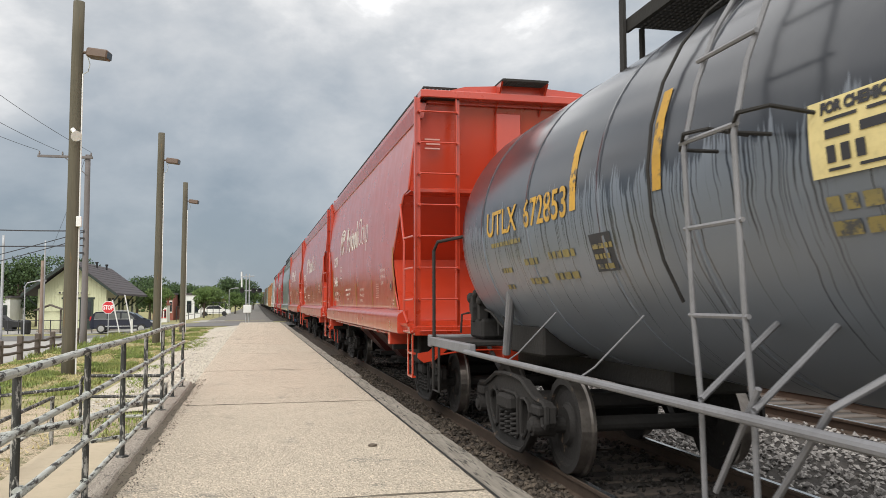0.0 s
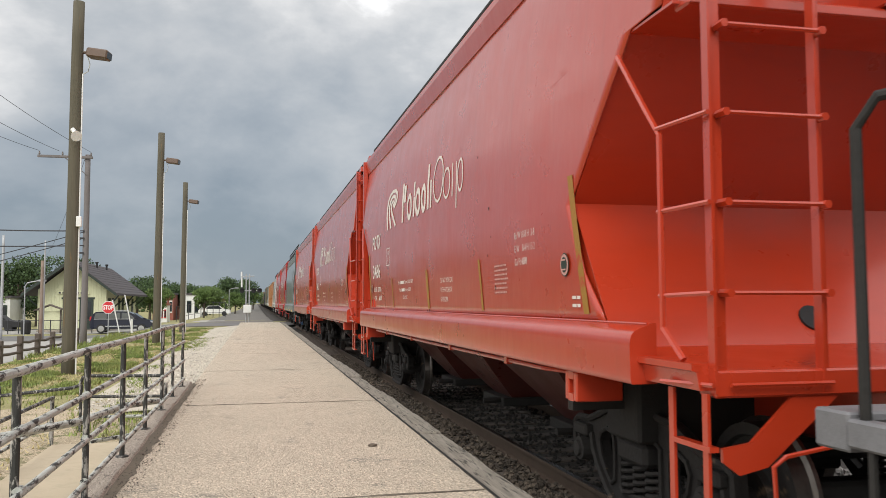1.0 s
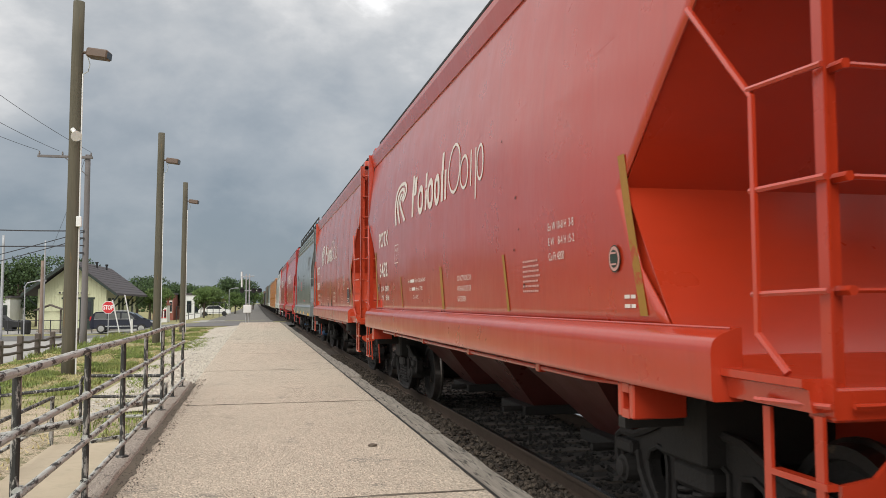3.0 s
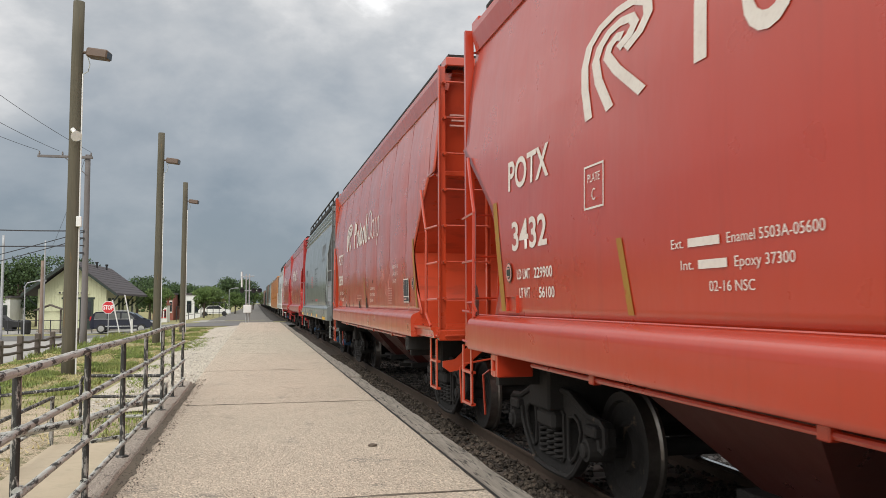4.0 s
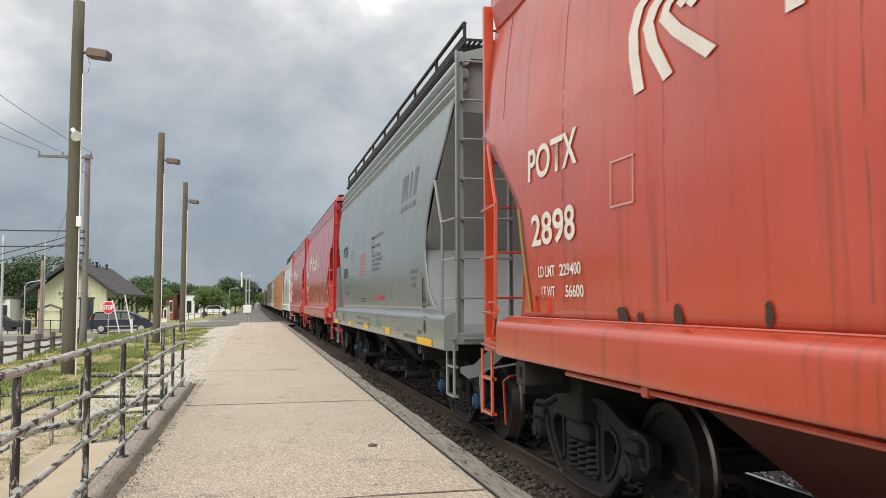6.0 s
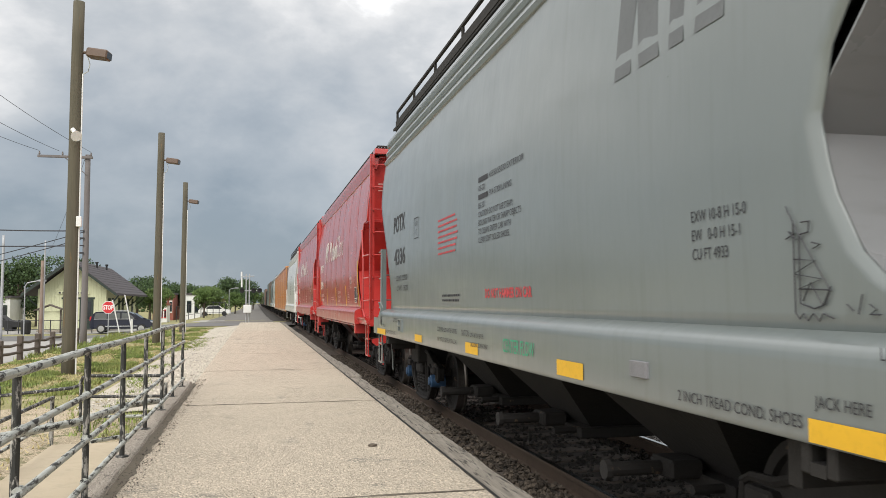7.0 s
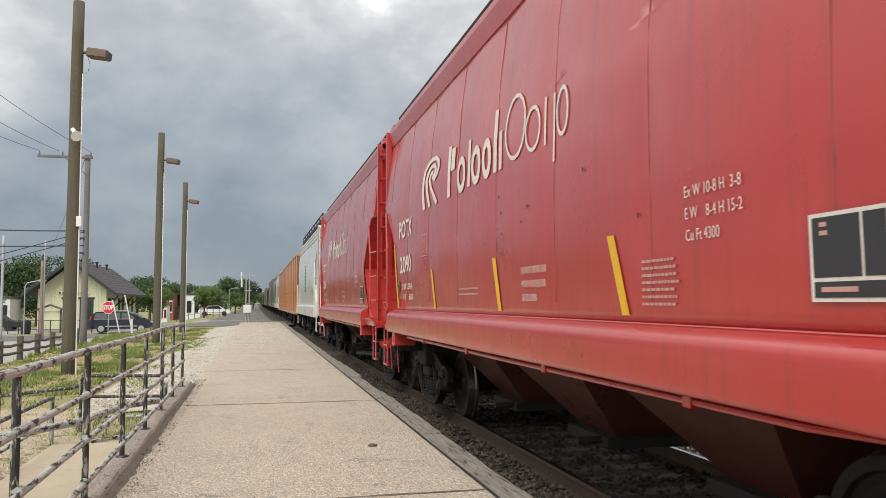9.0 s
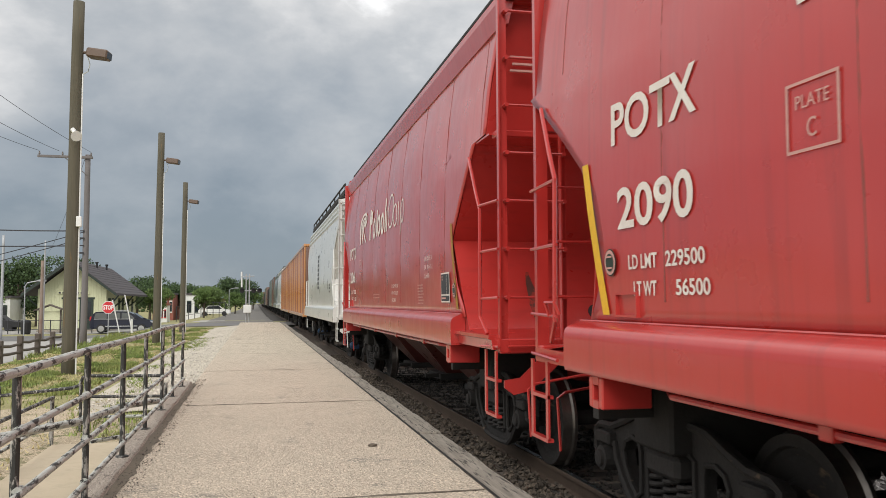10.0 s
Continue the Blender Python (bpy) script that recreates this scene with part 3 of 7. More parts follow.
def skin(car, y, z):
    """Half width of a car's side at a point, with its dents where it has them."""
    if car.name in SKIN:
        return half_width(z) + side_relief(y, z, *SKIN[car.name])
    return half_width(z)


def proud(car):
    """How far paint stands off a car's side: more where the panels are bowed."""
    return 0.004 + 0.32 * SKIN.get(car.name, (0, 0))[1]


def flat_write(words, cap, y_left, z_base, material, parent, squeeze=1.0, weight=0.0, name="lettering", out=0.008, width=None):
    """Writing on the side facing the platform; the words run towards -y and follow the bulge of the side."""
    me = text_mesh(words, cap / 0.69, squeeze, weight).copy()
    k = 1.0
    if width:
        w = max(v.co.x for v in me.vertices)
        k = width / w
    for v in me.vertices:
        z = z_base + v.co.y
        y = y_left - v.co.x * k
        v.co = Vector((-(skin(parent, y, z) + proud(parent) if out < 0.05 else out), y, z))
    me.materials.append(material)
    ob = new(name, me)
    ob.parent = parent
    return ob


def flat_shape(polys, material, parent, name, label="", off=0.007, xfix=None):
    """Painted flat shapes on the side: polygons of (y, z), cut in strips so that they follow the bulge."""
    bm = bmesh.new()
    for poly in polys:
        vs = [bm.verts.new((-(xfix or skin(parent, y, z)) - (off + 0.3 * SKIN.get(parent.name, (0, 0))[1] if off > 0.008 else proud(parent)), y, z)) for y, z in poly]
        bm.faces.new(vs)
    return part(name, bm, material, parent, label)


def ring_polys(y, z, ry, rz, th, a0=0, a1=360, n=16):
    out = []
    for i in range(n):
        p, q = radians(a0 + (a1 - a0) * i / n), radians(a0 + (a1 - a0) * (i + 1) / n)
        out.append([(y - math.cos(p) * ry, z + math.sin(p) * rz), (y - math.cos(q) * ry, z + math.sin(q) * rz),
                    (y - math.cos(q) * (ry - th), z + math.sin(q) * (rz - th)), (y - math.cos(p) * (ry - th), z + math.sin(p) * (rz - th))])
    return out


def bar(y0, y1, z0, z1, slant=0.0):
    n = max(1, int(abs(z1 - z0) / 0.25))
    out = []
    for i in range(n):
        a, b = i / n, (i + 1) / n
        out.append([(y0 + slant * a, z0 + (z1 - z0) * a), (y1 + slant * a, z0 + (z1 - z0) * a),
                    (y1 + slant * b, z0 + (z1 - z0) * b), (y0 + slant * b, z0 + (z1 - z0) * b)])
    return out


WHEEL_R = 0.42


def wheel_mesh():
    """One wheel: plate, rim and flange, with the rim's face and tread worn bright."""
    prof = [(-0.045, 0.10), (-0.045, 0.16), (-0.01, 0.18), (0.0, 0.20), (0.0, 0.30), (-0.012, 0.34), (-0.045, 0.352), (-0.045, 0.415),
            (0.04, 0.425), (0.055, 0.449), (0.08, 0.449), (0.09, 0.35), (0.055, 0.33), (0.055, 0.2), (0.095, 0.1)]
    bm = bmesh.new()
    lathe(bm, prof, "x", 40)
    for f in bm.faces:
        c = f.calc_center_median()
        r = math.hypot(c.y, c.z)
        f.material_index = 1 if (0.392 < r < 0.43 and c.x < 0.02) or r > 0.415 else 0
    bmesh.ops.recalc_face_normals(bm, faces=bm.faces)
    me = bpy.data.meshes.new("wheel")
    bm.to_mesh(me)
    bm.free()
    me.materials.append(TRUCK_GRIME), me.materials.append(WORN_STEEL)
    return me


WHEEL_ME = {}
AXLE = 0.864      # axle from the middle of the truck


def mirrored(half):
    return half + [(-y, z) for y, z in half[::-1]]


def side_frame(s):
    """Cast side frame: one plate with rounded windows and raised flanges round its outline."""
    outline = mirrored([(0.18, 0.795), (0.42, 0.775), (0.62, 0.70), (0.80, 0.645), (1.0, 0.635), (1.07, 0.60), (1.08, 0.47), (1.05, 0.43), (0.99, 0.44), (0.97, 0.53),
                        (0.76, 0.53), (0.735, 0.43), (0.66, 0.33), (0.50, 0.19), (0.38, 0.125), (0.14, 0.11)])
    window = [(0.40, 0.60), (0.50, 0.615), (0.59, 0.58), (0.63, 0.51), (0.60, 0.41), (0.51, 0.30), (0.43, 0.25), (0.385, 0.28), (0.375, 0.40), (0.38, 0.54)]
    nest = mirrored([(0.22, 0.63), (0.28, 0.60), (0.285, 0.26), (0.25, 0.225)])
    loops = [outline, window, [(-y, z) for y, z in window[::-1]], nest]
    bm = bmesh.new()
    edges = []
    for loop in loops:
        vs = [bm.verts.new((s * 0.95, y, z)) for y, z in loop]
        edges += [bm.edges.new((p, q)) for p, q in zip(vs, vs[1:] + vs[:1])]
    bmesh.ops.triangle_fill(bm, use_beauty=True, edges=edges)
    grown = bmesh.ops.extrude_face_region(bm, geom=list(bm.faces))
    bmesh.ops.translate(bm, vec=(s * 0.07, 0, 0), verts=[g for g in grown["geom"] if isinstance(g, bmesh.types.BMVert)])
    for loop, r in zip(loops, (0.026, 0.018, 0.018, 0.018)):
        tube(bm, [(s * 1.03, y, z) for y, z in loop + loop[:1]], r, 6, cap=False)
    for q in (-0.889, 0.889):
        box(bm, min(s * 0.9, s * 1.08), max(s * 0.9, s * 1.08), q - 0.115, q + 0.115, 0.515, 0.60, bev=0.015)
    return bm


TRUCK_ME = {}


def add_truck(parent, y, cap_mat=TRUCK_GRIME, detail=True):
    """A freight truck in parts: side frames, springs, bolster, wheelsets, bearing caps."""
    def shared(key, name, make, material, at):
        if key not in TRUCK_ME:
            ob = part(name, make(), material, parent)
            TRUCK_ME[key] = ob.data
        else:
            ob = new(name, TRUCK_ME[key]); ob.parent = parent
        ob.location = at
        return ob

    def spring(s):
        bm = bmesh.new()
        tube(bm, [(s * 1.0 + 0.062 * math.cos(a), 0.062 * math.sin(a), 0.225 + 0.23 * a / (2 * math.pi * 5)) for a in [2 * math.pi * i / 10 for i in range(51)]], 0.016, 6)
        return bm

    for s in (-1, 1):
        shared(("frame", s), "side_frame", lambda: side_frame(s), TRUCK_GRIME, (0, y, 0))
        if detail:
            for q in (-0.17, 0.0, 0.17):
                shared(("spring", s), "spring", lambda: spring(s), TRUCK_GRIME, (0, y + q, 0))
            for q in (-AXLE, AXLE):
                shared(("cap", s, cap_mat.name), "bearing_cap", lambda: lathed([(s * 1.125, 0.03), (s * 1.12, 0.055), (s * 1.10, 0.06), (s * 1.095, 0.085), (s * 1.02, 0.09), (s * 0.9, 0.10)], "x", 16), cap_mat, (0, y + q, WHEEL_R))
    part("bolster", boxed(-1.10, 1.10, -0.2, 0.2, 0.46, 0.61, bev=0.03), TRUCK_GRIME, parent).location = (0, y, 0)
    for q in (-AXLE, AXLE):
        part("brake_beam", boxed(-0.75, 0.75, q * 0.46 - 0.05, q * 0.46 + 0.05, 0.28, 0.40, bev=0.02), UNDER, parent).location = (0, y, 0)
    for q in (-AXLE, AXLE):
        if not WHEEL_ME:
            WHEEL_ME["w"] = wheel_mesh()
            ob = part("wheelset", lathed([(-1.0, 0.07), (1.0, 0.07)], "x", 12), UNDER, parent)
            WHEEL_ME["a"] = ob.data
        else:
            ob = new("wheelset", WHEEL_ME["a"]); ob.parent = parent
        for s in (-1, 1):
            wh = new("wheel", WHEEL_ME["w"]); wh.parent = ob
            wh.matrix_basis = pose(s * 0.755, 0, 0, 0, 0, 0 if s < 0 else 180)
        ob.location = (0, y + q, WHEEL_R)
        if detail:
            WHEELS.append((ob, y + q))


def coupler(parent, yend, s):
    bm = bmesh.new()
    box(bm, -0.12, 0.12, min(yend - s * 0.9, yend + s * 0.45), max(yend - s * 0.9, yend + s * 0.45), 0.74, 0.98, bev=0.02)
    box(bm, -0.16, 0.14, min(yend + s * 0.4, yend + s * 0.66), max(yend + s * 0.4, yend + s * 0.66), 0.68, 1.02, bev=0.04)
    part("coupler", bm, UNDER, parent)


def edge_d(z, style, far=False):
    """How far the side sheet's end stands in from the corner post at a height."""
    if style == "round" and far:
        pts = [(1.36, 1.15), (1.6, 1.10), (1.9, 1.0), (2.2, 0.82), (2.5, 0.55), (2.8, 0.28), (2.98, 0.1), (3.05, 0.02), (4.4, 0.0)]
    elif style == "round":
        pts = [(1.36, 0.55), (1.44, 0.95), (1.62, 1.25), (1.9, 1.4), (2.15, 1.45), (2.4, 1.38), (2.7, 1.15), (2.98, 0.85), (3.3, 0.5), (3.6, 0.32), (4.4, 0.25)]
    elif far:
        pts = [(1.36, 0.98), (1.61, 1.16), (1.84, 1.16), (2.12, 1.08), (2.3, 0.93), (2.84, 0.18), (2.90, 0.05), (2.97, -0.06), (2.985, 0.06), (4.4, 0.06)]
    else:
        pts = [(1.36, 1.08), (1.42, 1.12), (1.67, 1.38), (2.12, 1.58), (2.84, 0.84), (2.90, 0.80), (2.97, 0.74), (2.985, 0.40), (3.4, 0.33), (4.4, 0.15)]
    for (a, u), (b, v) in zip(pts, pts[1:]):
        if z <= b:
            return u + (v - u) * max(0, (z - a)) / (b - a)
    return pts[-1][1]


def side_relief(y, z, seed, quilt):
    """Panels bow a little between the weld seams, and the sheet has soft dents."""
    u = (y / 1.36) % 1.0
    fade = smooth01((z - 1.4) / 0.4) * smooth01((4.1 - z) / 0.4)
    return quilt * fade * (math.sin(math.pi * u) ** 0.6 - 0.6) + 0.006 * noise.noise(Vector((seed + y * 0.8, z * 0.9, seed * 0.37))) * fade


HL = 6.0      # corner post from the car's middle


def hopper(y0, paint_mat, label, style="hex", detail=True, inner=None, roof_rail=False, lettering=None, hl=HL, group="covered hopper cars", eave=4.11, quilt=0.010, sill_in=0.55, cut=0.0):
    """Covered hopper: bulged sides with cut-away ends, slope sheets, sills, roof, ladders, hoppers, trucks."""
    car = thing("hopper_car", pose(XC, y0, 0), label, "rail car", group)
    inner = inner or paint_mat
    SKIN[car.name] = (y0 - 31, quilt)
    MOVERS.append((car, y0))
    zs = sorted(set(steps(1.36, eave, 26) + ([2.84, 2.90, 2.97, 2.985, 2.12] if style == "hex" else [2.15, 2.98])))
    for s in (-1, 1):
        bm = bmesh.new()
        grid = []
        for z in zs:
            lo_y, hi_y = -hl + max(edge_d(z, style) - cut, 0.15), hl - edge_d(z, style, True)
            cols = 96
            ys = [lo_y + (hi_y - lo_y) * j / cols for j in range(cols + 1)]
            grid.append([(s * (half_width(z) + side_relief(y, z, y0 + 31 * s, quilt)), y, z) for y in ys])
        bm.free()
        bm = plate(grid, (-s * 0.012, 0, 0))
        part("side_sheet", bm, paint_mat, car, smooth=True)
        # side sill: boxed channel with a sloping top
        se = hl - (sill_in if style == "hex" else 0.02)
        sf = hl - ((0.5 + 0.5 * (sill_in - 0.5)) if style == "hex" else 0.72)
        zb, zt = (1.09, 1.36) if style == "hex" else (1.02, 1.37)
        bm = bmesh.new()
        prism(bm, [(s * 1.48, zb), (s * 1.62, zb), (s * 1.626, zb + 0.03), (s * 1.628, zt - 0.075), (s * 1.625, zt - 0.045), (s * 1.617, zt - 0.022), (s * 1.602, zt - 0.006), (s * 1.582, zt + 0.004), (s * 1.50, zt + 0.035), (s * 1.48, zt + 0.035)], "y", -se, sf)
        if style == "hex":
            prism(bm, [(s * 1.47, zb + 0.02), (s * 1.545, zb + 0.02), (s * 1.55, zb + 0.035), (s * 1.56, zb + 0.10), (s * 1.585, zb + 0.11), (s * 1.585, zb + 0.14), (s * 1.47, zb + 0.14)], "y", -hl + 0.03, -se)
            prism(bm, [(s * 1.44, zb), (s * 1.52, zb), (s * 1.52, zb + 0.09), (s * 1.44, zb + 0.09)], "y", sf, hl - 0.03)
        else:
            prism(bm, [(sf, zb + 0.003), (sf, zt + 0.01), (sf + 0.10, zt - 0.02), (sf + 0.20, zt - 0.10), (hl - 0.05, zt - 0.10), (hl - 0.05, zb + 0.003)], "x", min(s * 1.50, s * 1.622), max(s * 1.50, s * 1.622))
        es = [e for e in bm.edges if abs(e.verts[0].co.y - e.verts[1].co.y) > 5]
        bmesh.ops.bevel(bm, geom=es, offset=0.004, segments=1, affect="EDGES")
        bm.normal_update()
        for e_ in bm.edges:
            e_.smooth = not (len(e_.link_faces) == 2 and e_.calc_face_angle(0) > 0.75)
        part("side_sill", bm, paint_mat, car, smooth=True)
        if style == "hex":
            part("sill_seam", tubed([(s * 1.520, -se + 0.02, zt + 0.030), (s * 1.520, sf - 0.02, zt + 0.030)], 0.007, 6), paint_mat, car)
        bm = bmesh.new()
        if roof_rail:
            for i, (xx, zz) in enumerate(((1.41, eave - 0.32), (1.385, eave - 0.18), (1.37, eave - 0.04))):
                tube(bm, [(s * xx, -hl + 0.1, zz), (s * xx, hl - 0.1, zz)], 0.055, 8)
        else:
            prism(bm, [(s * 1.36, eave - 0.22), (s * (half_width(eave - 0.2) + 0.02), eave - 0.22), (s * 1.46, eave - 0.04), (s * 1.46, eave + 0.02), (s * 1.3, eave + 0.05)], "y", -hl + 0.12, hl - 0.12)
        part("top_chord", bm, paint_mat, car)
    # roof
    bm = bmesh.new()
    prism(bm, [(-1.42, eave - 0.02), (-1.40, eave + 0.04), (-0.8, eave + 0.22), (0, eave + 0.28), (0.8, eave + 0.22), (1.40, eave + 0.04), (1.42, eave - 0.02)], "y", -hl + 0.12, hl - 0.12)
    part("roof", bm, paint_mat, car)
    for k in range(6):
        yy = -4.2 + 1.68 * k
        part("roof_hatch", lathed([(eave + 0.2, 0.36), (eave + 0.36, 0.36), (eave + 0.40, 0.30), (eave + 0.41, 0.02)], "z", 16, (0.0, yy, 0)), paint_mat, car)
    for s in (-1, 1):
        bm = bmesh.new()
        x0, x1 = (0.89, 1.33)
        for i in range(9):
            xx = x0 + (x1 - x0) * i / 8
            box(bm, s * xx - 0.008, s * xx + 0.008, -hl + 0.2, hl - 0.2, eave + 0.19, eave + 0.222)
        for i in range(61):
            yy = -hl + 0.2 + (2 * hl - 0.4) * i / 60
            box(bm, min(s * x0, s * x1), max(s * x0, s * x1), yy - 0.01, yy + 0.01, eave + 0.194, eave + 0.218)
        part("running_board", bm, UNDER, car, "dark steel grating walkway")
        me = None
        for i in range(9):
            yy = -hl + 0.4 + (2 * hl - 0.8) * i / 8
            if me is None:
                bm = bmesh.new()
                box(bm, min(s * 0.86, s * 1.32), max(s * 0.86, s * 1.32), -0.02, 0.02, eave + 0.135, eave + 0.188)
                box(bm, min(s * 1.24, s * 1.28), max(s * 1.24, s * 1.28), -0.02, 0.02, eave + 0.02, eave + 0.14)
                if roof_rail:
                    tube(bm, [(s * 1.30, 0, eave + 0.14), (s * 1.30, 0, eave + 0.45)], 0.02, 5)
                me = part("walkway_bracket", bm, UNDER if roof_rail else paint_mat, car)
                me.location = (0, yy, 0)
            else:
                ob = new("walkway_bracket", me.data); ob.parent = car; ob.location = (0, yy, 0)
        if roof_rail:
            part("walkway_rail", tubed([(s * 1.30, -hl + 0.4, eave + 0.45), (s * 1.30, hl - 0.4, eave + 0.45)], 0.025, 5), UNDER, car)
            part("walkway_toe_board", boxed(min(s * 1.31, s * 1.33), max(s * 1.31, s * 1.33), -hl + 0.4, hl - 0.4, eave + 0.16, eave + 0.30), UNDER, car)
    # ends
    for e in (-1, 1):
        sd, sz = (0.76 - cut if e < 0 else 0.28, 2.97) if style == "hex" else (0.30, 3.5 if e < 0 else 2.97)
        if style == "hex" and e < 0:
            part("lip_plate", boxed(-1.49, 1.49, -hl + 0.30, -hl + 0.78, 2.955, 2.97), inner, car)
        a1, a2 = (1.18 - 0.8 * cut, 1.0) if e < 0 else (1.02, 0.9)
        # upper end plate, slope sheet under it, and the apron back out over the truck
        for nm, (ya, za), (yb, zb), mt in (("end_plate", *((((hl - 0.205, eave + 0.05), (hl - 0.40, sz)) if style == "hex" and e < 0 else ((hl - 0.22, eave + 0.05), (hl - 0.30, sz)))), paint_mat if style == "hex" else inner), ("slope_sheet", (hl - sd, sz), (hl - (1.56 - cut if e < 0 else 1.14), 2.12), inner), ("apron_sheet", (hl - (1.56 - cut if e < 0 else 1.14), 2.12), (hl - a1, 1.52), inner), ("apron_foot", (hl - a1, 1.52), (hl - a2, 1.25), inner), ("apron_foot", (hl - a2, 1.25), (hl - 0.1, 1.17), inner)):
            rows = []
            for t in (0, 0.25, 0.5, 0.75, 1):
                z = za + (zb - za) * t
                w = half_width(z) - 0.014
                rows.append([(x, e * (ya + (yb - ya) * t), z) for x in (-w, -w / 3, w / 3, w)])
            bm = plate(rows, (0, -e * 0.012, 0))
            part(nm, bm, mt, car)
        if style == "hex":
            line = ((1.17, 0.5), (1.25, a2), (1.52, a1), (2.13, 1.56 - cut if e < 0 else 1.14))
            for s in (-1, 1):
                rows = [[(s * (half_width(z) - 0.03), e * (hl - d - q), z) for q in (0.004, 0.3, 0.6)] for z, d in line]
                part("apron_gusset", plate(rows, (-s * 0.01, 0, 0)), inner, car)
            part("end_lip", boxed(-1.45, 1.45, min(e * (hl - 0.36), e * (hl - 0.22)), max(e * (hl - 0.36), e * (hl - 0.22)), 2.93, 2.99, bev=0.01), paint_mat, car)
        if detail and style == "hex":
            for nm, xa, xb, zc, yo in (("corner_grating", -1.38, -0.92, eave + 0.03, 0.0), ("end_grating", -0.36, 0.26, eave + 0.27, 0.14)):
                bm = bmesh.new()
                for i in range(7):
                    yy = e * (hl - 0.22 + (0.24 + yo) * i / 6)
                    box(bm, xa, xb, yy - 0.006, yy + 0.006, zc - 0.015, zc + 0.015)
                for i in range(15):
                    xx = xa + (xb - xa) * i / 14
                    box(bm, xx - 0.006, xx + 0.006, min(e * (hl - 0.22), e * (hl + 0.02 + yo)), max(e * (hl - 0.22), e * (hl + 0.02 + yo)), zc - 0.012, zc + 0.012)
                part(nm, bm, UNDER, car, "dark steel grating")
            for xx in (-0.36, 0.26):
                bm = bmesh.new()
                prism(bm, [(e * (hl - 0.24), eave - 0.12), (e * (hl - 0.24), eave + 0.25), (e * (hl + 0.14), eave + 0.25), (e * (hl - 0.1), eave + 0.0)], "x", xx - 0.012, xx + 0.012)
                part("grating_bracket", bm, paint_mat, car)
            if sill_in > 1.1:
                for xx in (-0.16, 0.10):
                    part("end_rib", boxed(xx - 0.042, xx + 0.042, min(e * (hl - 0.42), e * (hl - 0.20)), max(e * (hl - 0.42), e * (hl - 0.20)), 1.18, eave - 0.1, bev=0.008), paint_mat, car)
            part("end_stiffener", boxed(-0.36, -0.02, min(e * (hl - 0.40), e * (hl - 0.15)), max(e * (hl - 0.40), e * (hl - 0.15)), 3.0, eave - 0.1, bev=0.01), paint_mat, car)
            part("end_top_beam", boxed(-1.42, 1.42, min(e * (hl - 0.2), e * (hl + 0.04)), max(e * (hl - 0.2), e * (hl + 0.04)), eave + 0.02, eave + 0.12, bev=0.01), paint_mat, car)
        # end sill and corner posts
        bm = bmesh.new()
        box(bm, -1.5, 1.5, min(e * (hl - 0.12), e * (hl + 0.02)), max(e * (hl - 0.12), e * (hl + 0.02)), 1.08, 1.2, bev=0.01)
        box(bm, -0.35, 0.35, min(e * (hl - 1.5), e * (hl + 0.02)), max(e * (hl - 1.5), e * (hl + 0.02)), 0.72, 1.10, bev=0.02)
        part("end_sill", bm, paint_mat, car)
        coupler(car, e * hl, e)
        low = style == "round" and e == 1
        posts = [(-1.46, 2.35 if low else eave + 0.02), (-0.93, 2.35 if low else eave + 0.02)] if (detail) else []
        posts += [(1.46, eave + 0.02)]
        if e == 1:
            posts += [(0.93, eave + 0.02)]
        for px, zt in posts:
            bm = bmesh.new()
            w = 0.042 if abs(px) > 1.2 else 0.03
            prism(bm, [(px - w, e * (hl - 0.03)), (px + w, e * (hl - 0.03)), (px + w, e * (hl - 0.018)), (px - w + 0.014, e * (hl - 0.018)), (px - w + 0.014, e * (hl + 0.025)), (px - w, e * (hl + 0.025))], "z", 1.1, zt)
            part("corner_post" if abs(px) > 1.2 else "ladder_stile", bm, paint_mat, car)
        if detail:
            z = 1.14
            while z < (2.3 if low else eave - 0.05):
                bm = bmesh.new()
                tube(bm, [(-1.44, e * (hl + 0.05), z), (-0.93, e * (hl + 0.05), z)], 0.011, 6)
                if z > 1.2:
                    for xx in (-1.44, -0.94):
                        tube(bm, [(xx, e * (hl - 0.01), z), (xx, e * (hl + 0.068), z)], 0.02, 6)
                part("ladder_rung", bm, paint_mat, car)
                z += 0.40
            # side handhold beside the cut-away
            bm = bmesh.new()
            hd = 0.28 if e < 0 else 0.60
            tube(bm, [*([] if low else [(-1.535, e * (hl - (0.83 if e < 0 else 0.24)), 2.84), (-1.57, e * (hl - (0.45 if e < 0 else 0.50)), 2.46)]), (-1.58, e * (hl - hd - 0.01), 2.30), (-1.585, e * (hl - hd), 1.55), (-1.585, e * (hl - hd), 1.38), (-1.56, e * (hl - hd + 0.14), 1.24)], 0.016, 6)
            part("grab_iron", bm, paint_mat, car)
            for z in (1.14, 1.54, 1.94, 2.34) if e < 0 else (1.14, 1.42, 1.88, 2.30):
                part("side_rung", tubed([(-1.585, e * (hl - hd - 0.03), z - 0.01), (-1.52, e * (hl + 0.04), z)], 0.012, 6), paint_mat, car)
            # stirrup step
            bm = bmesh.new()
            for q in (hl - 0.30, hl + 0.0):
                box(bm, -1.53, -1.515, min(e * q, e * q + 0.045), max(e * q, e * q + 0.045), 0.57, 1.1)
            for z in (0.57, 0.86):
                box(bm, -1.535, -1.49, min(e * (hl - 0.30), e * (hl + 0.02)), max(e * (hl - 0.30), e * (hl + 0.04)), z - 0.012, z + 0.012)
            part("stirrup_step", bm, paint_mat, car)
            # diagonal bracket, uncoupling lever, jacking block
            bm = bmesh.new()
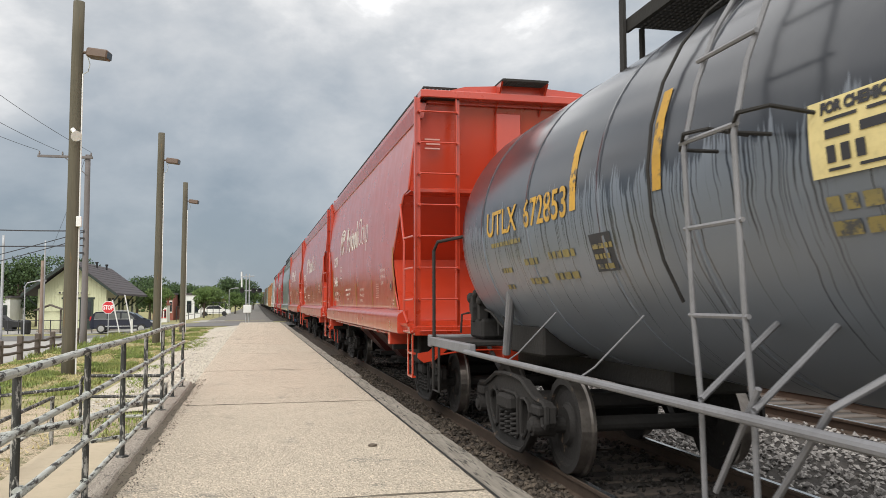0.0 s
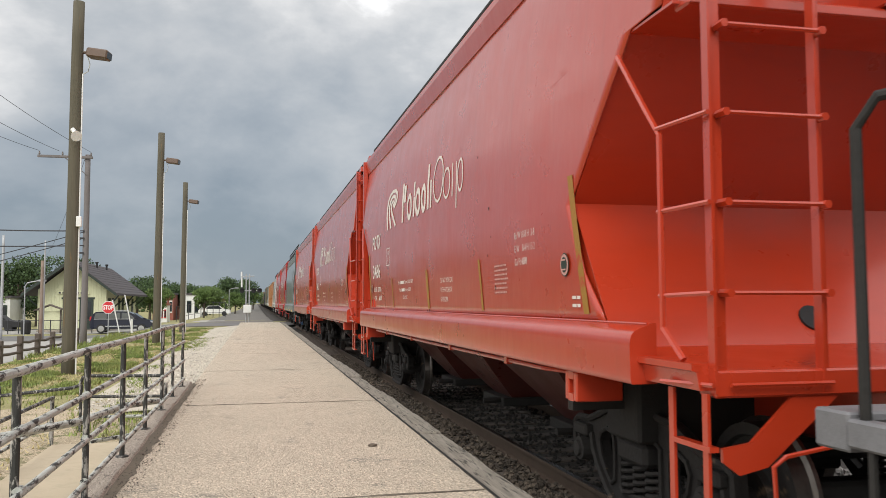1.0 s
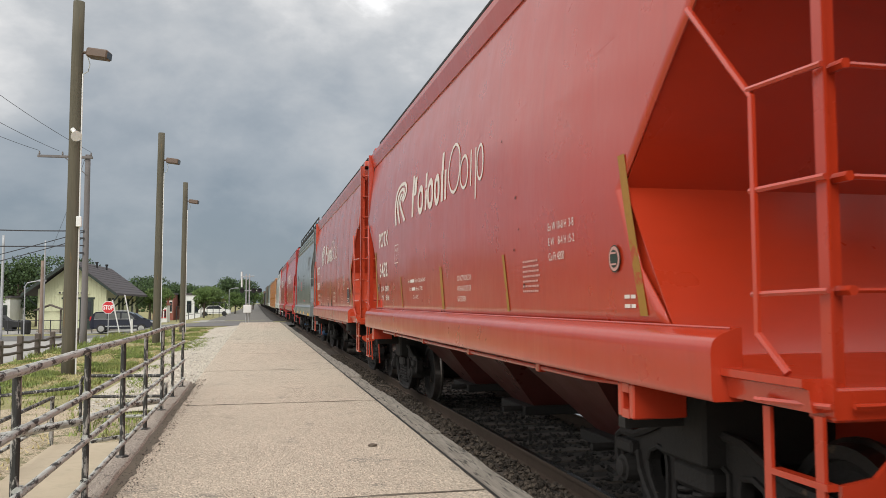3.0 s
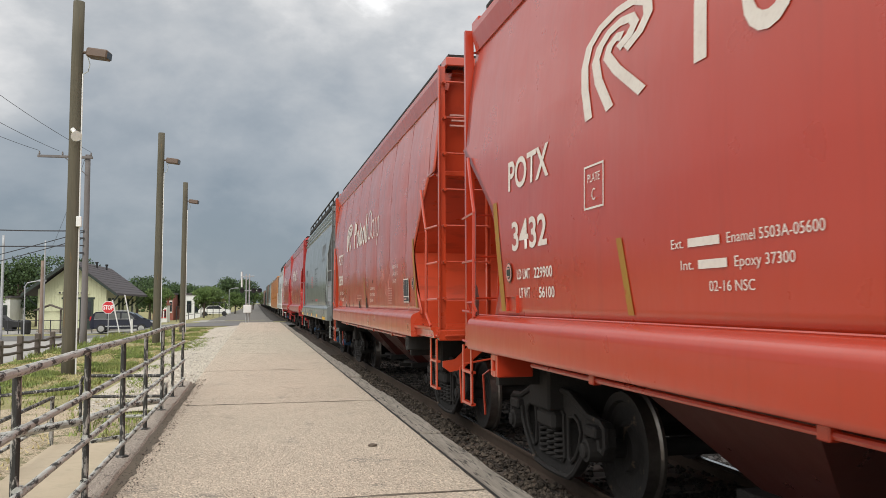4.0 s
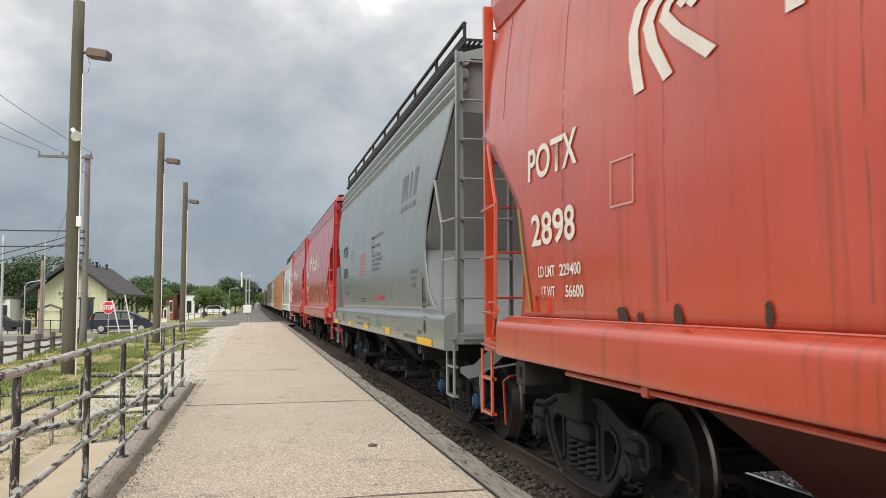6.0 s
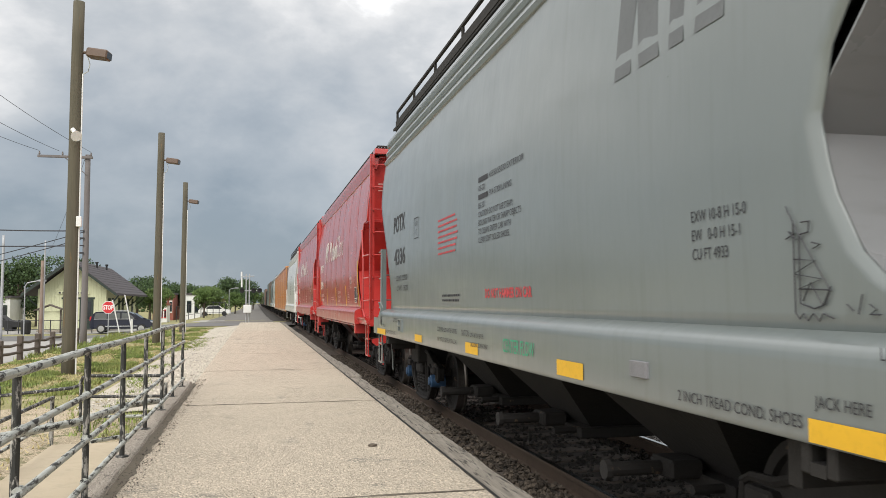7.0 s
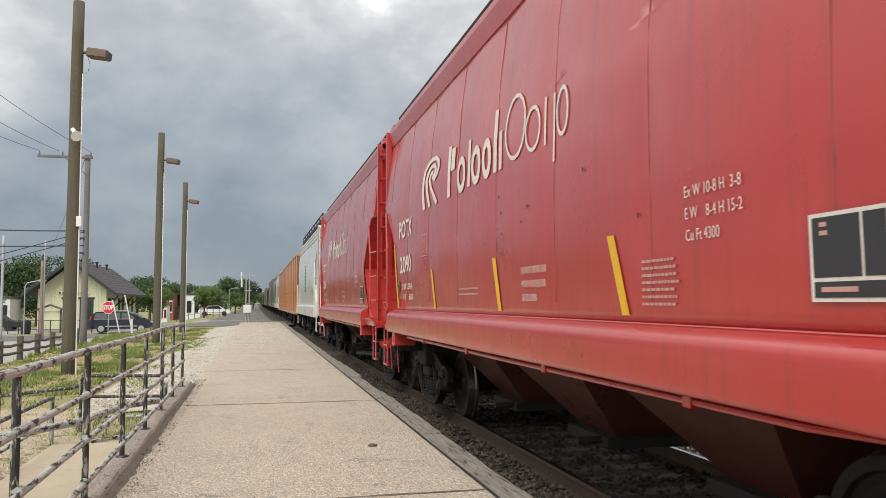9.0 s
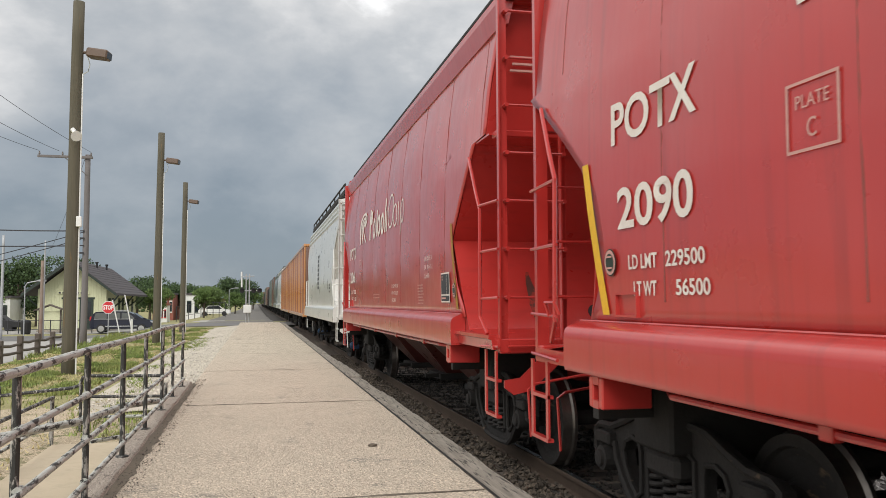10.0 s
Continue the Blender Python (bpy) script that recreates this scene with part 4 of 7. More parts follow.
            prism(bm, [(-1.46, 0.80), (-1.38, 0.74), (-1.24, 0.77), (-0.84, 1.10), (-1.08, 1.10), (-1.32, 0.88), (-1.46, 0.86)], "y", min(e * (hl - 0.02), e * hl), max(e * (hl - 0.02), e * (hl + 0.012)))
            if e < 0:
                part("step_brace", bm, paint_mat, car)
            else:
                bm.free()
            part("uncoupling_lever", tubed([(-1.28, e * (hl + 0.13), 0.42), (-1.30, e * (hl + 0.13), 0.80), (-1.24, e * (hl + 0.13), 0.84), (-0.85, e * (hl + 0.14), 0.90), (-0.3, e * (hl + 0.2), 0.90)], 0.011, 6), paint_mat, car)
            bm = bmesh.new()
            yy = -hl + 1.42 if e < 0 else hl - 1.26
            box(bm, -1.60, -1.3, yy - 0.092, yy - 0.04, 0.91, 1.085, bev=0.008)
            box(bm, -1.60, -1.3, yy + 0.04, yy + 0.092, 0.91, 1.085, bev=0.008)
            box(bm, -1.60, -1.3, yy - 0.04, yy + 0.04, 0.91, 0.955)
            box(bm, -1.60, -1.3, yy - 0.04, yy + 0.04, 1.04, 1.085)
            box(bm, -1.5, -1.3, yy - 0.04, yy + 0.04, 0.95, 1.045)
            part("jacking_block", bm, paint_mat if style == "hex" and not cut else UNDER, car)
            # hand brake pipe and valve behind the sill end
            part("brake_hose", tubed([(-0.55, e * (hl + 0.05), 0.95), (-0.5, e * (hl + 0.35), 0.7), (-0.4, e * (hl + 0.5), 0.55), (-0.3, e * (hl + 0.58), 0.62)], 0.03, 6), BLACK, car)
            if style == "hex":
                tilt = math.degrees(math.atan2(a1 - a2, 0.27))
                bm = lathed([(-0.012, 0.085), (0.004, 0.085)], "y", 20)
                bm.transform(Matrix.Translation((-0.17, e * (hl - a2 - (a1 - a2) * 0.56 + 0.006), 1.40)) @ pose(0, 0, 0, e * tilt))
                part("access_hole", bm, BLACK, car, "dark round access hole")
                if e < 0 and sill_in > 0.9:
                    # oil run down the apron
                    bm = bmesh.new()
                    rows = []
                    for i in range(13):
                        z = 1.80 - 0.04 * i
                        w = 0.006 + 0.036 * math.sin(math.pi * (i + 1) / 14) + 0.012 * noise.noise(Vector((i * 0.7, y0, 0)))
                        d = a1 + (1.56 - cut - a1) * (z - 1.52) / 0.6 if z > 1.52 else a2 + (a1 - a2) * (z - 1.25) / 0.27
                        c = -0.80 + 0.02 * noise.noise(Vector((i * 0.4, y0, 5)))
                        rows.append([bm.verts.new((c + k * w, -hl + d - 0.007, z)) for k in (-1, 1)])
                    for p, q in zip(rows, rows[1:]):
                        bm.faces.new((p[0], p[1], q[1], q[0]))
                    part("oil_stain", bm, OIL, car, "dark oily run")
        tc = -4.32 if e < 0 else 4.97
        for px in (-1.0, 1.0):
            part("body_bolster_web", boxed(px - 0.5, px + 0.42, min(tc - 0.04, tc + 0.04), max(tc - 0.04, tc + 0.04), 0.82, 1.3), UNDER, car)
        part("body_bolster", boxed(-1.15, 1.15, tc - 0.24, tc + 0.24, 0.62, 1.06, bev=0.02), UNDER, car)
        add_truck(car, tc, BLUE_CAP if style == "round" else TRUCK_GRIME, detail)
    # hopper pockets and centre sill
    part("centre_sill", boxed(-0.32, 0.32, -hl + 0.2, hl - 0.2, 0.72, 1.08), UNDER, car)
    n = 3
    for k in range(n):
        yc = -2.3 + 2.3 * k
        bm = bmesh.new()
        t = [(-1.47, yc - 1.13), (1.47, yc - 1.13), (1.47, yc + 1.13), (-1.47, yc + 1.13)]
        b = [(-0.62, yc - 0.34), (0.62, yc - 0.34), (0.62, yc + 0.34), (-0.62, yc + 0.34)]
        lo, hi = [bm.verts.new((*p, 0.42)) for p in b], [bm.verts.new((*p, 1.32)) for p in t]
        bm.faces.new(lo)
        for i in range(4):
            bm.faces.new((lo[i], hi[i], hi[(i + 1) % 4], lo[(i + 1) % 4]))
        # the dark red here carries the underbody shade in its colour
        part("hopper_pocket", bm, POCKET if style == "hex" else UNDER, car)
        bm = bmesh.new()
        box(bm, -0.75, 0.75, yc - 0.42, yc + 0.42, 0.34, 0.43, bev=0.01)
        tube(bm, [(-0.95, yc - 0.3, 0.40), (0.95, yc - 0.3, 0.40)], 0.03, 8)
        if style == "round":
            tube(bm, [(-1.30, yc + 0.1, 0.46), (-0.6, yc + 0.1, 0.46)], 0.045, 10)
            tube(bm, [(-1.33, yc + 0.1, 0.46), (-1.29, yc + 0.1, 0.46)], 0.062, 10)
            box(bm, -0.95, -0.72, yc - 0.05, yc + 0.24, 0.40, 0.52, bev=0.02)
        part("outlet_gate", bm, TRUCK_GRIME if style == "round" else UNDER, car)
    part("train_line_pipe", tubed([(-1.36, -4.3, 1.04), (-1.53, -3.9, 1.052), (-1.53, 0, 1.046), (-1.53, 4.0, 1.052), (-1.36, 4.35, 1.04)], 0.017, 8), paint_mat if style == "hex" else UNDER, car)
    for yy in (-3.1, -1.2, 0.9, 2.9):
        part("pipe_clamp", boxed(-1.556, -1.50, yy - 0.035, yy + 0.035, 1.022, 1.10, bev=0.006), paint_mat if style == "hex" else UNDER, car)
    if detail:
        bm = bmesh.new()
        lathe(bm, [(-0.16, 0.05), (-0.12, 0.07), (0.1, 0.07), (0.14, 0.03), (0.3, 0.025)], "y", 12, (-1.15, hl - 0.75, 1.55))
        tube(bm, [(-1.15, hl - 0.75, 1.55), (-1.15, hl - 0.72, 1.25)], 0.02, 6)
        part("brake_valve", bm, UNDER, car)
        part("sill_handle", tubed([(-1.57, hl - 0.46, 1.40), (-1.60, hl - 0.46, 1.50), (-1.60, hl - 0.62, 1.50), (-1.57, hl - 0.64, 1.42)], 0.012, 6), paint_mat, car)
    if quilt > 0.008:
        for k in range(9):
            y = -5.44 + 1.36 * k
            pts = [(-half_width(z) - side_relief(y, z, y0 - 31, quilt) - 0.001, y, z) for z in steps(1.5 if abs(y) < 4.2 else 3.0, eave - 0.25, 10)]
            part("weld_seam", tubed(pts, 0.0055, 5), SEAM, car)
    if lettering:
        lettering(car)
    return car


# ---- lettering ----
def stack(lines, cap, y, z, gap, material, car, squeeze=0.8, width=None):
    for i, w in enumerate(lines):
        flat_write(w, cap, y, z - gap * i, material, car, squeeze, 0.0, width=width)


def text_bars(y, z, width, cap, gap, n, material, car, seed=1, out=None):
    """Small writing that cannot be read: plain bars of its size."""
    rnd = random.Random(seed)
    polys = []
    for i in range(n):
        a = y
        while a > y - width * rnd.uniform(0.8, 1.0):
            b = a - cap * rnd.uniform(1.2, 3.4)
            polys += bar(a, b, z - gap * i, z - gap * i + cap)
            a = b - cap * 0.6
    return flat_shape(polys, material, car, "small_print", "rows of small painted print", xfix=out)


def band(line, w):
    """A painted band of even width along a line of (y, z) points, as short pieces."""
    side = []
    for i, (y, z) in enumerate(line):
        (ya, za), (yb, zb) = line[max(i - 1, 0)], line[min(i + 1, len(line) - 1)]
        d = math.hypot(yb - ya, zb - za)
        ny, nz = -(zb - za) / d * w / 2, (yb - ya) / d * w / 2
        side.append(((y + ny, z + nz), (y - ny, z - nz)))
    return [[a, c, d, b] for (a, b), (c, d) in zip(side, side[1:])]


def maker_mark(car, y=1.78, z=2.58, material=None):
    """The owner's mark as plain painted shapes: an emblem of arcs and stripes, then bold and thin strokes."""
    m = material or LETTER_WHITE
    for line in (((0.10, 0.0), (0.04, 0.35), (0.02, 0.60), (0.08, 0.80), (0.25, 0.92), (0.50, 0.96), (0.76, 0.93), (0.92, 0.83), (0.94, 0.70), (0.84, 0.58), (0.66, 0.50)),
                 ((0.43, 0.0), (0.26, 0.35), (0.20, 0.58), (0.26, 0.71), (0.39, 0.80), (0.56, 0.82), (0.72, 0.78), (0.77, 0.70), (0.70, 0.62), (0.55, 0.56)),
                 ((0.88, 0.0), (0.54, 0.35), (0.38, 0.56), (0.42, 0.65), (0.52, 0.69), (0.60, 0.66))):
        em = [[(y + 1.26 - 0.90 * u, z + 0.01 + 0.56 * v / 1.4) for u, v in quad] for quad in band([(u, v * 1.4) for u, v in line], 0.12)]
        flat_shape(em, m, car, "emblem_stripe", "white curved emblem stripe")
    H, K = 0.53, 0.90
    y0 = y - 0.05

    def u(d):
        return y0 - d * K
    bold = [bar(u(0), u(0.12), z, z + H), bar(u(0.15), u(0.30), z + 0.26, z + H - 0.04)]
    for c, r in ((0.62, 0.20), (1.26, 0.18), (1.64, 0.15)):
        bold.append(ring_polys(u(c), z + 0.16, r * K, 0.18, 0.078))
    bold += [bar(u(0.92), u(1.02), z, z + 0.44), bar(u(1.86), u(1.96), z, z + H), bar(u(2.04), u(2.13), z, z + 0.32)]
    for stroke in bold:
        flat_shape(stroke, m, car, "bold_mark", "bold white painted mark")
    thin = [ring_polys(u(2.52), z + 0.27, 0.26, 0.26, 0.033), ring_polys(u(2.98), z + 0.17, 0.165, 0.17, 0.03), bar(u(3.24), u(3.28), z, z + 0.34),
            bar(u(3.42), u(3.46), z - 0.14, z + 0.33), ring_polys(u(3.63), z + 0.17, 0.12, 0.17, 0.03)]
    for stroke in thin:
        flat_shape(stroke, m, car, "thin_mark", "thin white painted mark")


def weight_marks(car, number, ld, lt, m, y=4.56):
    flat_write("POTX", 0.22, y, 2.37, m, car, 0.8, 0.006, width=0.92)
    flat_write(number, 0.21, y - 0.08, 1.90, m, car, 0.8, 0.006, width=0.80)
    flat_write("LD LMT", 0.072, y - 0.19, 1.675, m, car, 0.8, 0.002, width=0.31)
    flat_write(ld, 0.072, y - 0.58, 1.675, m, car, 0.8, 0.002, width=0.38)
    flat_write("LT WT", 0.072, y - 0.24, 1.535, m, car, 0.8, 0.002, width=0.25)
    flat_write(lt, 0.072, y - 0.68, 1.535, m, car, 0.8, 0.002, width=0.31)


def badge(car, y, z):
    def disc(r):
        return [[(y + r * math.cos(a), z + r * math.sin(a)) for a in [2 * math.pi * i / 20 for i in range(20)]]]
    flat_shape(disc(0.076), DARK_GREEN, car, "badge", "small round badge with dark cross", off=0.009)
    flat_shape(disc(0.069), LETTER_FADED, car, "badge_ring", off=0.011)
    flat_shape(disc(0.050), DARK_GREEN, car, "badge_face", off=0.013)
    flat_shape(bar(y + 0.036, y - 0.036, z + 0.026, z + 0.036) + bar(y + 0.036, y - 0.036, z - 0.036, z - 0.026), LETTER_FADED, car, "badge_cross", off=0.016)


def stripe(car, y, z0, z1, lean, m, w=0.085):
    flat_shape(bar(y, y - w, z0, z1, lean), m, car, "reflective_stripe")


def plate_frame(car, y, z, m, word=True):
    flat_shape(bar(y, y - 0.28, z, z + 0.012) + bar(y, y - 0.28, z + 0.25, z + 0.262) + bar(y, y - 0.012, z + 0.012, z + 0.25) + bar(y - 0.268, y - 0.28, z + 0.012, z + 0.25), m, car, "plate_box")
    if word:
        flat_write("PLATE", 0.05, y - 0.05, z + 0.16, m, car, 0.8, width=0.18)
        flat_write("C", 0.07, y - 0.11, z + 0.05, m, car, 0.8)


def placard(car, y=-3.95, z=1.50):
    flat_shape(bar(y, y - 0.40, z, z + 0.31), LETTER_WHITE, car, "data_placard", "black data placard with pale border", off=0.009)
    for panel in (bar(y - 0.02, y - 0.26, z + 0.085, z + 0.295), bar(y - 0.272, y - 0.38, z + 0.085, z + 0.295), bar(y - 0.02, y - 0.38, z + 0.015, z + 0.07)):
        flat_shape(panel, LETTER_BLACK, car, "placard_panel", off=0.012)
    flat_shape(bar(y - 0.06, y - 0.14, z + 0.262, z + 0.278) + bar(y - 0.06, y - 0.14, z + 0.232, z + 0.248) + bar(y - 0.06, y - 0.24, z + 0.034, z + 0.052), LETTER_FADED, car, "placard_print", off=0.015)


def tag_box(car, y, z, m):
    """Small framed card holder on the side."""
    bm = bmesh.new()
    box(bm, -1.535, -1.50, y - 0.13, y + 0.13, z, z + 0.012)
    box(bm, -1.535, -1.50, y - 0.13, y + 0.13, z + 0.12, z + 0.132)
    for q in (-0.13, 0.118):
        box(bm, -1.535, -1.50, y + q, y + q + 0.012, z + 0.012, z + 0.12)
    part("card_holder", bm, m, car)


def rust_patch(car, pts, seed):
    rnd = random.Random(seed)
    polys = []
    for y, z, r in pts:
        n = 14
        polys.append([(y + r * rnd.uniform(0.5, 1.1) * math.cos(2 * math.pi * i / n), z + 1.3 * r * rnd.uniform(0.5, 1.15) * math.sin(2 * math.pi * i / n)) for i in range(n)])
    for poly in polys:
        flat_shape([poly], RUST, car, "rust_patch", "dark flaking rust patch", off=0.005)


def common_side(car, m, faded):
    stack(["Ex W 10-8 H  3-8", "E W    8-4 H 15-2", "Cu Ft 4300"], 0.052, -3.08 if faded else -3.27, 1.98, 0.10, LETTER_WHITE, car, 0.85)
    stack(["DO NOT MOVE CAR", "WITH HATCHES OR", "GATES OPEN"], 0.05, -0.67, 1.71, 0.10, LETTER_WHITE, car, 0.8)
    if faded:
        text_bars(1.28, 1.62, 0.8, 0.016, 0.05, 2, LETTER_FADED, car, 3)
    else:
        for z, dy, tail, tw in ((1.75, 0.0, "Enamel 5503A-05600", 0.62), (1.648, 0.08, "Epoxy 37300", 0.40)):
            flat_write("Ext." if dy == 0 else "Int.", 0.045, 1.98 - dy, z, LETTER_WHITE, car, 0.8, width=0.12)
            flat_shape(bar(1.82 - dy, 1.56 - dy * 0.6, z, z + 0.04), LETTER_WHITE, car, "small_print")
            flat_write(tail, 0.045, 1.51 - dy * 0.6, z, LETTER_WHITE, car, 0.8, width=tw)
        flat_write("02-16 NSC", 0.045, 1.66, 1.548, LETTER_WHITE, car, 0.8, width=0.34)
    text_bars(-2.62 if faded else -2.70, 1.70 if faded else 1.79, 0.36, 0.014, 0.036, 7, LETTER_FADED, car, 5)
    if not faded:
        text_bars(-4.42, 1.52, 0.16, 0.02, 0.05, 2, LETTER_WHITE, car, 8)
    badge(car, -4.32 if not faded else -4.66 if m == RED_B else -4.545, 1.74 if not faded or m == RED_B else 1.62)
    tag_box(car, 4.48, 1.42, m)
    # caution print on the near end plate
    bm = bmesh.new()
    for i in range(3):
        box(bm, -1.32 + 0.02 * (i % 2), -1.12, -HL + 0.2, -HL + 0.224, 3.62 - 0.06 * i, 3.638 - 0.06 * i)
    part("end_print", bm, LETTER_FADED, car)


def letters_a(number, ld, lt, red):
    def go(car):
        maker_mark(car)
        weight_marks(car, number, ld, lt, LETTER_WHITE)
        badge(car, 4.55, 1.73)
        common_side(car, red, False)
        plate_frame(car, 3.02, 2.05, LETTER_WHITE)
        stripe(car, 4.78, 1.43, 2.32, 0.20, STRIPE_OLIVE, 0.11)
        stripe(car, -4.60, 1.43, 2.30, 0.22, STRIPE_OLIVE)
        stripe(car, -2.30, 1.43, 1.88, 0.12, STRIPE_OLIVE, 0.06)
        stripe(car, 0.02, 1.43, 1.88, 0.12, STRIPE_OLIVE, 0.11)
        stripe(car, 2.47, 1.43, 1.85, 0.12, STRIPE_OLIVE, 0.07)
        rust_patch(car, [(0.05, 1.40, 0.02), (-0.06, 1.41, 0.014), (-2.72, 1.62, 0.02), (-2.5, 1.9, 0.012), (-2.55, 2.3, 0.014), (-2.2, 2.8, 0.012), (-2.62, 2.05, 0.01)], len(number) + int(number))
    return go


def letters_c(car):
    maker_mark(car)
    weight_marks(car, "2898", "229400", "56600", LETTER_WHITE, 4.72)
    common_side(car, RED_B, True)
    plate_frame(car, 3.3, 2.02, LETTER_FADED, False)
    placard(car)
    stripe(car, -4.80, 1.43, 2.30, 0.20, STRIPE_OLIVE)
    stripe(car, 0.05, 1.50, 1.95, 0.14, STRIPE_OLIVE, 0.07)
    stripe(car, 4.76, 1.43, 2.2, 0.20, STRIPE_OLIVE, 0.06)
    rust_patch(car, [(-0.10, 1.50, 0.13), (-0.2, 1.42, 0.08), (0.92, 1.42, 0.10), (0.80, 1.40, 0.06), (2.6, 1.42, 0.06), (3.2, 1.41, 0.08), (3.0, 1.40, 0.04), (-1.0, 1.85, 0.03), (1.9, 1.45, 0.04), (-0.8, 2.2, 0.02)], 7)
    # pale chalk scrawl, no readable words
    bm = bmesh.new()
    rnd = random.Random(3)
    for k in range(9):
        y, z = -1.75 - 0.12 * k, 1.9 + rnd.uniform(-0.2, 0.2)
        pts = []
        for i in range(26):
            a = 0.26 * i + k
            pts.append((-half_width(z) - 0.009, y + 0.08 * math.cos(a) * (0.5 + 0.5 * math.sin(0.11 * i + k)), z + 0.11 * math.sin(a * 0.8)))
        tube(bm, pts, 0.0016, 4)
    part("chalk_scrawl", bm, LETTER_FADED, car)


def letters_e(number, ld, lt, big=True):
    def go(car):
        maker_mark(car)
        weight_marks(car, number, ld, lt, LETTER_WHITE, 4.64)
        common_side(car, RED_C, True)
        badge(car, 4.66, 1.72)
        plate_frame(car, 3.08, 2.04, LETTER_FADED)
        placard(car)
        if big:
            for y, z1 in ((4.80, 2.32), (2.42, 1.87), (-0.05, 1.87), (-2.38, 1.87), (-4.62, 2.32)):
                stripe(car, y, 1.43, z1, 0.24 if z1 > 2 else 0.16, STRIPE_YELLOW, 0.09)
        else:
            stripe(car, -4.60, 1.43, 2.30, 0.22, STRIPE_OLIVE)
        rust_patch(car, [(-1.9, 2.3, 0.012), (-0.10, 2.36, 0.014), (-0.16, 2.22, 0.016), (-0.05, 2.10, 0.010), (-0.20, 2.05, 0.012), (-0.02, 1.98, 0.009), (-0.14, 1.90, 0.012), (0.03, 1.80, 0.010), (0.30, 2.0, 0.010), (0.06, 1.66, 0.012), (-0.85, 2.20, 0.016), (-0.7, 2.1, 0.010), (2.5, 2.0, 0.01), (-2.6, 1.95, 0.012)], int(number))
    return go


def letters_d(car):
    m = LETTER_BLACK
    flat_write("POTX", 0.22, 4.64, 2.49, m, car, 0.8, 0.006, width=0.90)
    flat_write("4336", 0.21, 4.54, 2.03, m, car, 0.8, 0.006, width=0.84)
    flat_write("LD LMT 227800", 0.072, 4.42, 1.80, m, car, 0.8, width=0.85)
    flat_write("LT WT    58200", 0.072, 4.36, 1.66, m, car, 0.8, width=0.82)
    plate_frame(car, 3.06, 2.29, m)
    text_bars(1.67, 2.37, 0.95, 0.020, 0.060, 7, LETTER_RED, car, 2)
    flat_shape(bar(0.0, -0.30, 2.565, 2.61) + bar(0.0, -0.30, 2.41, 2.455), m, car, "small_print")
    flat_write("45550/55030 EXTERIOR", 0.05, -0.34, 2.565, m, car, 0.75, width=0.92)
    flat_write("05-20", 0.05, 0.0, 2.487, m, car, 0.75, width=0.2)
    flat_write("FX4 37300 LINING", 0.05, -0.34, 2.41, m, car, 0.75, width=0.62)
    for i, (w, wd) in enumerate((("05-20", 0.2), ("CAUTION: DO NOT USE STEAM,", 1.0), ("BOILING WATER OR SHARP OBJECTS", 1.2), ("TO CLEAN. ENTER CAR WITH", 0.95), ("CLEAN SOFT SOLED SHOES.", 0.92))):
        flat_write(w, 0.05, 0.0, 2.332 - 0.077 * i, m, car, 0.75, width=wd)
    flat_write("DO NOT HAMMER ON CAR", 0.075, -0.17, 1.54, LETTER_RED, car, 0.95, 0.003, width=1.24)
    text_bars(1.5, 1.56, 0.8, 0.022, 0.05, 2, m, car, 9)
    stack(["EXW 10-8 H 15-0", "EW   0-0 H 15-1", "CU FT 4933"], 0.05, -3.66, 1.86, 0.085, m, car, 0.8)
    # large dark grey mark as plain blocks
    for a, w, lean in ((0.0, 0.20, -0.05), (0.30, 0.22, 0.06), (0.62, 0.14, 0.0), (0.86, 0.24, -0.06)):
        flat_shape(bar(-2.86 - a, -2.86 - a - w, 2.72, 3.20, lean), LETTER_GREY, car, "grey_mark", "large dark grey painted mark")
    # sketched scrawl, lines only
    bm = bmesh.new()
    strokes = [[(0.0, 0.0), (0.01, 0.62)], [(-0.04, 0.72), (0.05, 0.52), (0.26, 0.14)], [(0.05, 0.52), (0.04, 0.06)], [(0.0, 0.36), (0.16, 0.34), (0.0, 0.26), (0.2, 0.22), (0.03, 0.16), (0.25, 0.15)],
               [(0.06, 0.08), (0.12, 0.2), (0.2, 0.05), (0.26, 0.17), (0.22, 0.06), (0.14, 0.03), (0.05, 0.06)], [(-0.05, 0.5), (0.02, 0.53), (-0.03, 0.55), (0.03, 0.49)], [(0.07, 0.6), (0.13, 0.6), (0.12, 0.53), (0.06, 0.52)],
               [(0.14, 0.46), (0.2, 0.44), (0.15, 0.42)], [(0.0, 0.0), (0.03, -0.04), (0.06, 0.0), (0.09, -0.05), (0.13, 0.0), (0.17, -0.05), (0.2, 0.0), (0.27, -0.03)], [(0.36, 0.06), (0.40, 0.02)], [(0.46, 0.12), (0.43, 0.0)], [(0.5, 0.06), (0.54, 0.03), (0.5, 0.0), (0.56, 0.0)]]
    for st in strokes:
        tube(bm, [(-half_width(1.46 + v * 0.55) - 0.009, -4.38 - u * 0.75, 1.46 + v * 0.55) for u, v in st], 0.003, 4)
    part("ink_scrawl", bm, LETTER_BLACK, car)
    X = 1.633
    part("maker_plate", boxed(-1.642, -1.624, -3.42, -3.24, 1.135, 1.215, bev=0.003), FRAME_GREY, car, "small grey metal plate")
    def sill_write(w, cap, y, z, mm, width=None):
        flat_write(w, cap, y, z, mm, car, 0.8, 0.0, out=X, width=width)
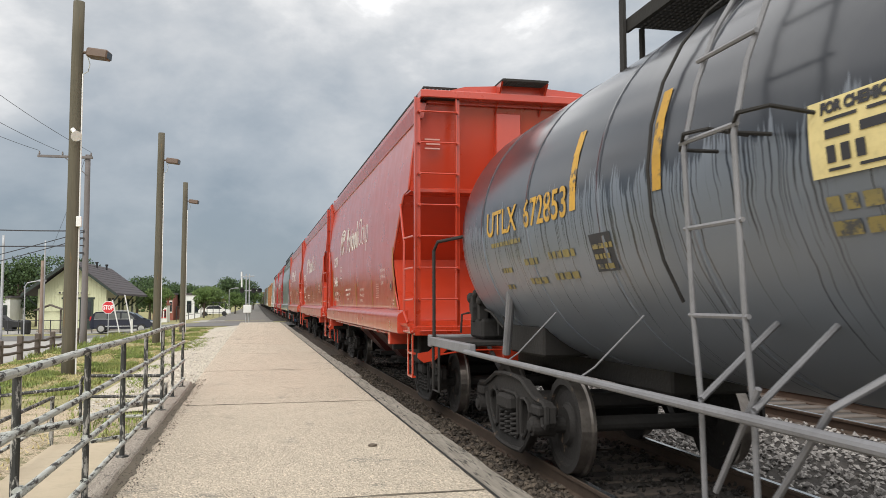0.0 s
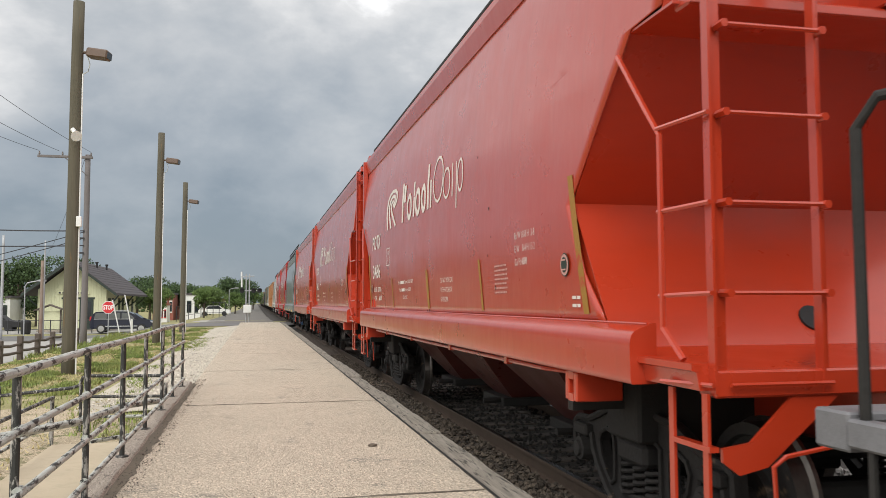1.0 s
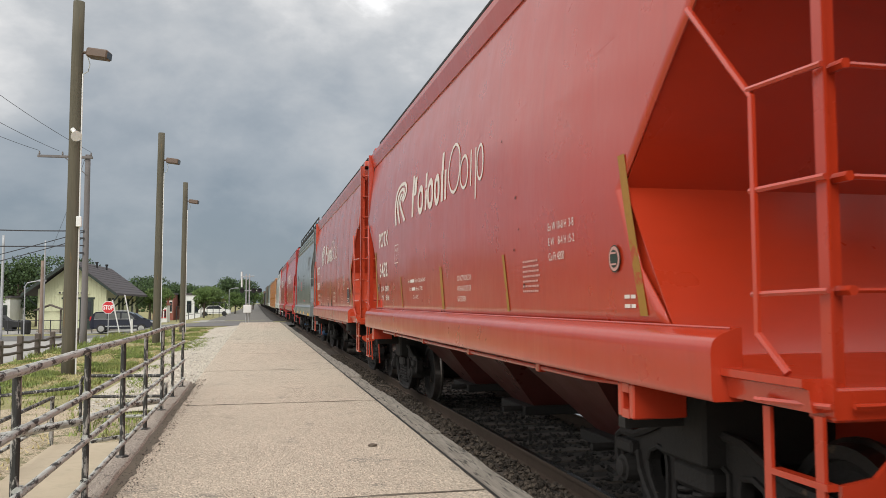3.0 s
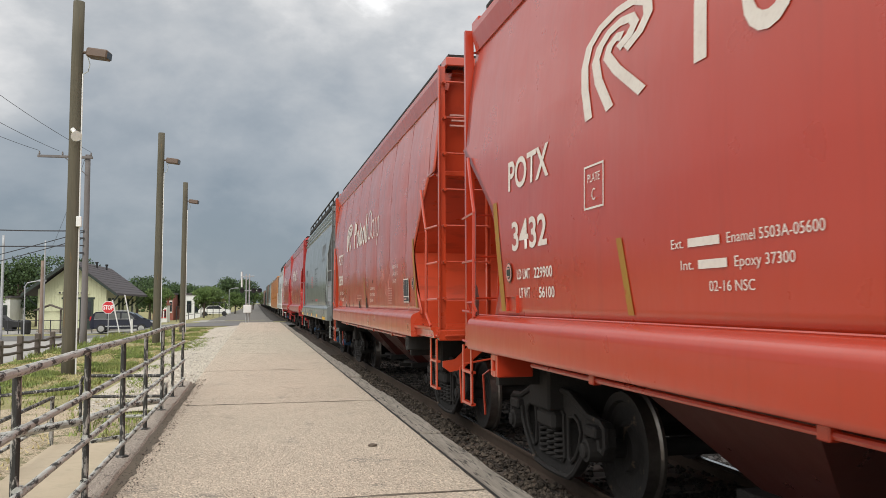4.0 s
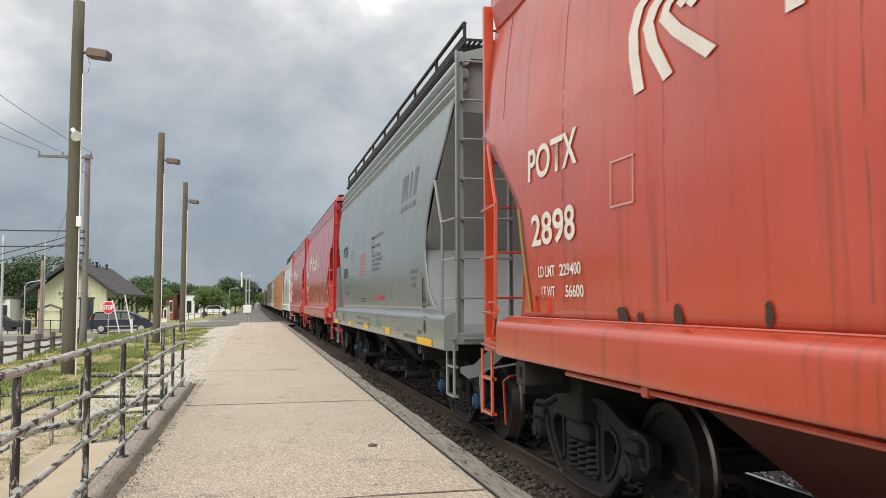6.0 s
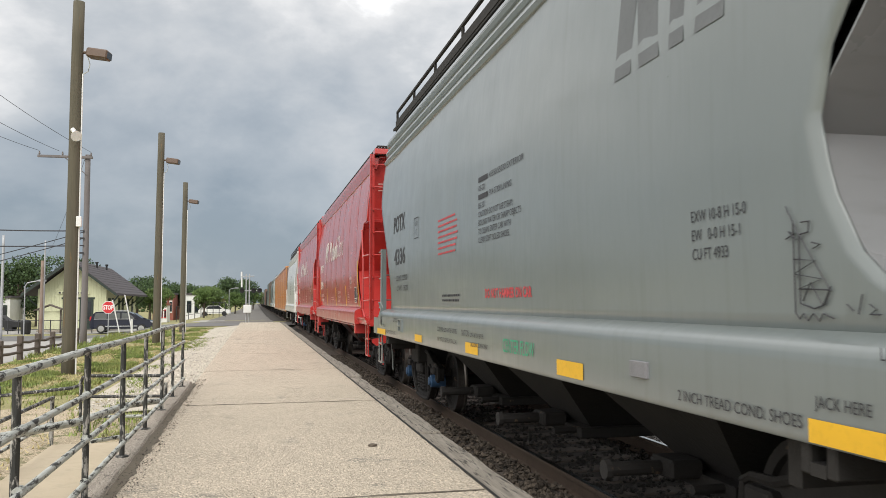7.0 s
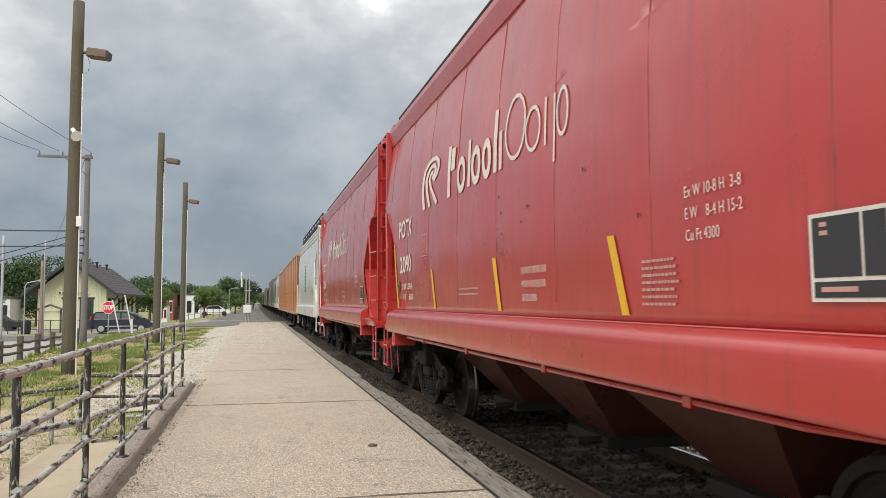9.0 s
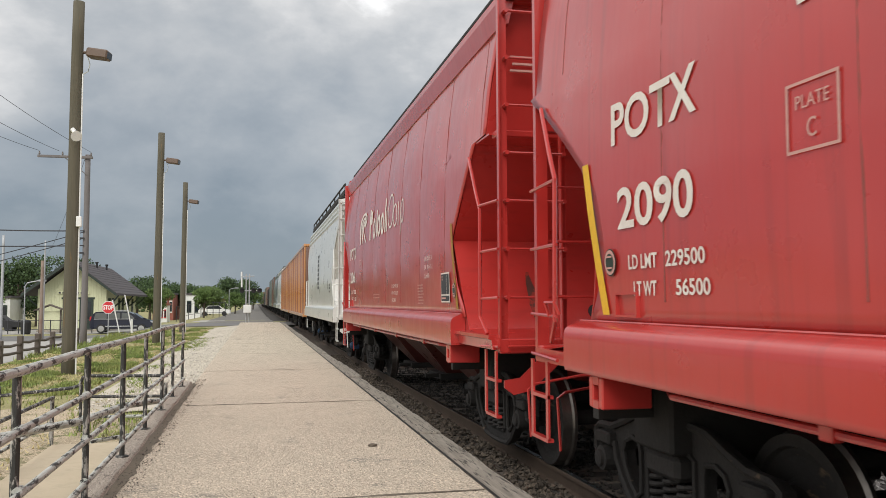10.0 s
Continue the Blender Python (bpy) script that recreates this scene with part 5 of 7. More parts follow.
    sill_write("CLOSE AND LOCK HATCH COVERS", 0.042, 1.24, 1.21, m, 0.84)
    sill_write("AND OUTLETS BEFORE MOVING CAR", 0.042, 1.24, 1.11, m, 0.84)
    sill_write("CAUTION:", 0.055, 0.22, 1.20, m, 0.28)
    sill_write("OPEN HATCH BEFORE", 0.038, -0.10, 1.20, m, 0.42)
    sill_write("UNLOADING COMPARTMENT", 0.038, -0.10, 1.12, m, 0.55)
    sill_write("CENTER FLOW", 0.10, -1.06, 1.13, LETTER_GREEN, 0.72)
    sill_write("LIFT HERE", 0.04, -4.92, 1.325, m, 0.22)
    sill_write("JACK HERE", 0.04, -4.62, 1.15, m, 0.26)
    sill_write("2 INCH TREAD COND. SHOES", 0.045, -3.7, 1.07, m, 0.85)
    sill_write("LIFT HERE", 0.04, 5.22, 1.325, m, 0.22)
    sill_write("JACK HERE", 0.04, 4.95, 1.15, m, 0.26)
    sill_write("LOT 22-50287", 0.05, 4.0, 1.24, m, 0.42)
    sill_write("2 INCH TREAD COND. SHOES", 0.045, 4.62, 1.07, m, 0.80)
    for y, w, z0, z1 in ((5.50, 0.80, 1.035, 1.115), (-4.58, 0.84, 1.03, 1.11), (2.47, 0.42, 1.05, 1.13), (0.08, 0.42, 1.055, 1.15), (-2.2, 0.42, 1.055, 1.15)):
        flat_shape(bar(y, y - w, z0, z1), STRIPE_YELLOW, car, "reflective_block", xfix=1.627)
    for y in (5.12, -5.03):
        flat_shape([[(y + 0.05 * math.cos(a), 1.235 + 0.075 * math.sin(a)) for a in [2 * math.pi * i / 18 for i in range(18)]]], BLACK, car, "lift_hole", "dark oval lifting hole", xfix=1.628)
    bm = bmesh.new()
    for q in ((3.32, 3.56, 1.12, 1.135), (3.32, 3.56, 1.27, 1.285), (3.32, 3.335, 1.135, 1.27), (3.545, 3.56, 1.135, 1.27), (3.335, 3.545, 1.19, 1.21)):
        box(bm, -1.65, -1.62, *q)
    part("card_holder", bm, GREY_CAR, car)


def letters_g(car):
    text_bars(0.6, 2.9, 0.5, 0.09, 0.14, 8, LETTER_BLACK, car, 21)
    text_bars(-3.6, 1.95, 0.3, 0.05, 0.09, 3, LETTER_BLACK, car, 22)


# the train, from the car passing the camera back towards the horizon
hopper(16.20, RED_A, "bright red covered hopper rail car with white lettering", lettering=letters_a("3486", "229700", "56300", RED_A), quilt=0.004)
hopper(29.31, RED_A, "red covered hopper rail car with white lettering", lettering=letters_a("3432", "229900", "56100", RED_A), quilt=0.005)
hopper(42.50, RED_B, "weathered red covered hopper rail car with rust patches", lettering=letters_c, sill_in=1.0, quilt=0.016, cut=0.2)
hopper(55.55, GREY_CAR, "clean grey covered hopper rail car with rounded ends", style="round", inner=INNER_GREY, roof_rail=True, lettering=letters_d, quilt=0.0, eave=4.04)
hopper(68.88, RED_C, "pinkish red covered hopper rail car with yellow stripes", lettering=letters_e("2090", "229500", "56500"), sill_in=1.2, quilt=0.014)
hopper(81.80, RED_C, "faded pinkish red covered hopper rail car with olive stripe", lettering=letters_e("2066", "229500", "56500", False), sill_in=1.2, quilt=0.014)
hopper(95.3, WHITE_CAR, "dirty white covered hopper rail car with roof walkway", style="round", roof_rail=True, lettering=letters_g, quilt=0.0, eave=4.0)


def gondola(y0, hl, height, body, rib_mat, label, hoods=False):
    """High-sided ribbed car further back."""
    car = thing("ribbed_car", pose(XC, y0, 0), label, "rail car", "freight cars further back")
    MOVERS.append((car, y0))
    part("body", boxed(-1.5, 1.5, -hl, hl, 1.05, height, bev=0.03), body, car)
    part("top_rail", boxed(-1.58, 1.58, -hl, hl, height + 0.003, height + 0.12, bev=0.02), rib_mat, car)
    part("side_sill", boxed(-1.6, 1.6, -hl, hl, 0.92, 1.045, bev=0.02), rib_mat, car)
    n = int(hl * 2 / 0.9)
    kinds = {}
    for i in range(n + 1):
        y = -hl + 0.14 + (2 * hl - 0.28) * i / n
        m = WORN_RIB if rib_mat == ORANGE_CAR and i % 5 in (1, 3) else rib_mat
        if m not in kinds:
            kinds[m] = part("rib", boxed(-1.56, -1.503, -0.13, 0.13, 1.05, height, bev=0.008), m, car)
            kinds[m].location = (0, y, 0)
        else:
            ob = new("rib", kinds[m].data); ob.parent = car; ob.location = (0, y, 0)
    for e in (-1, 1):
        coupler(car, e * hl, e)
        add_truck(car, e * (hl - 1.7), TRUCK_GRIME, False)
    return car


def boxcar(y0, hl, height, body, label):
    car = thing("box_car", pose(XC, y0, 0), label, "rail car", "freight cars further back")
    MOVERS.append((car, y0))
    part("body", boxed(-1.5, 1.5, -hl, hl, 1.0, height, bev=0.05), body, car)
    part("roof", prismed([(-1.54, height), (0, height + 0.18), (1.54, height), (1.54, height - 0.08), (-1.54, height - 0.08)], "y", -hl - 0.05, hl + 0.05), body, car)
    part("door", boxed(-1.56, -1.503, -1.2, 1.2, 1.12, height - 0.2, bev=0.02), body, car)
    for e in (-1, 1):
        coupler(car, e * hl, e)
        add_truck(car, e * (hl - 1.7), TRUCK_GRIME, False)
    return car


def tank_simple(y0, hl, body, label):
    car = thing("tank_car", pose(XC, y0, 0), label, "rail car", "freight cars further back")
    MOVERS.append((car, y0))
    prof = [(-hl + 0.5, 0.05), (-hl + 0.55, 0.5), (-hl + 0.75, 1.05), (-hl + 1.1, 1.36), (-hl + 1.4, 1.42), (hl - 1.4, 1.42), (hl - 1.1, 1.36), (hl - 0.75, 1.05), (hl - 0.55, 0.5), (hl - 0.5, 0.05)]
    part("tank", lathed(prof, "y", 24, (0, 0, 2.5)), body, car, smooth=True)
    part("frame", boxed(-1.3, 1.3, -hl, hl, 0.85, 1.08, bev=0.02), UNDER, car)
    part("dome", lathed([(3.8, 0.5), (4.25, 0.5), (4.3, 0.4)], "z", 16), body, car)
    for e in (-1, 1):
        add_truck(car, e * (hl - 1.7), TRUCK_GRIME, False)
    return car


gondola(110.2, 7.4, 3.75, BROWN_CAR, ORANGE_CAR, "rusty orange ribbed hopper car")
gondola(125.8, 7.4, 3.75, BROWN_CAR, ORANGE_CAR, "weathered orange and brown ribbed hopper car")
hopper(140.5, WHITE_CAR, "pale grey covered hopper car further back", detail=False, style="round", group="freight cars further back", quilt=0)
hopper(153.8, GREY_CAR, "grey covered hopper car further back", detail=False, style="round", group="freight cars further back", quilt=0)
yy = 168.5
for k in range(16):
    kind = (k * 7) % 4
    if kind == 0:
        boxcar(yy, 7.4, 4.3, (BROWN_CAR, DARK_GREY_CAR)[k % 2], "dark box car far down the train")
    elif kind == 1:
        tank_simple(yy, 7.4, DARK_GREY_CAR, "black tank car far down the train")
    elif kind == 2:
        gondola(yy, 7.4, 3.4, DARK_GREY_CAR, UNDER, "dark gondola car far down the train")
    else:
        boxcar(yy, 7.4, 4.4, GREY_CAR, "grey box car far down the train")
    yy += 16.0


# ---- black tank car in front ----
def tank_car(y0):
    car = thing("tank_car", pose(XC, y0, 0), "black tank rail car with pale drip streaks and yellow lettering", "rail car")
    MOVERS.append((car, y0))
    R, ZA, HT = 1.29, 2.21, 6.05
    prof = [(-HT, 0.03), (-HT + 0.03, 0.4), (-HT + 0.12, 0.78), (-HT + 0.28, 1.02), (-HT + 0.46, 1.19), (-HT + 0.64, 1.27), (-HT + 0.8, R)]
    prof += [(y, R) for y in (-2.8, 0, 2.8)] + [(-a, r) for a, r in prof[::-1]]
    part("tank", lathed(prof, "y", 72, (0, 0, ZA)), TANK_STREAK, car, smooth=True)
    for y in (-4.55, -3.0, -1.25, 0.62, 1.75, 3.2, 4.55):
        part("weld_band", lathed([(y - 0.03, R - 0.02), (y - 0.022, R + 0.005), (y + 0.022, R + 0.005), (y + 0.03, R - 0.02)], "y", 64, (0, 0, ZA)), TANK_STREAK, car, smooth=True)
    part("head_band", lathed([(HT - 0.50, 1.16), (HT - 0.49, 1.215), (HT - 0.44, 1.185), (HT - 0.45, 1.13)], "y", 64, (0, 0, ZA)), LETTER_YELLOW, car, "worn yellow ring on the tank head")

    def wrap(mesh_pts, y, ang, name, material, label="", off=0.006):
        """Lay flat (u, v) shapes on the shell: u runs towards -y, v upwards round the shell."""
        bm = bmesh.new()
        for poly in mesh_pts:
            vs = []
            for u, v in poly:
                a = ang + v / R
                vs.append(bm.verts.new((-(R + off) * math.cos(a), y - u, ZA + (R + off) * math.sin(a))))
            bm.faces.new(vs)
        return part(name, bm, material, car, label)

    def wrap_text(words, cap, y, ang, material, width, off=0.007):
        me = text_mesh(words, cap / 0.69, 0.9, 0.004).copy()
        w = max(v.co.x for v in me.vertices)
        for v in me.vertices:
            a = ang + v.co.y / R
            v.co = Vector((-(R + off) * math.cos(a), y - v.co.x * width / w, ZA + (R + off) * math.sin(a)))
        me.materials.append(material)
        ob = new("lettering", me)
        ob.parent = car

    def rows(y, ang, w, cap, gap, n, seed):
        rnd = random.Random(seed)
        polys = []
        for i in range(n):
            a = 0.0
            while a < w * rnd.uniform(0.75, 1):
                b = a + cap * rnd.uniform(1, 2.6)
                v = -gap * i
                polys.append([(a, v), (b, v), (b, v + cap), (a, v + cap)])
                a = b + cap * 0.5
        for poly in polys:
            wrap([poly], y, ang, "small_print", FADED_YELLOW, "worn yellow print")

    wrap_text("UTLX", 0.22, 4.38, radians(-4), LETTER_YELLOW, 0.92)
    wrap_text("672853", 0.22, 3.28, radians(-4), LETTER_YELLOW, 0.98)
    rows(4.26, radians(-9), 0.95, 0.04, 0.1, 1, 1)
    rows(4.10, radians(-20), 0.22, 0.045, 0.16, 2, 2)
    rows(3.40, radians(-18), 0.46, 0.055, 0.17, 2, 3)
    rows(2.8, radians(-17), 0.6, 0.055, 0.17, 2, 4)
    wrap([[(0, 0), (0.11, 0), (0.11, 0.2), (0, 0.2)], [(0, 0.2), (0.11, 0.2), (0.11, 0.4), (0, 0.4)], [(0, 0.4), (0.11, 0.4), (0.11, 0.58), (0, 0.58)]], 2.24, radians(-3), "yellow_bar", LETTER_YELLOW)
    wrap([[(0, 0), (0.10, 0), (0.10, 0.2), (0, 0.2)], [(0, 0.2), (0.10, 0.2), (0.10, 0.4), (0, 0.4)], [(0, 0.4), (0.10, 0.4), (0.10, 0.58), (0, 0.58)]], 0.99, radians(-4), "yellow_bar", LETTER_YELLOW)
    grid = [[(u, v), (u + 0.5, v), (u + 0.5, v + 0.075), (u, v + 0.075)] for u in (0, 0.5, 1.0) for v in (0, 0.075, 0.15, 0.225)]
    wrap(grid, -0.36, radians(-10), "notice_board", NOTICE, "pale yellow printed notice", 0.012)
    pr = []
    for v, h, ws in ((0.212, 0.013, (0.18, 0.12, 0.2)), (0.145, 0.036, (0.14, 0.36)), (0.052, 0.066, (0.05, 0.05, 0.05)), (0.052, 0.066, (0.05,) * 3), (0.02, 0.012, (0.12, 0.2, 0.16, 0.1))):
        u = 0.1 if len(pr) != 8 else 0.42
        for w in ws:
            pr.append([(u, v), (u + w, v), (u + w, v + h), (u, v + h)])
            u += w + (0.03 if w < 0.1 else 0.05)
    wrap_text("FOR CHEMICAL EMERGENCY", 0.04, -0.44, radians(-10) + 0.245 / R, LETTER_BLACK, 0.80, 0.016)
    wrap(pr, -0.36, radians(-10), "notice_print", LETTER_BLACK, off=0.016)
    rows(-0.4, radians(-16), 1.2, 0.06, 0.1, 2, 7)
    wrap([[(0, 0), (0.34, 0), (0.34, 0.26), (0, 0.26)]], 1.97, radians(-23), "stencil_panel", LETTER_BLACK)
    rows(1.94, radians(-16), 0.28, 0.035, 0.07, 3, 8)
    # frame: stub sills, end platforms, saddles
    for e in (-1, 1):
        part("stub_sill", boxed(-0.33, 0.33, min(e * 2.6, e * 6.4), max(e * 2.6, e * 6.4), 0.78, 1.12, bev=0.02), UNDER, car)
        bm = bmesh.new()
        box(bm, -1.46, 1.46, min(e * 6.2, e * 6.38), max(e * 6.2, e * 6.38), 0.98, 1.12, bev=0.01)
        part("end_beam", bm, FRAME_GREY, car)
        for s in (-1, 1):
            part("platform_side", boxed(min(s * 1.40, s * 1.47), max(s * 1.40, s * 1.47), min(e * 4.4, e * 6.2), max(e * 4.4, e * 6.2), 1.0, 1.10, bev=0.01), FRAME_GREY, car)
            part("corner_grab", tubed([(s * 1.43, e * 6.15, 1.1), (s * 1.43, e * 6.15, 2.1), (s * 1.40, e * 6.08, 2.2), (s * 1.1, e * 5.9, 2.26), (s * 0.6, e * 5.6, 2.26)], 0.02, 8), UNDER, car)
            part("end_grab", tubed([(s * 1.45, e * 6.1, 1.0), (s * 1.45, e * 6.1, 0.5), (s * 1.45, e * 5.8, 0.5), (s * 1.45, e * 5.8, 1.0)], 0.016, 6), UNDER, car)
            part("saddle_strut", tubed([(s * 1.05, e * 4.55, 1.0), (s * 1.10, e * 4.22, 1.62)], 0.042, 10), FRAME_GREY, car)
        bm = bmesh.new()
        box(bm, -0.9, 0.9, min(e * 3.9, e * 4.9), max(e * 3.9, e * 4.9), 1.0, 1.28, bev=0.02)
        part("saddle", bm, UNDER, car)
        part("end_deck", boxed(-1.4, 1.4, min(e * 5.0, e * 6.2), max(e * 5.0, e * 6.2), 1.06, 1.09), UNDER, car)
        coupler(car, e * 6.3, e)
        add_truck(car, e * 4.55, TRUCK_GRIME, True)
    # brake gear on the rear deck
    bm = bmesh.new()
    lathe(bm, [(-0.12, 0.16), (-0.06, 0.2), (0.06, 0.2), (0.12, 0.14)], "x", 16, (-0.8, 5.7, 1.42))
    box(bm, -1.05, -0.7, 5.45, 5.95, 1.1, 1.32, bev=0.03)
    lathe(bm, [(-0.1, 0.06), (0.14, 0.06), (0.16, 0.03)], "z", 10, (-0.98, 5.6, 1.42))
    lathe(bm, [(-0.05, 0.09), (0.08, 0.09)], "x", 12, (-1.02, 5.82, 1.45))
    for k, (yy, zz, r) in enumerate(((5.50, 1.52, 0.055), (5.66, 1.60, 0.045), (5.90, 1.55, 0.06))):
        lathe(bm, [(-0.09, r * 0.6), (-0.07, r), (0.05, r), (0.06, r * 1.25), (0.085, r * 1.25), (0.09, r * 0.5)], "x", 10, (-1.0, yy, zz))
    box(bm, -1.06, -0.95, 5.52, 5.60, 1.30, 1.66, bev=0.012)
    box(bm, -1.08, -0.98, 5.74, 5.80, 1.28, 1.58, bev=0.012)
    part("brake_cylinder", bm, UNDER, car, "dark brake valve gear")
    for pts in ([(-1.05, 5.45, 1.60), (-1.08, 5.30, 1.62), (-1.0, 5.05, 1.55), (-0.95, 4.9, 1.30)], [(-1.06, 5.95, 1.38), (-1.12, 6.05, 1.36), (-1.12, 6.1, 1.15)], [(-1.02, 5.4, 1.42), (-1.05, 5.1, 1.40), (-1.0, 4.8, 1.24)]):
        part("brake_pipe", tubed(pts, 0.013, 6), UNDER, car)
    part("brake_pipe", tubed([(-0.95, 5.95, 1.62), (-0.98, 5.9, 1.68), (-0.95, 5.4, 1.70), (-0.9, 5.3, 1.6), (-0.9, 5.3, 1.15)], 0.018, 6), UNDER, car)
    part("air_tank", lathed([(-0.42, 0.08), (-0.36, 0.15), (0.36, 0.15), (0.42, 0.08)], "x", 16, (-0.2, 5.5, 1.3)), UNDER, car)
    # side handrail pipe with hangers
    for s in (-1, 1):
        part("side_pipe", tubed([(s * 1.5, 4.42, 1.03), (s * 1.52, 0.35, 1.03), (s * 1.52, -0.35, 1.03), (s * 1.5, -4.42, 1.03)], 0.024, 10), FRAME_GREY, car, "grey painted side handrail pipe")
        for y in (3.1, 1.6, -1.6, -3.1):
            part("pipe_hanger", tubed([(s * 1.5, y, 1.03), (s * 1.42, y - 0.06, 1.10), (s * 1.16, y - 0.22, 1.42)], 0.006, 6), FRAME_GREY, car)
    # centre ladder on the side and top platform
    for y in (0.23, -0.18):
        pts = [(-1.45, y, 0.52), (-1.46, y, 1.05), (-1.49, y, 1.45), (-1.52, y, 2.2)]
        pts += [(-(R + 0.19 - 0.02 * i) * math.cos(a), y, ZA + (R + 0.19 - 0.02 * i) * math.sin(a)) for i, a in enumerate([radians(12 + 11 * i) for i in range(6)])]
        part("ladder_stile", tubed(pts, 0.0135, 8), FRAME_GREY, car)
    for z, x in ((0.54, 1.45), (1.03, 1.46), (1.44, 1.49), (1.84, 1.505), (2.24, 1.52), (2.64, 1.42), (2.97, 1.25)):
        part("ladder_rung", tubed([(-x, 0.26, z), (-x, -0.21, z)], 0.012, 6), FRAME_GREY, car)
    for pts in ([(-1.45, 0.14, 0.66), (-1.47, -0.23, 1.15)], [(-1.45, -0.26, 0.68), (-1.47, -0.66, 1.12), (-1.0, -0.80, 1.40)], [(-1.47, 0.21, 1.06), (-1.0, 0.30, 1.40)], [(-1.47, -0.20, 1.06), (-1.0, -0.12, 1.40)]):
        part("ladder_brace", tubed(pts, 0.015, 6), FRAME_GREY, car)
    for a, b in ((0.30, 0.05), (-0.12, -0.4)):
        bm = bmesh.new()
        tube(bm, [(-1.30, a, 2.22), (-1.50, a, 2.22), (-1.55, (a + b) / 2, 2.27), (-1.50, b, 2.27), (-1.30, b, 2.25)], 0.010, 6)
        part("ladder_grab", bm, UNDER, car)
    for y in (0.95, -0.95):
        pts = [(-(R + 0.05) * math.cos(a), y, ZA + (R + 0.05) * math.sin(a)) for a in [radians(-32 + 11 * i) for i in range(11)]]
        part("hose_line", tubed(pts, 0.010, 6), UNDER, car)
    bm = bmesh.new()
    for i in range(12):
        x = -0.69 + 0.46 * i / 11
        box(bm, x - 0.005, x + 0.005, -2.43, 2.43, 3.58, 3.62)
    for i in range(80):
        y = -2.43 + 4.86 * i / 79
        box(bm, -0.71, -0.21, y - 0.005, y + 0.005, 3.58, 3.615)
    part("top_walkway", bm, UNDER, car, "black steel grating walkway")
    for x in (-0.725, -0.195):
        part("walkway_edge", boxed(x - 0.012, x + 0.012, -2.45, 2.45, 3.54, 3.64), UNDER, car)
    for y in (2.45, 0.9, -0.9, -2.45):
        part("rail_post", boxed(-0.77, -0.745, y - 0.035, y + 0.035, 3.18, 4.6), UNDER, car)
        part("walkway_support", tubed([(-0.6, y, 3.3), (-0.6, y, 3.58)], 0.025, 6), UNDER, car)
    for z in (4.1, 4.58):
        part("guard_rail", tubed([(-0.757, 2.45, z), (-0.757, -2.45, z)], 0.022, 6), UNDER, car)
    part("dome", lathed([(3.3, 0.5), (3.75, 0.5), (3.79, 0.45), (3.8, 0.1)], "z", 24), UNDER, car)
    return car


tank_car(3.21)


# ---- beside the platform: railings, path, poles ----
def railing():
    rl = thing("railing", pose(0, 0, 0), "weathered pipe railing with flaking grey paint along the platform", "railing")
    ys = [-0.4, 1.08, 2.56, 4.05, 5.54, 7.02, 8.48, 9.9, 11.28, 12.62]
    rnd = random.Random(5)
    for y in ys:
        x = -1.03 + rnd.uniform(-0.01, 0.01)
        part("post", tubed([(x, y, 0.2), (x + rnd.uniform(-0.008, 0.008), y, 1.20)], 0.0205, 10), PIPE_DARK, rl)
        part("base_flange", lathed([(0.27, 0.05), (0.295, 0.05), (0.30, 0.03)], "z", 10, (x, y, 0)), PIPE_DARK, rl)
    for z in (1.205, 0.935, 0.665, 0.40):
        pts = [(-1.03 + (0.02 if z < 1 else 0) , y + 0.03 * (y != ys[-1]), z + rnd.uniform(-0.008, 0.008)) for y in ys]
        part("rail", tubed(pts, 0.0225 if z > 1 else 0.0185, 10), PIPE, rl)
    for y in ys:
        for z in (0.935, 0.665, 0.40):
            part("coupling", lathed([(-0.03, 0.026), (0.03, 0.026)], "y", 10, (-1.02, y, z)), PIPE, rl)
    return rl


railing()
sheet("concrete_path", steps(-2.32, -1.14, 4), steps(2, 10.6, 8), lambda x, y: -0.16, PATH, "pale concrete path below the platform", "path")


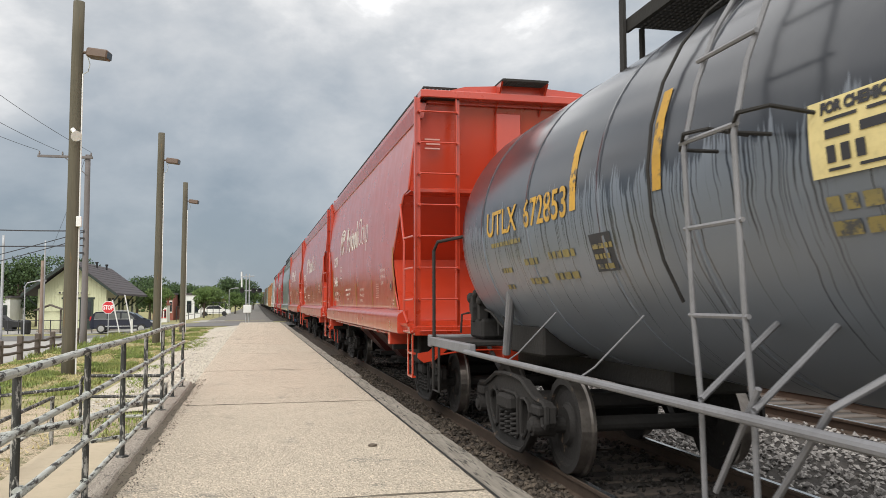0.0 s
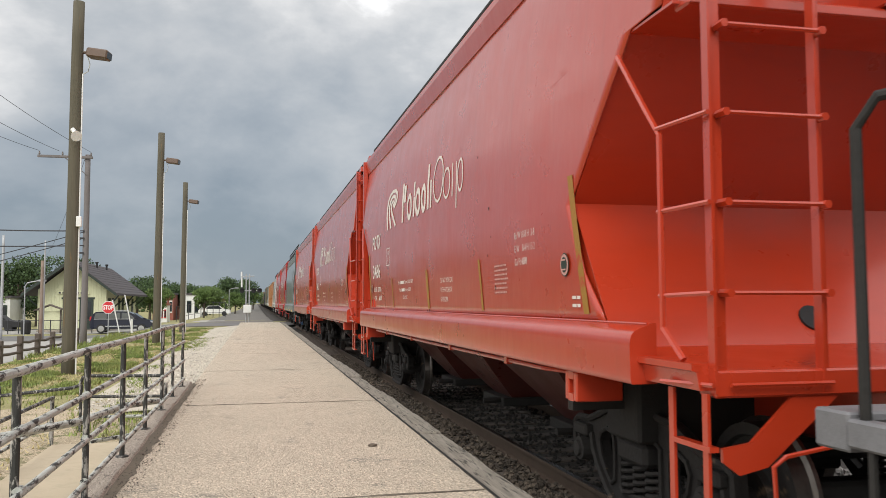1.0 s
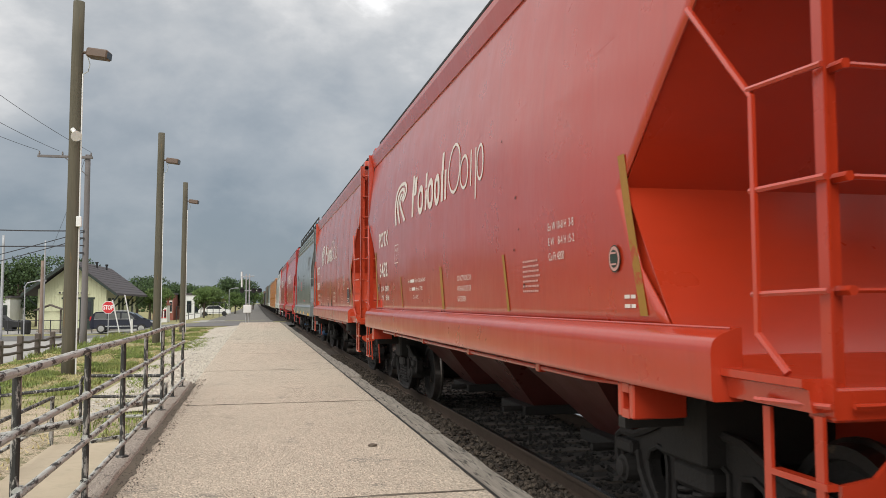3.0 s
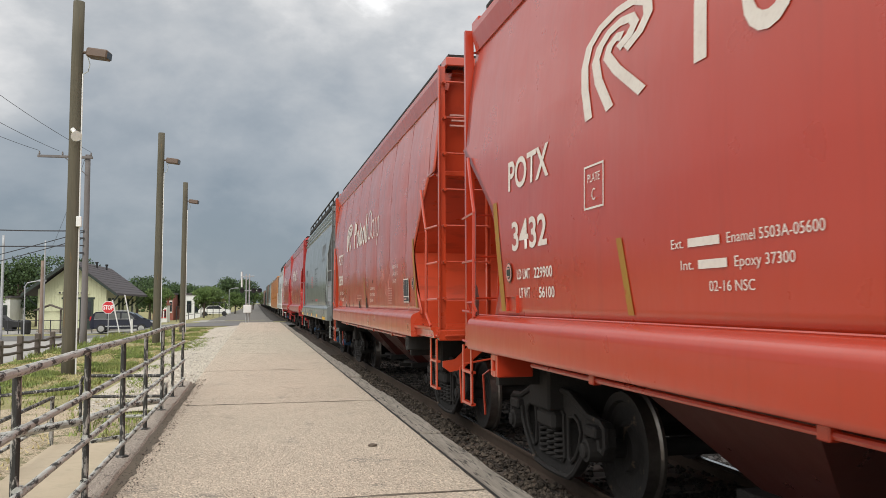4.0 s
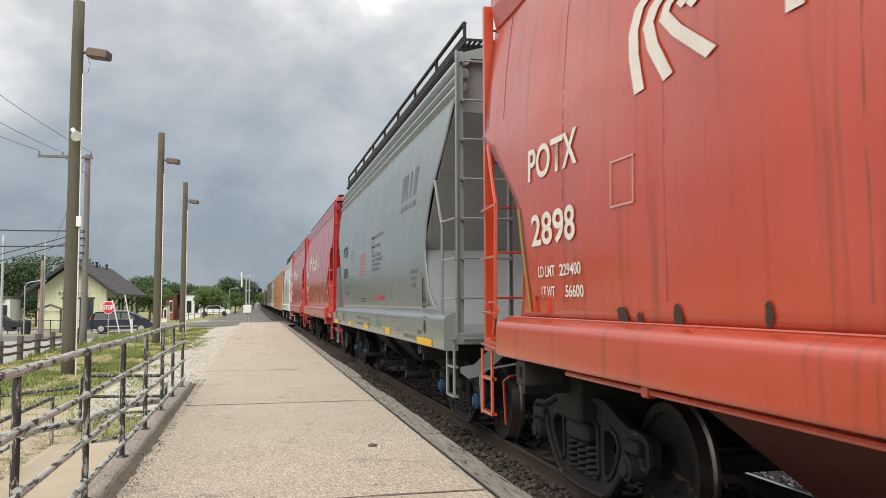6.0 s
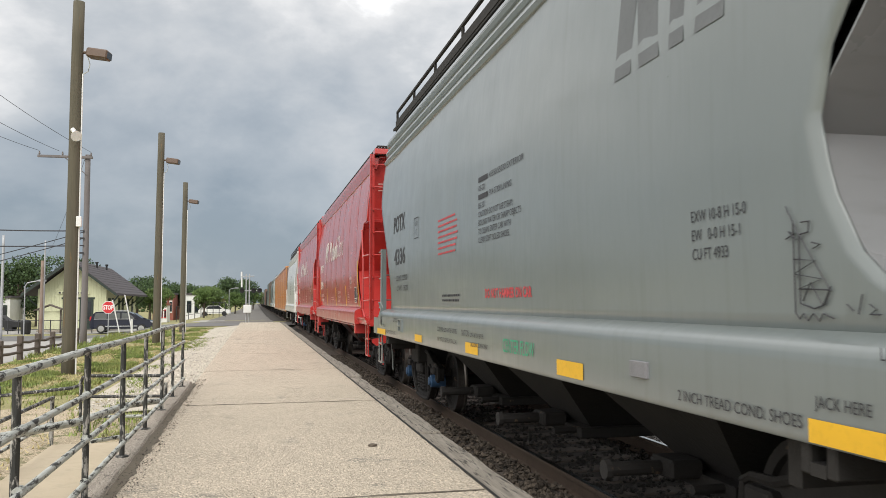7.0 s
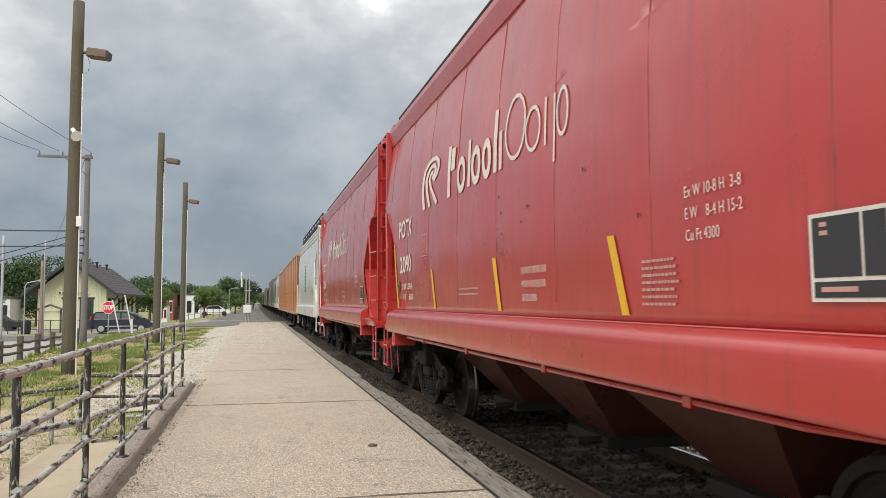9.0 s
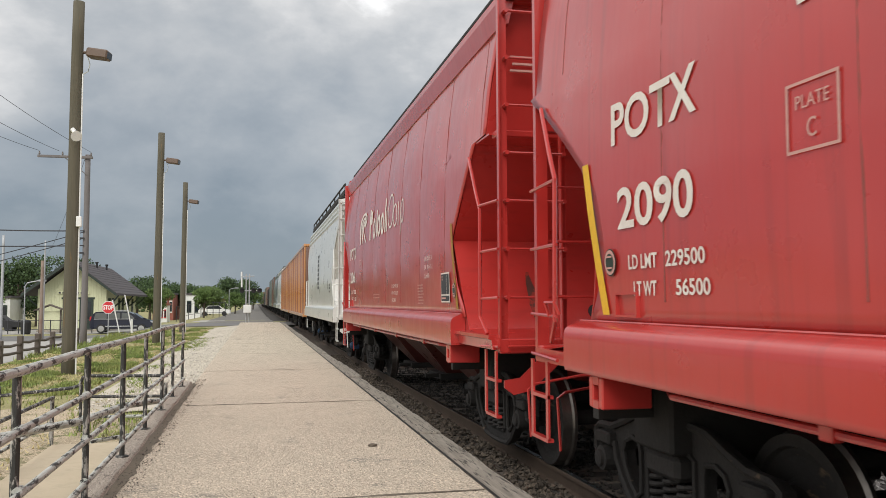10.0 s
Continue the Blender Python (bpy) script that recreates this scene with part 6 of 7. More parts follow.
def ramp_rail():
    r = thing("ramp_railing", pose(0, 0, 0), "low rusty pipe handrails beside the concrete path", "railing")
    for x, y in ((-2.22, 11.65), (-1.16, 11.65), (-3.2, 11.65)):
        part("post", tubed([(x, y, -0.3), (x, y, 0.44)], 0.022, 8), PIPE_DARK, r)
    part("rail", tubed([(-3.4, 11.65, 0.30), (-2.32, 11.65, 0.40), (-2.24, 11.65, 0.43), (-2.20, 11.65, 0.53), (-2.12, 11.65, 0.55), (-1.14, 11.65, 0.53)], 0.022, 8), PIPE_DARK, r)
    part("rail", tubed([(-2.2, 11.65, 0.28), (-1.14, 11.65, 0.26)], 0.02, 8), PIPE_DARK, r)
    part("rail", tubed([(-2.2, 11.65, 0.02), (-1.14, 11.65, 0.0)], 0.02, 8), PIPE, r)
    for y in (10.63, 9.05, 7.5):
        part("post", tubed([(-2.34, y, -0.3), (-2.34, y, 0.385)], 0.024, 8), PIPE_DARK, r)
    part("rail", tubed([(-2.34, 10.66, 0.385), (-2.34, 6.0, 0.40)], 0.022, 8), PIPE_DARK, r)
    part("rail", tubed([(-2.34, 10.63, 0.10), (-2.34, 6.0, 0.11)], 0.02, 8), PIPE, r)
    part("rail", tubed([(-2.4, 5.8, 0.50), (-1.92, 7.0, 0.475), (-1.5, 8.0, 0.45), (-1.38, 9.4, 0.405), (-1.12, 10.9, 0.29)], 0.034, 10), PIPE, r)
    part("rail", tubed([(-1.5, 8.4, 0.20), (-1.1, 8.9, 0.19)], 0.02, 8), PIPE, r)
    return r


ramp_rail()


def tapered_pole(bm, h, r0, r1, lean, n=10, seg=16, seed=0):
    pts, rr = [], []
    for i in range(n + 1):
        t = i / n
        pts.append((lean[0] * t + 0.012 * noise.noise(Vector((t * 3, seed, 0))), lean[1] * t, h * t - 0.6 * (i == 0)))
        rr.append(r0 + (r1 - r0) * t)
    tube(bm, pts, rr, seg)


def light_pole(x, y, h, lean, lamp_z, horn=False):
    p = thing("light_pole", pose(x, y, gz(x, y)), "weathered round timber pole carrying a brown floodlight" + (" and white horn loudspeaker" if horn else ""), "lamp post", "timber light poles")
    bm = bmesh.new()
    tapered_pole(bm, h, 0.172, 0.135, lean, seed=x + y)
    part("pole", bm, POLE_WOOD, p, smooth=True)
    t = lamp_z / h
    lx = lean[0] * t
    part("lamp_arm", tubed([(lx + 0.12, 0, lamp_z), (lx + 0.26, -0.02, lamp_z + 0.01)], 0.035, 8), LAMP_BROWN, p)
    bm = bmesh.new()
    m = Matrix.Translation((lx + 0.50, -0.06, lamp_z - 0.05)) @ pose(0, 0, 0, 0, 8, -12)
    box(bm, -0.26, 0.26, -0.17, 0.17, -0.10, 0.12, m=m, bev=0.03)
    lamp = part("lamp_housing", bm, LAMP_BROWN, p)
    bm = bmesh.new()
    box(bm, 0.262, 0.27, -0.14, 0.14, -0.08, 0.08, m=m)
    part("lens", bm, GLASS_DARK, lamp)
    part("cable", tubed([(lx + 0.22, -0.05, lamp_z - 0.05), (lx + 0.30, -0.06, lamp_z - 0.3), (lx + 0.26, -0.06, lamp_z - 0.48), (lx + 0.15, -0.05, lamp_z - 0.55)], 0.012, 5), PIPE, p)
    pts = [(lean[0] * q / h + 0.175 - 0.037 * q / h, -0.07, q) for q in (0.0, 1.5, 3.0, 4.6, lamp_z - 0.55)]
    part("conduit", tubed(pts, 0.018, 6), WHITE_PAINT, p, "white plastic conduit")
    if horn:
        part("junction_box", boxed(lean[0] * 0.4 + 0.11, lean[0] * 0.4 + 0.23, -0.20, -0.10, 3.55, 3.8, bev=0.01), WHITE_PAINT, p)
    if horn:
        bm = bmesh.new()
        lathe(bm, [(-0.34, 0.13), (-0.30, 0.12), (-0.12, 0.05), (0.06, 0.04), (0.08, 0.06), (0.14, 0.06)], "y", 16)
        bm.transform(Matrix.Translation((lean[0] * 0.62 + 0.02, -0.24, 5.85)) @ pose(0, 0, 0, 28, 0, 22))
        part("horn_speaker", bm, WHITE_PAINT, p, "white horn loudspeaker")
    return p


light_pole(-4.37, 21.4, 9.15, (0.03, 0.0), 7.88, True)
light_pole(-4.05, 36.5, 8.95, (0.06, 0.0), 7.78)
light_pole(-4.13, 50.0, 8.75, (0.05, 0.0), 7.66)


def utility_pole(x, y, h, r, arm=None, mat_=None, label="grey utility pole with a wooden crossarm and wires", lean=0.0):
    p = thing("utility_pole", pose(x, y, gz(x, y)), label, "utility pole")
    bm = bmesh.new()
    tapered_pole(bm, h, r, r * 0.8, (lean, 0), seed=x)
    part("pole", bm, mat_ or GREY_WOOD, p, smooth=True)
    if arm:
        x0, x1, z = arm
        part("crossarm", boxed(x0, x1, -0.20, -0.10, z - 0.06, z + 0.06, bev=0.01), GREY_WOOD, p)
        part("arm_brace", tubed([(x0 * 0.45, -0.15, z - 0.05), (0, -0.15, z - 0.85)], 0.022, 5), GREY_WOOD, p)
        for q in (x0 + 0.08, x0 * 0.5, x1 - 0.08):
            part("insulator", lathed([(z + 0.06, 0.03), (z + 0.13, 0.05), (z + 0.18, 0.03), (z + 0.24, 0.035)], "z", 8, (q, -0.15, 0)), GREY_WOOD, p)
    return p


up = utility_pole(-7.95, 42.0, 9.1, 0.155, (-2.2, 0.25, 8.95))
for z in (5.0, 4.3):
    part("transformer_bracket", boxed(-0.62, -0.05, -0.2, -0.1, z + 0.02, z + 0.1), WIRE, up)
utility_pole(-16.5, 60, 7.0, 0.10, None, METAL_POLE, "slim grey metal pole beside the lot")
utility_pole(-14.05, 60, 5.3, 0.12, None, RUSTY_POLE, "brown timber pole with pale top beside the lot")
utility_pole(-14.0, 60.4, 6.7, 0.06, None, METAL_POLE, "thin grey metal mast beside the lot")


def wire(a, b, sag, r=0.016, name="overhead_wire"):
    pts = []
    for i in range(17):
        t = i / 16
        v = Vector(a).lerp(Vector(b), t)
        v.z -= sag * 4 * t * (1 - t)
        pts.append(v)
    return tagged(mesh_ob(name, tubed(pts, r, 5), WIRE), "thin dark overhead wire strung between poles", "wire", "overhead wires")


wire((-10.1, 41.85, 8.75), (-13.2, 21, 9.6), 0.5, 0.010)
wire((-9.2, 41.85, 8.75), (-12.6, 21, 10.4), 0.5, 0.010)
wire((-7.8, 41.85, 8.75), (-11.8, 21, 11.3), 0.5, 0.010)
wire((-8.0, 41.85, 4.95), (-24, 44, 6.1), 0.35, 0.03)
wire((-8.0, 41.85, 4.25), (-24, 44, 4.95), 0.30, 0.03)
wire((-8.0, 41.85, 4.9), (-24, 50, 1.9), 0.25, 0.022)
wire((-8.0, 41.85, 4.6), (-24, 50, 1.5), 0.25, 0.022)
wire((-8.0, 41.85, 8.6), (-30, 130, 8.5), 0.8, 0.012)


def rail_fence():
    f = thing("rail_fence", pose(0, 0, 0), "low dark split-rail timber fence along the lot", "fence")
    rnd = random.Random(2)
    x = -8.0
    ys = [22 + 2.35 * i for i in range(9)]
    for y in ys:
        part("post", boxed(x - 0.09, x + 0.09, y - 0.09, y + 0.09, gz(x, y) - 0.3, gz(x, y) + 0.82 + rnd.uniform(-0.04, 0.05), bev=0.02), FENCE_WOOD, f)
    for a, b in zip(ys, ys[1:]):
        for h in (0.32, 0.62):
            za, zb = gz(x, a) + h + rnd.uniform(-0.05, 0.03), gz(x, b) + h + rnd.uniform(-0.05, 0.03)
            part("rail", tubed([(x + 0.02, a - 0.05, za), (x, (a + b) / 2, (za + zb) / 2 - rnd.uniform(0.02, 0.08)), (x + 0.02, b + 0.05, zb)], 0.05, 7), FENCE_WOOD, f)
    return f


rail_fence()


# ---- station, van, signs ----
def station():
    s = thing("station_building", pose(-15.35, 76.0, -1.15), "small pale green depot with dark shingle gable roof", "building")
    L, W, H, RZ = 18.0, 2.72, 3.85, 6.35
    bm = bmesh.new()
    prism(bm, [(-W, 0), (W, 0), (W, H), (0, RZ - 0.25), (-W, H)], "y", 0, L)
    part("wall", bm, CREAM, s)
    n = 26
    me = None
    for i in range(n + 1):
        x = -W + 2 * W * i / n
        top = H + (RZ - 0.3 - H) * (1 - abs(x) / W)
        part("siding_batten", boxed(x - 0.02, x + 0.02, -0.03, -0.001, 0.4, top), CREAM, s)
    for sd in (-1, 1):
        bm = bmesh.new()
        e = sd * (W + 1.05)
        ez = H - 0.50
        prism(bm, [(0, RZ), (e, ez + 0.10), (e, ez - 0.04), (0, RZ - 0.16)], "y", -1.2, L + 1.2)
        part("roof", bm, SHINGLE, s)
        me = None
        for k in range(11):
            t0 = k / 11
            x0, z0 = e * t0, RZ + (ez + 0.10 - RZ) * t0
            x1, z1 = e * (t0 + 1 / 11), RZ + (ez + 0.10 - RZ) * (t0 + 1 / 11)
            bm = bmesh.new()
            prism(bm, [(x0, z0 + 0.004), (x0, z0 + 0.03), (x1, z1 + 0.055), (x1, z1 + 0.004)], "y", -1.21, L + 1.21)
            part("shingle_course", bm, SHINGLE, s)
        part("barge_board", prismed([(0, RZ - 0.02), (e, ez + 0.08), (e, ez - 0.14), (0, RZ - 0.24)], "y", -1.26, -1.205), DARK_GREEN, s)
        for y in (0.3, 4.5, 9, 13.5, 17.7):
            bm = bmesh.new()
            tube(bm, [(sd * W, y, H - 1.5), (sd * (W + 0.6), y, H - 1.0), (e * 0.98, y, ez)], 0.07, 6)
            part("eave_bracket", bm, DARK_GREEN, s)
    part("gable_brace", boxed(-0.1, 0.1, -1.15, -1.0, H - 0.2, RZ - 0.3), DARK_GREEN, s)
    for x in (-0.2, 1.15):
        d = part("door", boxed(x - 0.55, x + 0.55, -0.06, 0.0, 0.05, 3.0), DARK_GREEN, s, "dark green double door with glass")
        part("door_glass", boxed(x - 0.38, x + 0.38, -0.075, -0.061, 1.3, 2.8), GLASS_DARK, d)
        part("door_frame", boxed(x - 0.66, x + 0.66, -0.05, -0.001, 3.004, 3.16), DARK_GREEN, s)
    part("sign_board", boxed(-1.2, 1.4, -0.10, -0.03, 3.42, 3.68, bev=0.01), CREAM, s, "pale name board with dark lettering")
    for k in range(8):
        if k not in (3,):
            part("sign_letter", boxed(-1.08 + 0.29 * k, -0.92 + 0.29 * k, -0.112, -0.101, 3.48, 3.62), LETTER_BLACK, s)
    for y in (1.6, 3.4, 7.0, 9.0, 12.5, 15.5):
        w = part("window", boxed(W + 0.001, W + 0.05, y - 0.55, y + 0.55, 1.0, 3.1), DARK_GREEN, s, "dark green framed window")
        part("pane", boxed(W + 0.051, W + 0.06, y - 0.42, y + 0.42, 1.15, 2.0), GLASS_DARK, w)
        part("pane", boxed(W + 0.051, W + 0.06, y - 0.42, y + 0.42, 2.08, 2.95), GLASS_DARK, w)
    for y in (8.2, 13.5):
        part("roof_vent", lathed([(RZ - 0.5, 0.10), (RZ + 0.12, 0.10), (RZ + 0.13, 0.16), (RZ + 0.24, 0.16), (RZ + 0.26, 0.05)], "z", 8, (0.45, y, 0)), BLACK, s)
    part("plinth", boxed(-W - 0.05, W + 0.05, -0.08, L + 0.05, -0.4, 0.38), KERB, s)
    return s


station()


VAN_GLASS = mat("van_window_glass", (0.10, 0.11, 0.12), 0.06, coat=1.0)


def van():
    v = thing("van", pose(-10.3, 70, gz(-10.3, 70) + 0.02), "dark navy passenger van with alloy wheels parked at the stop line", "car")
    side = [(-2.35, 0.42), (-2.38, 0.75), (-2.32, 1.02), (-2.1, 1.52), (-1.95, 1.66), (-0.6, 1.72), (0.45, 1.66), (0.85, 1.5), (1.45, 1.1), (2.1, 0.98), (2.35, 0.82), (2.4, 0.5), (2.3, 0.32), (-2.2, 0.32)]
    bm = bmesh.new()
    prism(bm, side, "y", -0.92, 0.92)
    bmesh.ops.bevel(bm, geom=[e for e in bm.edges if e.verts[0].co.y * e.verts[1].co.y > 0], offset=0.06, segments=2, affect="EDGES")
    part("body", bm, CAR_BLUE, v, smooth=False)
    for y0, y1 in ((-0.945, -0.915), (0.915, 0.945)):
        for poly in ([(-2.05, 1.12), (-1.92, 1.56), (-1.1, 1.6), (-1.1, 1.12)], [(-1.0, 1.12), (-1.0, 1.6), (-0.1, 1.6), (-0.1, 1.12)], [(0.0, 1.12), (0.0, 1.6), (0.5, 1.56), (1.05, 1.12)]):
            part("window", prismed(poly, "y", y0, y1), VAN_GLASS, v)
        part("window_trim", boxed(-2.05, 1.1, y0 - 0.004, y1 + 0.004, 1.075, 1.115), CHROME, v)
        part("roof_rack", boxed(-1.8, 0.3, y0 + (0.10 if y0 < 0 else -0.10), y1 + (0.10 if y0 < 0 else -0.10), 1.72, 1.76), CHROME, v)
        part("side_trim", boxed(-1.35, 1.4, y0 - 0.005, y1 + 0.005, 0.52, 0.56), WHITE_PAINT, v)
    part("windscreen", prismed([(0.9, 1.52), (1.48, 1.12), (1.5, 1.14), (0.92, 1.545)], "y", -0.75, 0.75), GLASS_DARK, v)
    for x in (-1.5, 1.48):
        for y in (-0.86, 0.86):
            w = part("wheel", lathed([(-0.11, 0.2), (-0.11, 0.33), (-0.08, 0.35), (0.08, 0.35), (0.11, 0.33), (0.11, 0.2)], "y", 20, (x, y * 1.06, 0.35)), BLACK, v)
            part("rim", lathed([(-0.125, 0.04), (-0.12, 0.23), (0.12, 0.23), (0.125, 0.04)], "y", 12, (x, y * 1.06, 0.35)), CHROME, w)
    for y in (-0.7, 0.7):
        part("headlight", boxed(2.1, 2.33, y - 0.18, y + 0.18, 0.76, 0.9, bev=0.03), CHROME, v)
        part("tail_light", boxed(-2.38, -2.25, y - 0.1, y + 0.1, 0.95, 1.3, bev=0.02), SIGN_RED, v)
    for y in (-1.0, 1.0):
        part("mirror", boxed(0.95, 1.1, y - 0.1, y + 0.1, 1.1, 1.24, bev=0.03), CAR_BLUE, v)
    return v


van()


def stop_sign():
    s = thing("stop_sign", pose(-8.82, 54, gz(-8.82, 54)), "red octagonal stop sign on a thin metal post", "road sign")
    zc = 1.24 - gz(-8.82, 54)
    part("post", tubed([(0, 0, -0.3), (0, 0, zc + 0.36)], 0.03, 6), METAL_POLE, s)
    def octagon(r):
        return [(r * math.cos(radians(22.5 + 45 * i)), zc + r * math.sin(radians(22.5 + 45 * i))) for i in range(8)]
    bm = bmesh.new(); prism(bm, octagon(0.41), "y", -0.045, -0.032)
    part("border", bm, WHITE_PAINT, s)
    bm = bmesh.new(); prism(bm, octagon(0.375), "y", -0.055, -0.046)
    part("face", bm, SIGN_RED, s)
    me = text_mesh("STOP", 0.26 / 0.69, 0.75, 0.012).copy()
    w = max(v.co.x for v in me.vertices)
    for v in me.vertices:
        v.co = Vector((v.co.x * 0.6 / w - 0.30, -0.058, zc - 0.13 + v.co.y))
    me.materials.append(WHITE_PAINT)
    ob = new("lettering", me); ob.parent = s
    s.rotation_euler = (0, 0, radians(-8))
    return s


stop_sign()


def guy_guard(a, b, r=0.035):
    return tagged(mesh_ob("guy_wire_guard", tubed([a, b], r, 6), WHITE_PAINT), "slanting white guy wire guard beside the road", "pole", "guy wire guards")


guy_guard((-8.45, 53, 1.7), (-7.9, 53, -0.75))
guy_guard((-7.75, 53, 2.0), (-7.2, 53, -0.6))
tagged(mesh_ob("marker_post", boxed(-7.45, -7.33, 53.5, 53.6, -0.7, 0.5, bev=0.02), WHITE_PAINT), "short white marker post beside the road", "post")
tagged(mesh_ob("marker_post", tubed([(-6.05, 56, -0.6), (-6.2, 56, 2.4)], 0.05, 6), METAL_POLE), "dark slim post beside the road", "post")


def crossing_signal():
    s = thing("crossing_signal", pose(-0.5, 54.6, gz(-0.5, 54.6)), "silver railway crossing signal mast with white cabinet", "signal")
    z = -gz(-0.5, 54.6)
    for x in (-0.10, 0.10):
        part("mast", tubed([(x, 0, -0.2), (x, 0, 3.35 + z)], 0.04, 8), METAL_POLE, s)
    part("cabinet", boxed(-0.26, 0.24, -0.28, 0.1, 0.84 + z, 1.36 + z, bev=0.03), WHITE_PAINT, s)
    part("foot", boxed(-0.3, 0.3, -0.2, 0.2, -0.02, 0.16, bev=0.03), WHITE_PAINT, s)
    part("crossarm", tubed([(-0.42, 0, 3.18 + z), (0.4, 0, 3.22 + z)], 0.03, 6), METAL_POLE, s)
    part("gate_tip", tubed([(-0.38, 0.1, 2.5 + z), (-0.40, 0.1, 3.5 + z)], 0.055, 6), WHITE_PAINT, s)
    part("light_bar", tubed([(-0.45, 0, 2.28 + z), (0.8, 0, 2.28 + z)], 0.035, 6), METAL_POLE, s)
    for x in (-0.35, 0.38, 0.75):
        lh = part("signal_head", lathed([(-0.12, 0.15), (-0.1, 0.16), (0.06, 0.12), (0.1, 0.05)], "y", 14, (x, -0.12, 2.28 + z)), BLACK, s)
        part("hood", boxed(x - 0.12, x + 0.12, -0.4, -0.24, 2.38 + z, 2.41 + z), BLACK, lh)
    return s


crossing_signal()


# ---- trees, far buildings, grass ----
def leaf_mesh(clumps, n, size, seed):
    """Many small leaf faces gathered in clumps."""
    rs = np.random.RandomState(seed)
    V, Fc = [], []
    c = np.array(clumps, float)
    wts = c[:, 3] ** 2
    pick = rs.choice(len(c), n, p=wts / wts.sum())
    d = rs.normal(size=(n, 3)); d /= np.linalg.norm(d, axis=1)[:, None]
    rad = c[pick, 3] * (0.55 + 0.5 * rs.rand(n)) 
    p = c[pick, :3] + d * rad[:, None] * np.array([1, 1, 0.8])
    a = rs.normal(size=(n, 3)); a /= np.linalg.norm(a, axis=1)[:, None]
    b = np.cross(a, rs.normal(size=(n, 3))); b /= np.linalg.norm(b, axis=1)[:, None]
    s = size * rs.uniform(0.6, 1.3, (n, 1))
    V = np.stack([p - a * s, p + b * s * 0.6, p + a * s, p - b * s * 0.6], 1).reshape(-1, 3)
    Fc = np.arange(4 * n).reshape(-1, 4)
    return V.tolist(), Fc.tolist()


def tree(x, y, h, cr, material, seed, label="leafy green tree beyond the road", n=5000):
    rnd = random.Random(seed)
    t = thing("tree", pose(x, y, gz(x, y) - 0.1), label, "tree", "trees beyond the road")
    bm = bmesh.new()
    tube(bm, [(0, 0, -0.3), (0.05, 0, h * 0.3), (0.1, 0.05, h * 0.6)], [0.035 * h, 0.026 * h, 0.014 * h], 8)
    clumps = []
    for k in range(15):
        a = rnd.uniform(0, 6.28)
        rr = cr * rnd.uniform(0.1, 0.85)
        z = h * rnd.uniform(0.38, 0.88)
        q = (rr * math.cos(a), rr * math.sin(a), z, cr * rnd.uniform(0.28, 0.5))
        clumps.append(q)
        if k < 7:
            tube(bm, [(0.05, 0, h * 0.34), (q[0] * 0.5, q[1] * 0.5, (h * 0.36 + z) / 2), q[:3]], [0.014 * h, 0.009 * h, 0.004 * h], 5)
    clumps.append((0, 0, h * 0.86, cr * 0.4))
    part("trunk", bm, BARK, t)
    V, Fc = leaf_mesh(clumps, n, 0.030 * cr + 0.05, seed)
    me = bpy.data.meshes.new("crown")
    me.from_pydata(V, [], Fc)
    me.materials.append(material)
    ob = new("crown", me)
    ob.parent = t
    return t


for i, (x, y, h, cr, light) in enumerate((
        (-40, 104, 8.0, 4.2, 0), (-34.5, 112, 7.8, 4.4, 0), (-30.5, 106, 7.0, 3.6, 0), (-27, 104, 8.0, 3.8, 0), (-22.5, 112, 8.6, 3.8, 0), (-5.9, 100, 3.6, 1.3, 1),
        (-18.6, 140, 7.0, 3.4, 0), (-15.2, 128, 6.4, 2.8, 0), (-12.6, 136, 6.0, 3.0, 0), (-10.4, 96, 4.6, 1.5, 1), (-23, 96, 4.0, 1.8, 0), (-29, 90, 5.0, 2.2, 0), (-25, 86, 4.2, 1.6, 1),
        (-7.6, 146, 4.8, 2.9, 1), (-5.0, 168, 6.6, 4.0, 0), (-2.4, 176, 6.6, 3.4, 0), (-9.5, 172, 5.8, 3.4, 0), (-13, 180, 6.2, 3.8, 0), (-17, 185, 6.4, 4, 0), (-0.6, 205, 5.4, 2.6, 1), (-3.3, 140, 3.6, 1.8, 1), (-46, 112, 9, 4, 0))):
    tree(x, y, h, cr, LEAF_LIGHT if light else LEAF, 100 + i, "light green leafy tree beyond the road" if light else "dark green leafy tree beyond the road")


def far_woods():
    rnd = random.Random(9)
    cl = []
    for k in range(240):
        x = -260 + 258 * k / 240 + rnd.uniform(-1, 1)
        y = rnd.uniform(250, 330)
        cl.append((x, y, rnd.uniform(0, 5), rnd.uniform(2.5, 4.5)))
    for k in range(160):
        x = 18 + 400 * k / 160
        cl.append((x, rnd.uniform(250, 330), rnd.uniform(0, 5), rnd.uniform(3, 5)))
    V, Fc = leaf_mesh(cl, 40000, 0.55, 5)
    me = bpy.data.meshes.new("far_woods")
    me.from_pydata(V, [], Fc)
    me.materials.append(LEAF)
    tagged(new("far_woods", me), "dark green line of distant woods", "woods", kind="stuff")


far_woods()


